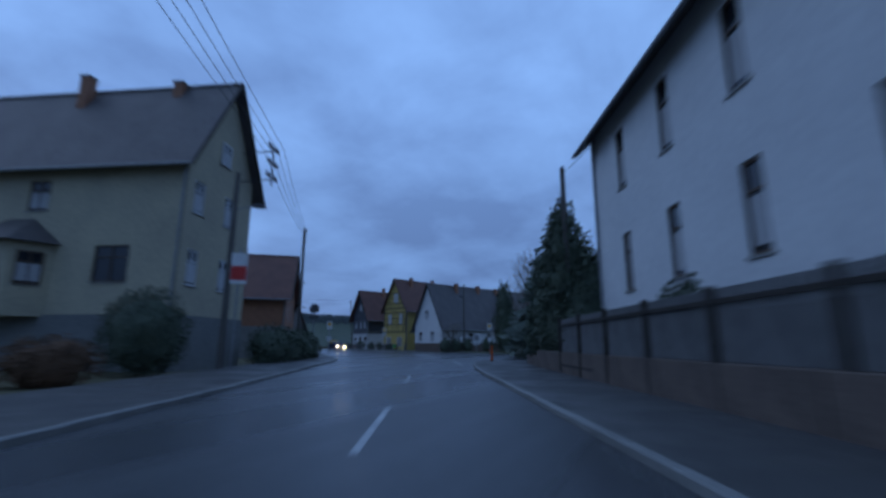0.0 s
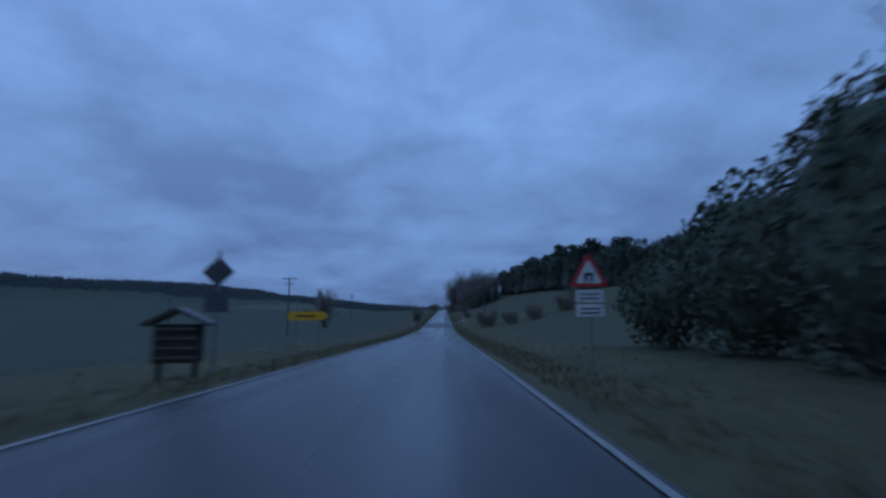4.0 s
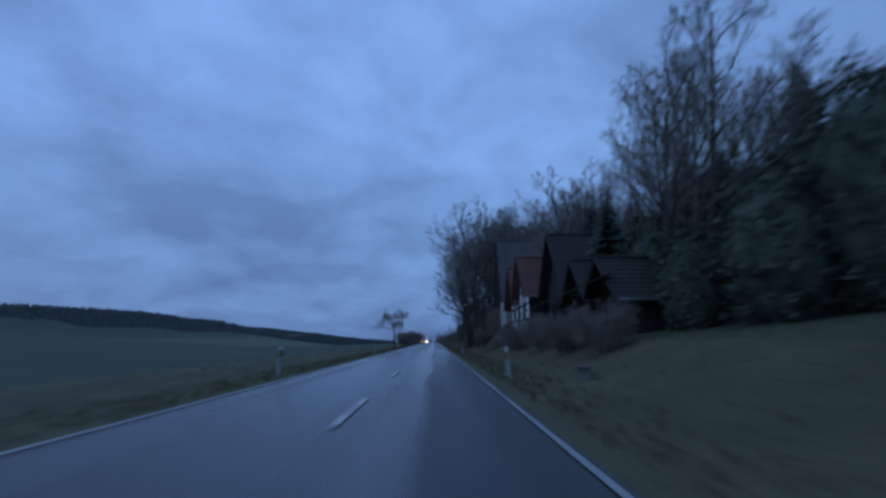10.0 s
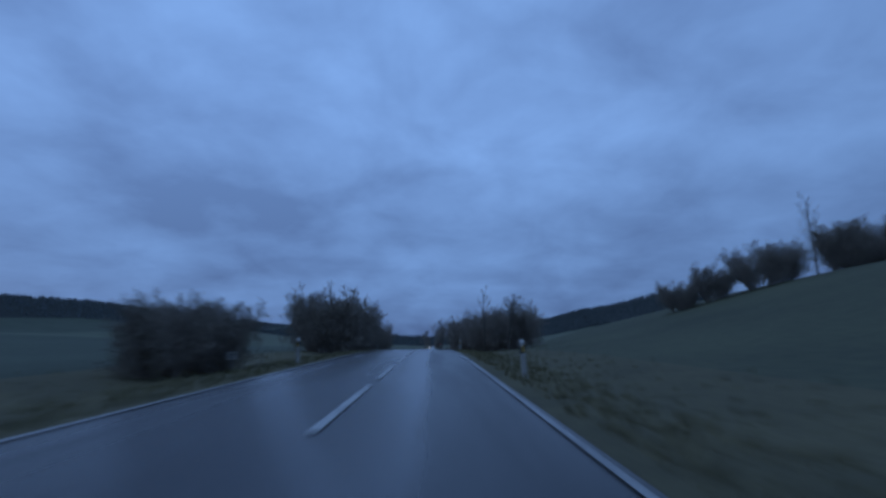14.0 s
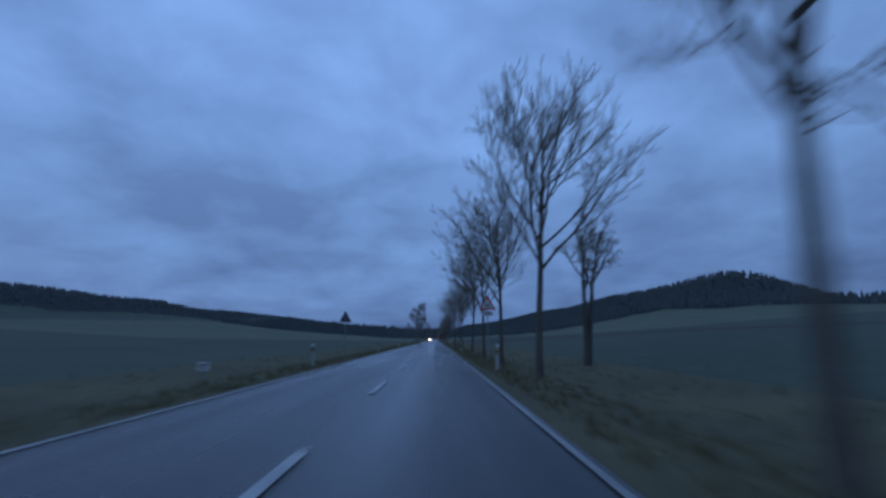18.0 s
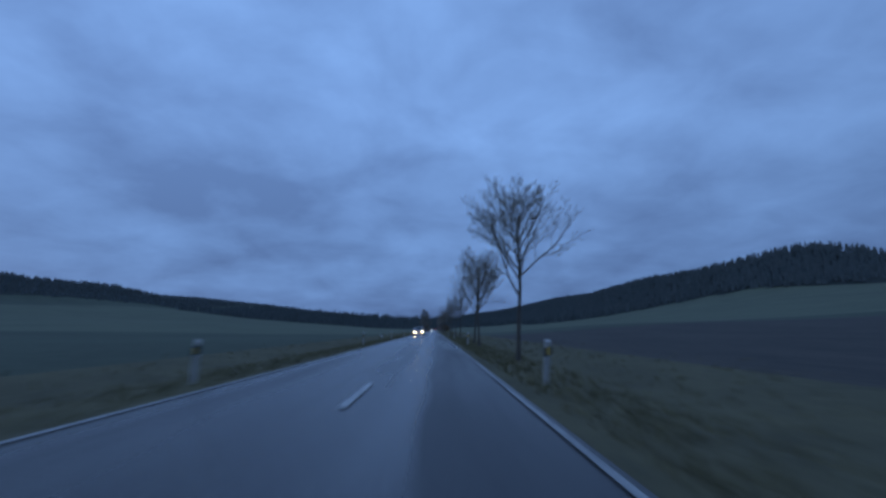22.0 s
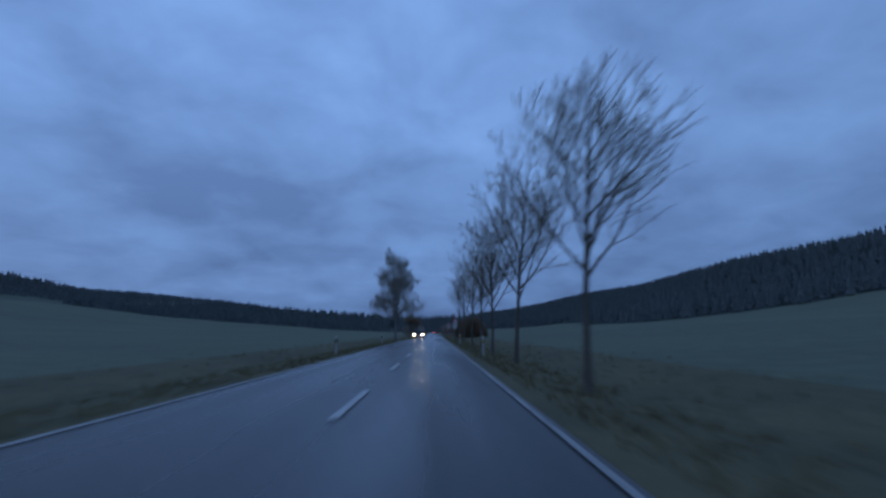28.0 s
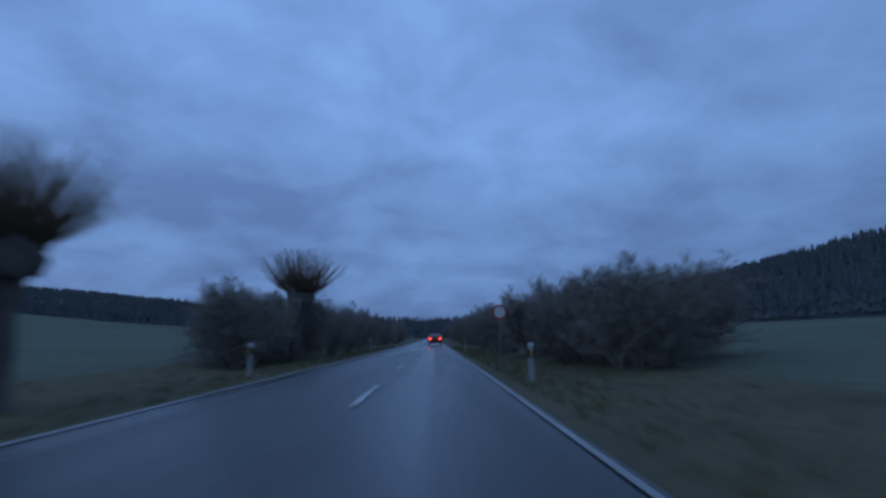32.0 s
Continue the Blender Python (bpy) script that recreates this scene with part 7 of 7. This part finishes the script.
leaf_mass("bramble_row", "low brown bramble row along the field corner", [(-4.9 - 1.35 * k, 12.6 - 0.42 * k + 0.3 * math.sin(k * 2.1), gz(-4.9 - 1.35 * k, 12.6 - 0.42 * k) + 0.2, 0.9, 0.7, 0.5 + 0.12 * math.sin(k * 1.7)) for k in range(9)], 64, per=700, size=0.07, material="brown_leaf", category="bush")
sp = spruce_tree("spruce", "tall dark spruce on the raised lawn", 41, 17.5, 3.7, group="village spruces", needles="spruce_needles", low=0.17)
for k, (x, y, s) in enumerate([(2.9, -28.3, 1.0), (0.1, -25.4, 1.0), (10.5, -48.0, 0.85), (0.2, -32.0, 0.9), (-40.0, 6.0, 0.45), (11.3, -43.6, 1.14), (15.0, -42.2, 1.06)]):
    m = pose(x, y, lawn_z(x, y) - 0.1, 0, 0, 77 * k)
    if k == 0:
        sp.matrix_basis = m
    else:
        c = copy_thing(sp, m)
        c.scale = (s, s, s)
pine = spruce_tree("pine", "tall dark pine above the hedge", 43, 13.9, 4.6, group="village spruces")
pine.matrix_basis = pose(60.9, -44.9, 0)
ROUND = dict(bole=3.0, r0=0.26, kids=(24, 9, 5, 3), angle=(62, 36, 34, 32), ratio=(0.50, 0.5, 0.5, 0.5), bend=0.1, lift=0.09, first=0.25, top=0.72)
rt = bare_tree("round_tree", "leafless tree with a dense round crown on the lawn", 141, M["bark"], M["twig"], height=12.0, twig_r=0.011, **ROUND)
for k, (x, y, s) in enumerate([(57.4, -37.0, 1.0), (46.0, -6.0, 1.0), (40.0, -21.6, 0.4)]):
    if k == 0:
        rt.matrix_basis = pose(x, y, 0.0)
    else:
        c = copy_thing(rt, pose(x, y, 0.0, 0, 0, 50 * k))
        c.scale = (s, s, s)
yew = bare_tree("garden_tree", "leafless garden tree behind the hedge", 145, M["bark"], M["twig"], height=6.5, bole=1.5, r0=0.12, kids=(12, 8, 5, 4), angle=(45, 42, 40, 38), ratio=(0.45, 0.5, 0.5, 0.5))
for k, (x, y, s) in enumerate([(10.1, 16.7, 1.05), (-30, -6, 0.9), (-14, -16, 0.9), (12.0, 27.0, 0.9), (16.0, 16.0, 1.4)]):
    m = pose(x, y, gz(x, y) if y > 0 else 0.0, 0, 0, 80 * k)
    if k == 0:
        yew.matrix_basis = m
        yew.scale = (s, s, s)
    else:
        c = copy_thing(yew, m)
        c.scale = (s, s, s)


M["mesh_wire"] = mat("dull_wire", (0.085, 0.085, 0.085), 0.75, (0.06, 0.06, 0.06), 4.0)


# fences and walls
def fence(name, label, pts, step, h, kind):
    t = thing(name, Matrix(), label, "fence")
    spots_ = along(pts, step)
    for i, (p, d) in enumerate(spots_):
        R = Matrix.Translation((p.x, p.y, road_z(p.y) + 0.06)) @ Matrix.Rotation(math.atan2(d.y, d.x), 4, "Z")
        if kind == "pillar":
            o = part("pillar", bm_box((-0.16, -0.16, -0.2), (0.16, 0.16, h), 0.02), M["concrete"], t, "pale concrete pillar")
            o.matrix_basis = R
            c = part("cap", bm_box((-0.21, -0.21, h), (0.21, 0.21, h + 0.07), 0.015), M["concrete"], o)
            if i < len(spots_) - 1:
                pl = part("panel", bm_box((0.16, -0.03, 0.25), (step - 0.16, 0.03, h - 0.12), 0.005), M["wood_dark"], t, "dark wooden fence panel")
                pl.matrix_basis = R
                part("base", bm_box((0.16, -0.1, -0.2), (step - 0.16, 0.1, 0.25), 0.01), M["concrete"], t).matrix_basis = R
        elif kind == "mesh":
            part("post", bm_rod((0, 0, -0.2), (0, 0, h + 0.04), 0.035, n=8), M["steel"], t).matrix_basis = R
            if i < len(spots_) - 1:
                part("rail", bm_rod((0, 0, h - 0.02), (step, 0, h - 0.02), 0.018, n=6), M["steel"], t).matrix_basis = R
                part("rail", bm_rod((0, 0, 0.16), (step, 0, 0.16), 0.018, n=6), M["steel"], t).matrix_basis = R
                bm = bmesh.new()
                for k in range(int(step / 0.05)):
                    rod(bm, (0.025 + k * 0.05, 0, 0.16), (0.025 + k * 0.05, 0, h - 0.02), 0.0055, n=3)
                for k in range(int(h / 0.14)):
                    rod(bm, (0, 0, 0.2 + k * 0.13), (step, 0, 0.2 + k * 0.13), 0.003, n=3)
                part("mesh_panel", bm, M["mesh_wire"], t, "grey wire mesh").matrix_basis = R
                part("base", bm_box((0, -0.06, -0.2), (step, 0.06, 0.12), 0.01), M["concrete"], t).matrix_basis = R
        else:
            o = part("picket_post", bm_box((-0.06, -0.06, -0.2), (0.06, 0.06, h + 0.05), 0.01), M["wood_dark"], t)
            o.matrix_basis = R
            if i < len(spots_) - 1:
                for z in (0.3, h - 0.25):
                    part("rail", bm_box((0.06, -0.03, z), (step - 0.06, 0.03, z + 0.08)), M["wood_dark"], t).matrix_basis = R
                for k in range(int(step / 0.16)):
                    part("picket", bm_box((0.08 + k * 0.16, -0.05, 0.8), (0.21 + k * 0.16, -0.03, h), 0.004), M["grey_board"], t).matrix_basis = R
    return t


fence("garden_fence", "concrete pillars with dark wooden panels along the lane", [(7.0, -21.8), (-1.0, -15.6), (-9.0, -10.6), (-26.0, -0.5)], 2.6, 1.6, "pillar")
fence("mesh_fence", "grey wire mesh fence on a low wall round the corner garden", [(30.5, -20.2), (25.9, -18.7), (20.2, -15.9), (16.0, -12.9), (12.9, -10.3), (10.7, -8.4), (9.29, -7.1), (8.4, -5.7), (7.9, -3.6), (7.5, 0.0)], 2.0, 1.05, "mesh")
fence("picket_fence", "dark picket fence above the pavement beside the white building", [(73.3, -83.4), (69.4, -75.6), (66.9, -70.6), (64.3, -65.2)], 2.4, 1.95, "picket")
t = thing("garden_wall", Matrix(), "low grey garden wall below the hedge", "wall", kind="structure")
for p, d in along([(73.5, -83.8), (69.6, -75.9), (67.0, -70.6), (63.5, -63.3), (61.6, -58.8), (60.6, -54.0), (60.0, -50.5)], 2.0):
    o = part("wall_block", bm_box((0, -0.12, -0.1), (1.97, 0.12, 0.8 if p.y < -63 else 0.55), 0.02), M["stone_plinth"], t)
    o.matrix_basis = Matrix.Translation((p.x, p.y, 0.05)) @ Matrix.Rotation(math.atan2(d.y, d.x), 4, "Z")

# street signs
t = thing("priority_sign", pose(26.9, -19.6, 0.1, 0, 0, 42), "yellow and white priority road sign with a bend plate", "traffic sign")
part("post", bm_rod((0, 0, -0.1), (0, 0, 3.6), 0.035), M["steel"], t)
sb = part("sign_board", plate(bmesh.new(), [(0, 2.85), (0.42, 3.27), (0, 3.69), (-0.42, 3.27)], -0.05, -0.035), M["sign_white"], t, "white diamond rim")
part("sign_face", plate(bmesh.new(), [(0, 3.02), (0.25, 3.27), (0, 3.52), (-0.25, 3.27)], -0.055, -0.051), M["sign_yellow"], sb, "yellow diamond face")
pb = part("plate", bm_box((-0.3, -0.05, 2.2), (0.3, -0.035, 2.78), 0.004), M["sign_white"], t, "white plate with a bend mark")
bm = bm_box((-0.06, -0.055, 2.28), (0.03, -0.051, 2.58))
box(bm, (-0.06, -0.055, 2.5), (0.22, -0.051, 2.6))
part("symbol", bm, M["black"], pb)


def stop_sign(x, y, turn):
    t = thing("bus_stop_sign", pose(x, y, 0.1, 0, 0, turn), "bus stop sign with a yellow disc on a pale board", "traffic sign", "bus stop signs")
    part("post", bm_rod((0, 0, -0.1), (0, 0, 3.3), 0.035), M["steel"], t)
    bd = part("board", bm_box((-0.26, -0.05, 2.5), (0.26, -0.035, 3.25), 0.004), M["sign_white"], t)
    part("disc", plate(bmesh.new(), round_pts(0.17, cz=2.98), -0.055, -0.051), M["sign_yellow"], bd, "yellow disc")
    part("timetable", bm_box((-0.2, -0.06, 1.3), (0.2, -0.04, 1.75), 0.004), M["sign_white"], t, "small white timetable board")


stop_sign(50.70, -35.20, 24)
stop_sign(37.58, -46.14, 35)
t = thing("info_board", pose(50.37, -38.26, 0.1, 0, 0, 22), "white information board with a grey picture on a post", "sign")
part("post", bm_rod((0, 0, -0.1), (0, 0, 2.0), 0.04), M["steel"], t)
ib = part("board", bm_box((-0.32, -0.05, 0.95), (0.32, -0.03, 2.1), 0.005), M["sign_white"], t)
bm = bm_box((-0.25, -0.055, 1.4), (0.25, -0.0505, 1.95))
part("picture", bm, M["blind"], ib, "grey picture panel")
bm = bm_box((-0.2, -0.055, 1.08), (0.2, -0.0505, 1.14))
part("lettering", bm, M["black"], ib, "dark bar of writing")
for x, y in ((58.4, -55.9), (15.7, -12.1)):
    t = thing("orange_bollard", pose(x, y, 0.1), "slim orange plastic bollard on the pavement", "bollard", "orange bollards")
    part("post", bm_rod((0, 0, 0.04), (0, 0, 0.95), 0.07, 0.06, 12), M["orange"], t)
    part("foot", bm_rod((0, 0, 0), (0, 0, 0.05), 0.16, 0.14, 12), M["black"], t)
for x, y in ((29.0, -20.15), (30.75, -19.6), (26.5, -18.75)):
    t = thing("concrete_post", pose(x, y, 0.05, 0, 0, 25), "grey weathered concrete fence post", "post", "corner fence posts")
    part("shaft", bm_box((-0.11, -0.11, -0.1), (0.11, 0.11, 1.0), 0.02), M["concrete"], t)
    part("cap", bm_box((-0.13, -0.13, 1.0), (0.13, 0.13, 1.05), 0.015), M["concrete"], t)
t = thing("green_box", pose(29.35, -20.35, 0.1, 0, 0, 30), "bright green litter box on the fence", "box")
part("body", bm_box((-0.2, -0.12, 0.42), (0.2, 0.08, 0.92), 0.02), mat("green_plastic", (0.06, 0.42, 0.10), 0.5, (0.05, 0.34, 0.09), 3.0), t)
part("base_strip", bm_box((-0.2, -0.13, 0.34), (0.2, 0.08, 0.42)), M["sign_yellow"], t)
part("post", bm_rod((0, 0, 0), (0, 0, 0.45), 0.03), M["steel"], t)


t = thing("garden_board", pose(11.97, -23.04, 0.0, 0, 0, 48), "small plain white board above the garden fence", "sign")
part("post", bm_rod((0, 0, -0.1), (0, 0, 2.5), 0.03), M["steel"], t)
part("board", bm_box((-0.35, -0.05, 2.1), (0.35, -0.03, 2.5), 0.005), M["sign_white"], t)
t = thing("fence_notice", pose(9.75, -7.35, 0.06, 0, 0, 42), "small white notice fixed to the mesh fence", "sign")
part("post", bm_rod((0, 0.03, -0.1), (0, 0.03, 0.9), 0.015), M["steel"], t)
part("board", bm_box((-0.06, -0.03, 0.62), (0.06, -0.02, 0.82), 0.003), M["sign_white"], t)


# yellow direction signs at the junction
def arrow_sign(x, y, z, turn, label, rows=2, right=True):
    t = thing("direction_sign", pose(x, y, gz(x, y), 0, 0, turn), label, "traffic sign")
    for q in (-0.5, 0.5):
        part("post", bm_rod((q, 0.03, -0.3), (q, 0.03, z + 0.9), 0.035), M["steel"], t)
    for k in range(rows):
        c = z + 0.42 * k
        pts = [(-0.85, c), (0.7, c), (0.95, c + 0.19), (0.7, c + 0.38), (-0.85, c + 0.38)]
        if not right:
            pts = [(-a, b) for a, b in pts][::-1]
        if k == 0 and rows > 1:
            pts = [(-a, b) for a, b in pts][::-1]
        b = part("sign_board", plate(bmesh.new(), pts, -0.03, -0.01), M["sign_yellow"], t, "yellow arrow board")
        bm = bm_box((-0.5, -0.035, c + 0.14), (0.35, -0.0305, c + 0.22))
        part("lettering", bm, M["black"], b, "dark bar of writing")


arrow_sign(-5.9, 8.3, 1.3, 12, "two yellow direction arrows on steel posts")
arrow_sign(-4.9, 36.0, 1.5, 0, "yellow direction board on posts beside the road", rows=1)
t = thing("priority_sign", pose(-4.3, 26.5, gz(-4.3, 26.5), 0, 0, 5), "dark back of a diamond sign with a plate", "traffic sign")
part("post", bm_rod((0, 0, -0.2), (0, 0, 3.0), 0.035), M["steel"], t)
part("sign_board", plate(bmesh.new(), [(0, 2.1), (0.38, 2.48), (0, 2.86), (-0.38, 2.48)], -0.05, -0.035), M["sign_back"], t)
part("plate", bm_box((-0.28, -0.05, 1.5), (0.28, -0.035, 2.02), 0.004), M["sign_back"], t)
t = thing("insect_house", pose(-5.1, 26.4, gz(-5.1, 26.4), 0, 0, 8), "small dark timber insect house with a pitched roof", "insect house")
for q in (-0.4, 0.4):
    part("post", bm_box((q - 0.05, -0.05, -0.3), (q + 0.05, 0.05, 0.5)), M["wood_dark"], t)
bd = part("body", bm_box((-0.5, -0.2, 0.4), (0.5, 0.2, 1.3), 0.01), M["wood_dark"], t)
for k in range(4):
    part("shelf", bm_box((-0.46, -0.23, 0.5 + 0.22 * k), (0.46, -0.201, 0.56 + 0.22 * k)), M["pole_wood"], bd)
part("roof", plate(bmesh.new(), [(-0.75, 1.25), (0, 1.62), (0.75, 1.25), (0.75, 1.32), (0, 1.70), (-0.75, 1.32)], -0.35, 0.35), M["tile_dark"], t)
t = thing("round_sign", pose(43.3, -55.0, 0.1, 0, 0, 30), "round sign with a plate, seen from behind", "traffic sign")
part("post", bm_rod((0, 0, -0.1), (0, 0, 4.1), 0.04), M["steel"], t)
part("sign_board", plate(bmesh.new(), round_pts(0.38, cz=3.75), -0.05, -0.035), M["sign_back"], t)
part("plate", bm_box((-0.35, -0.05, 2.95), (0.35, -0.035, 3.3), 0.004), M["sign_back"], t)
r = np.random.RandomState(8)
V, F = [], []
for _ in range(5000):
    s = r.rand()
    x, y = -3.6 - 12 * s + r.uniform(-0.5, 0.5), 5.2 - 1.6 * s + r.uniform(-1.4, 2.2) + (r.rand() ** 2) * 14 * (s < 0.25)
    z, h, a = gz(x, y), r.uniform(0.2, 0.75), r.uniform(0, 6.283)
    i = len(V)
    V += [(x - 0.02, y, z), (x + 0.02, y, z), (x + math.cos(a) * 0.2 * h, y + math.sin(a) * 0.2 * h, z + h)]
    F.append((i, i + 1, i + 2))
me = bpy.data.meshes.new("tall_weeds")
me.from_pydata(V, [], F)
me.materials.append(M["dry_grass"])
tagged(new("tall_weeds", me), "tall dry weeds on the corner of the junction", "weeds", kind="stuff")


# ---- cars ----
M["lamp_white"] = glow("headlamp_light", (1.0, 0.86, 0.58), 34.0)
M["lamp_red"] = glow("tail_light", (1.0, 0.05, 0.02), 5.0)
M["tyre"] = mat("tyre_rubber", (0.02, 0.02, 0.02), 0.8)
M["rim"] = mat("alloy_rim", (0.35, 0.35, 0.36), 0.35, metal=0.8)
M["car_glass"] = mat("car_glass", (0.03, 0.035, 0.04), 0.05, (0.025, 0.03, 0.035), 1.0, spec=0.7)


def car(name, label, paint, m, lights=True, tail=False):
    """A small hatchback; its nose points along -y."""
    t = thing(name, m, label, "car")
    prof = [(-1.95, 0.28), (-1.98, 0.55), (-1.90, 0.72), (-1.05, 0.92), (-0.45, 1.36), (0.9, 1.42), (1.65, 1.12), (1.92, 0.95), (1.98, 0.55), (1.94, 0.28)]
    bm = bmesh.new()
    rows = []
    for k, s in enumerate((-1.0, -0.94, -0.62, 0.62, 0.94, 1.0)):
        row = []
        for y, z in prof:
            tuck = 0.0 if z < 0.95 else (z - 0.95) * 0.28
            wx = 0.82 - tuck
            zz = z * (1.0 if abs(s) < 0.97 else 0.97) + (0.02 if abs(s) < 0.7 and z > 0.6 else 0)
            row.append(bm.verts.new((s * wx, y * (1.0 if abs(s) < 0.7 else 0.975), zz)))
        rows.append(row)
    n = len(prof)
    for a, b in zip(rows, rows[1:]):
        for k in range(n):
            bm.faces.new((a[k], a[(k + 1) % n], b[(k + 1) % n], b[k]))
    bm.faces.new(rows[0])
    bm.faces.new(list(reversed(rows[-1])))
    bmesh.ops.recalc_face_normals(bm, faces=bm.faces)
    part("body", bm, paint, t, smooth=False)
    for nm, pts in (("windscreen", [(-0.6, -1.0, 0.985), (0.6, -1.0, 0.985), (0.56, -0.5, 1.36), (-0.56, -0.5, 1.36)]), ("rear_window", [(-0.58, 1.60, 1.19), (0.58, 1.60, 1.19), (0.54, 1.0, 1.43), (-0.54, 1.0, 1.43)])):
        d = Vector((0, -0.012, 0.022)) if nm == "windscreen" else Vector((0, 0.015, 0.025))
        v = [tuple(Vector(p) + d) for p in pts] + [tuple(Vector(p) - d) for p in pts]
        obj(nm, v, [(0, 1, 2, 3), (7, 6, 5, 4), (0, 4, 5, 1), (1, 5, 6, 2), (2, 6, 7, 3), (3, 7, 4, 0)], M["car_glass"], t)
    for s in (-1, 1):
        v = [(s * 0.815, -0.85, 0.97), (s * 0.815, 1.35, 1.0), (s * 0.725, 0.85, 1.33), (s * 0.725, -0.42, 1.30)]
        v += [(x + s * 0.012, y, z) for x, y, z in v]
        obj("side_window", v, [(0, 1, 2, 3), (4, 7, 6, 5), (0, 4, 5, 1), (1, 5, 6, 2), (2, 6, 7, 3), (3, 7, 4, 0)], M["car_glass"], t)
        part("mirror", bm_box((s * 0.83 - 0.09, -0.72, 0.92), (s * 0.83 + 0.09, -0.62, 1.03), 0.02), M["black"], t)
        for y in (-1.22, 1.25):
            w = part("wheel", bm_rod((s * 0.68, y, 0.30), (s * 0.84, y, 0.30), 0.30, n=20), M["tyre"], t, "black tyre")
            part("rim", bm_rod((s * 0.835, y, 0.30), (s * 0.85, y, 0.30), 0.19, n=14), M["rim"], w)
        hl = bmesh.new()
        bmesh.ops.create_uvsphere(hl, u_segments=12, v_segments=8, radius=1.0, matrix=Matrix.Translation((s * 0.58, -1.90, 0.62)) @ Matrix.Diagonal((0.15, 0.09, 0.085, 1)))
        part("headlight", hl, M["lamp_white"] if lights else M["rim"], t, "lit headlight" if lights else "", smooth=True)
        part("tail_light", bm_box((s * 0.62 - 0.11, 1.90, 0.72), (s * 0.62 + 0.11, 1.985, 0.92), 0.02), M["lamp_red"] if tail else M["sign_red"], t, "lit red tail light" if tail else "")
    part("grille", bm_box((-0.36, -1.99, 0.52), (0.36, -1.93, 0.66), 0.01), M["black"], t)
    part("bumper", bm_box((-0.76, -2.02, 0.30), (0.76, -1.90, 0.46), 0.03), paint, t)
    part("number_plate", bm_box((-0.26, -2.035, 0.36), (0.26, -2.02, 0.46)), M["sign_white"], t, "pale number plate without writing")
    return t


M["paint_blue"] = mat("blue_car_paint", (0.032, 0.038, 0.075), 0.25, (0.026, 0.03, 0.06), 2.0, spec=0.6)
M["paint_black"] = mat("black_car_paint", (0.02, 0.021, 0.024), 0.25, (0.015, 0.016, 0.018), 2.0, spec=0.6)
M["paint_red"] = mat("red_car_paint", (0.20, 0.02, 0.02), 0.25, (0.16, 0.016, 0.016), 2.0, spec=0.6)
M["paint_silver"] = mat("silver_car_paint", (0.36, 0.37, 0.38), 0.3, (0.30, 0.31, 0.32), 2.0, metal=0.4)
car("car", "small dark blue hatchback with lit headlights on the street", M["paint_blue"], pose(19.15, -21.7, 0.05, 0, 0, 58))
for y, p, lb in ((341.0, "paint_black", "dark hatchback with lit headlights on the country road"), (499.0, "paint_silver", "silver hatchback with lit headlights near the avenue"),
                 (772.0, "paint_silver", "pale hatchback with lit headlights in the far lane"), (1000.0, "paint_black", "black hatchback with lit headlights by the birches")):
    car("car", lb, M[p], pose(-1.35, y, road_z(y) + 0.04))
car("car", "red hatchback with lit tail lights ahead on the road", M["paint_red"], pose(1.3, 1136.0, road_z(1136.0) + 0.04, 0, 0, 180), lights=False, tail=True)
car("car", "silver hatchback parked by the lawn", M["paint_silver"], pose(52.5, -25.5, 0.1, 0, 0, 70), lights=False)
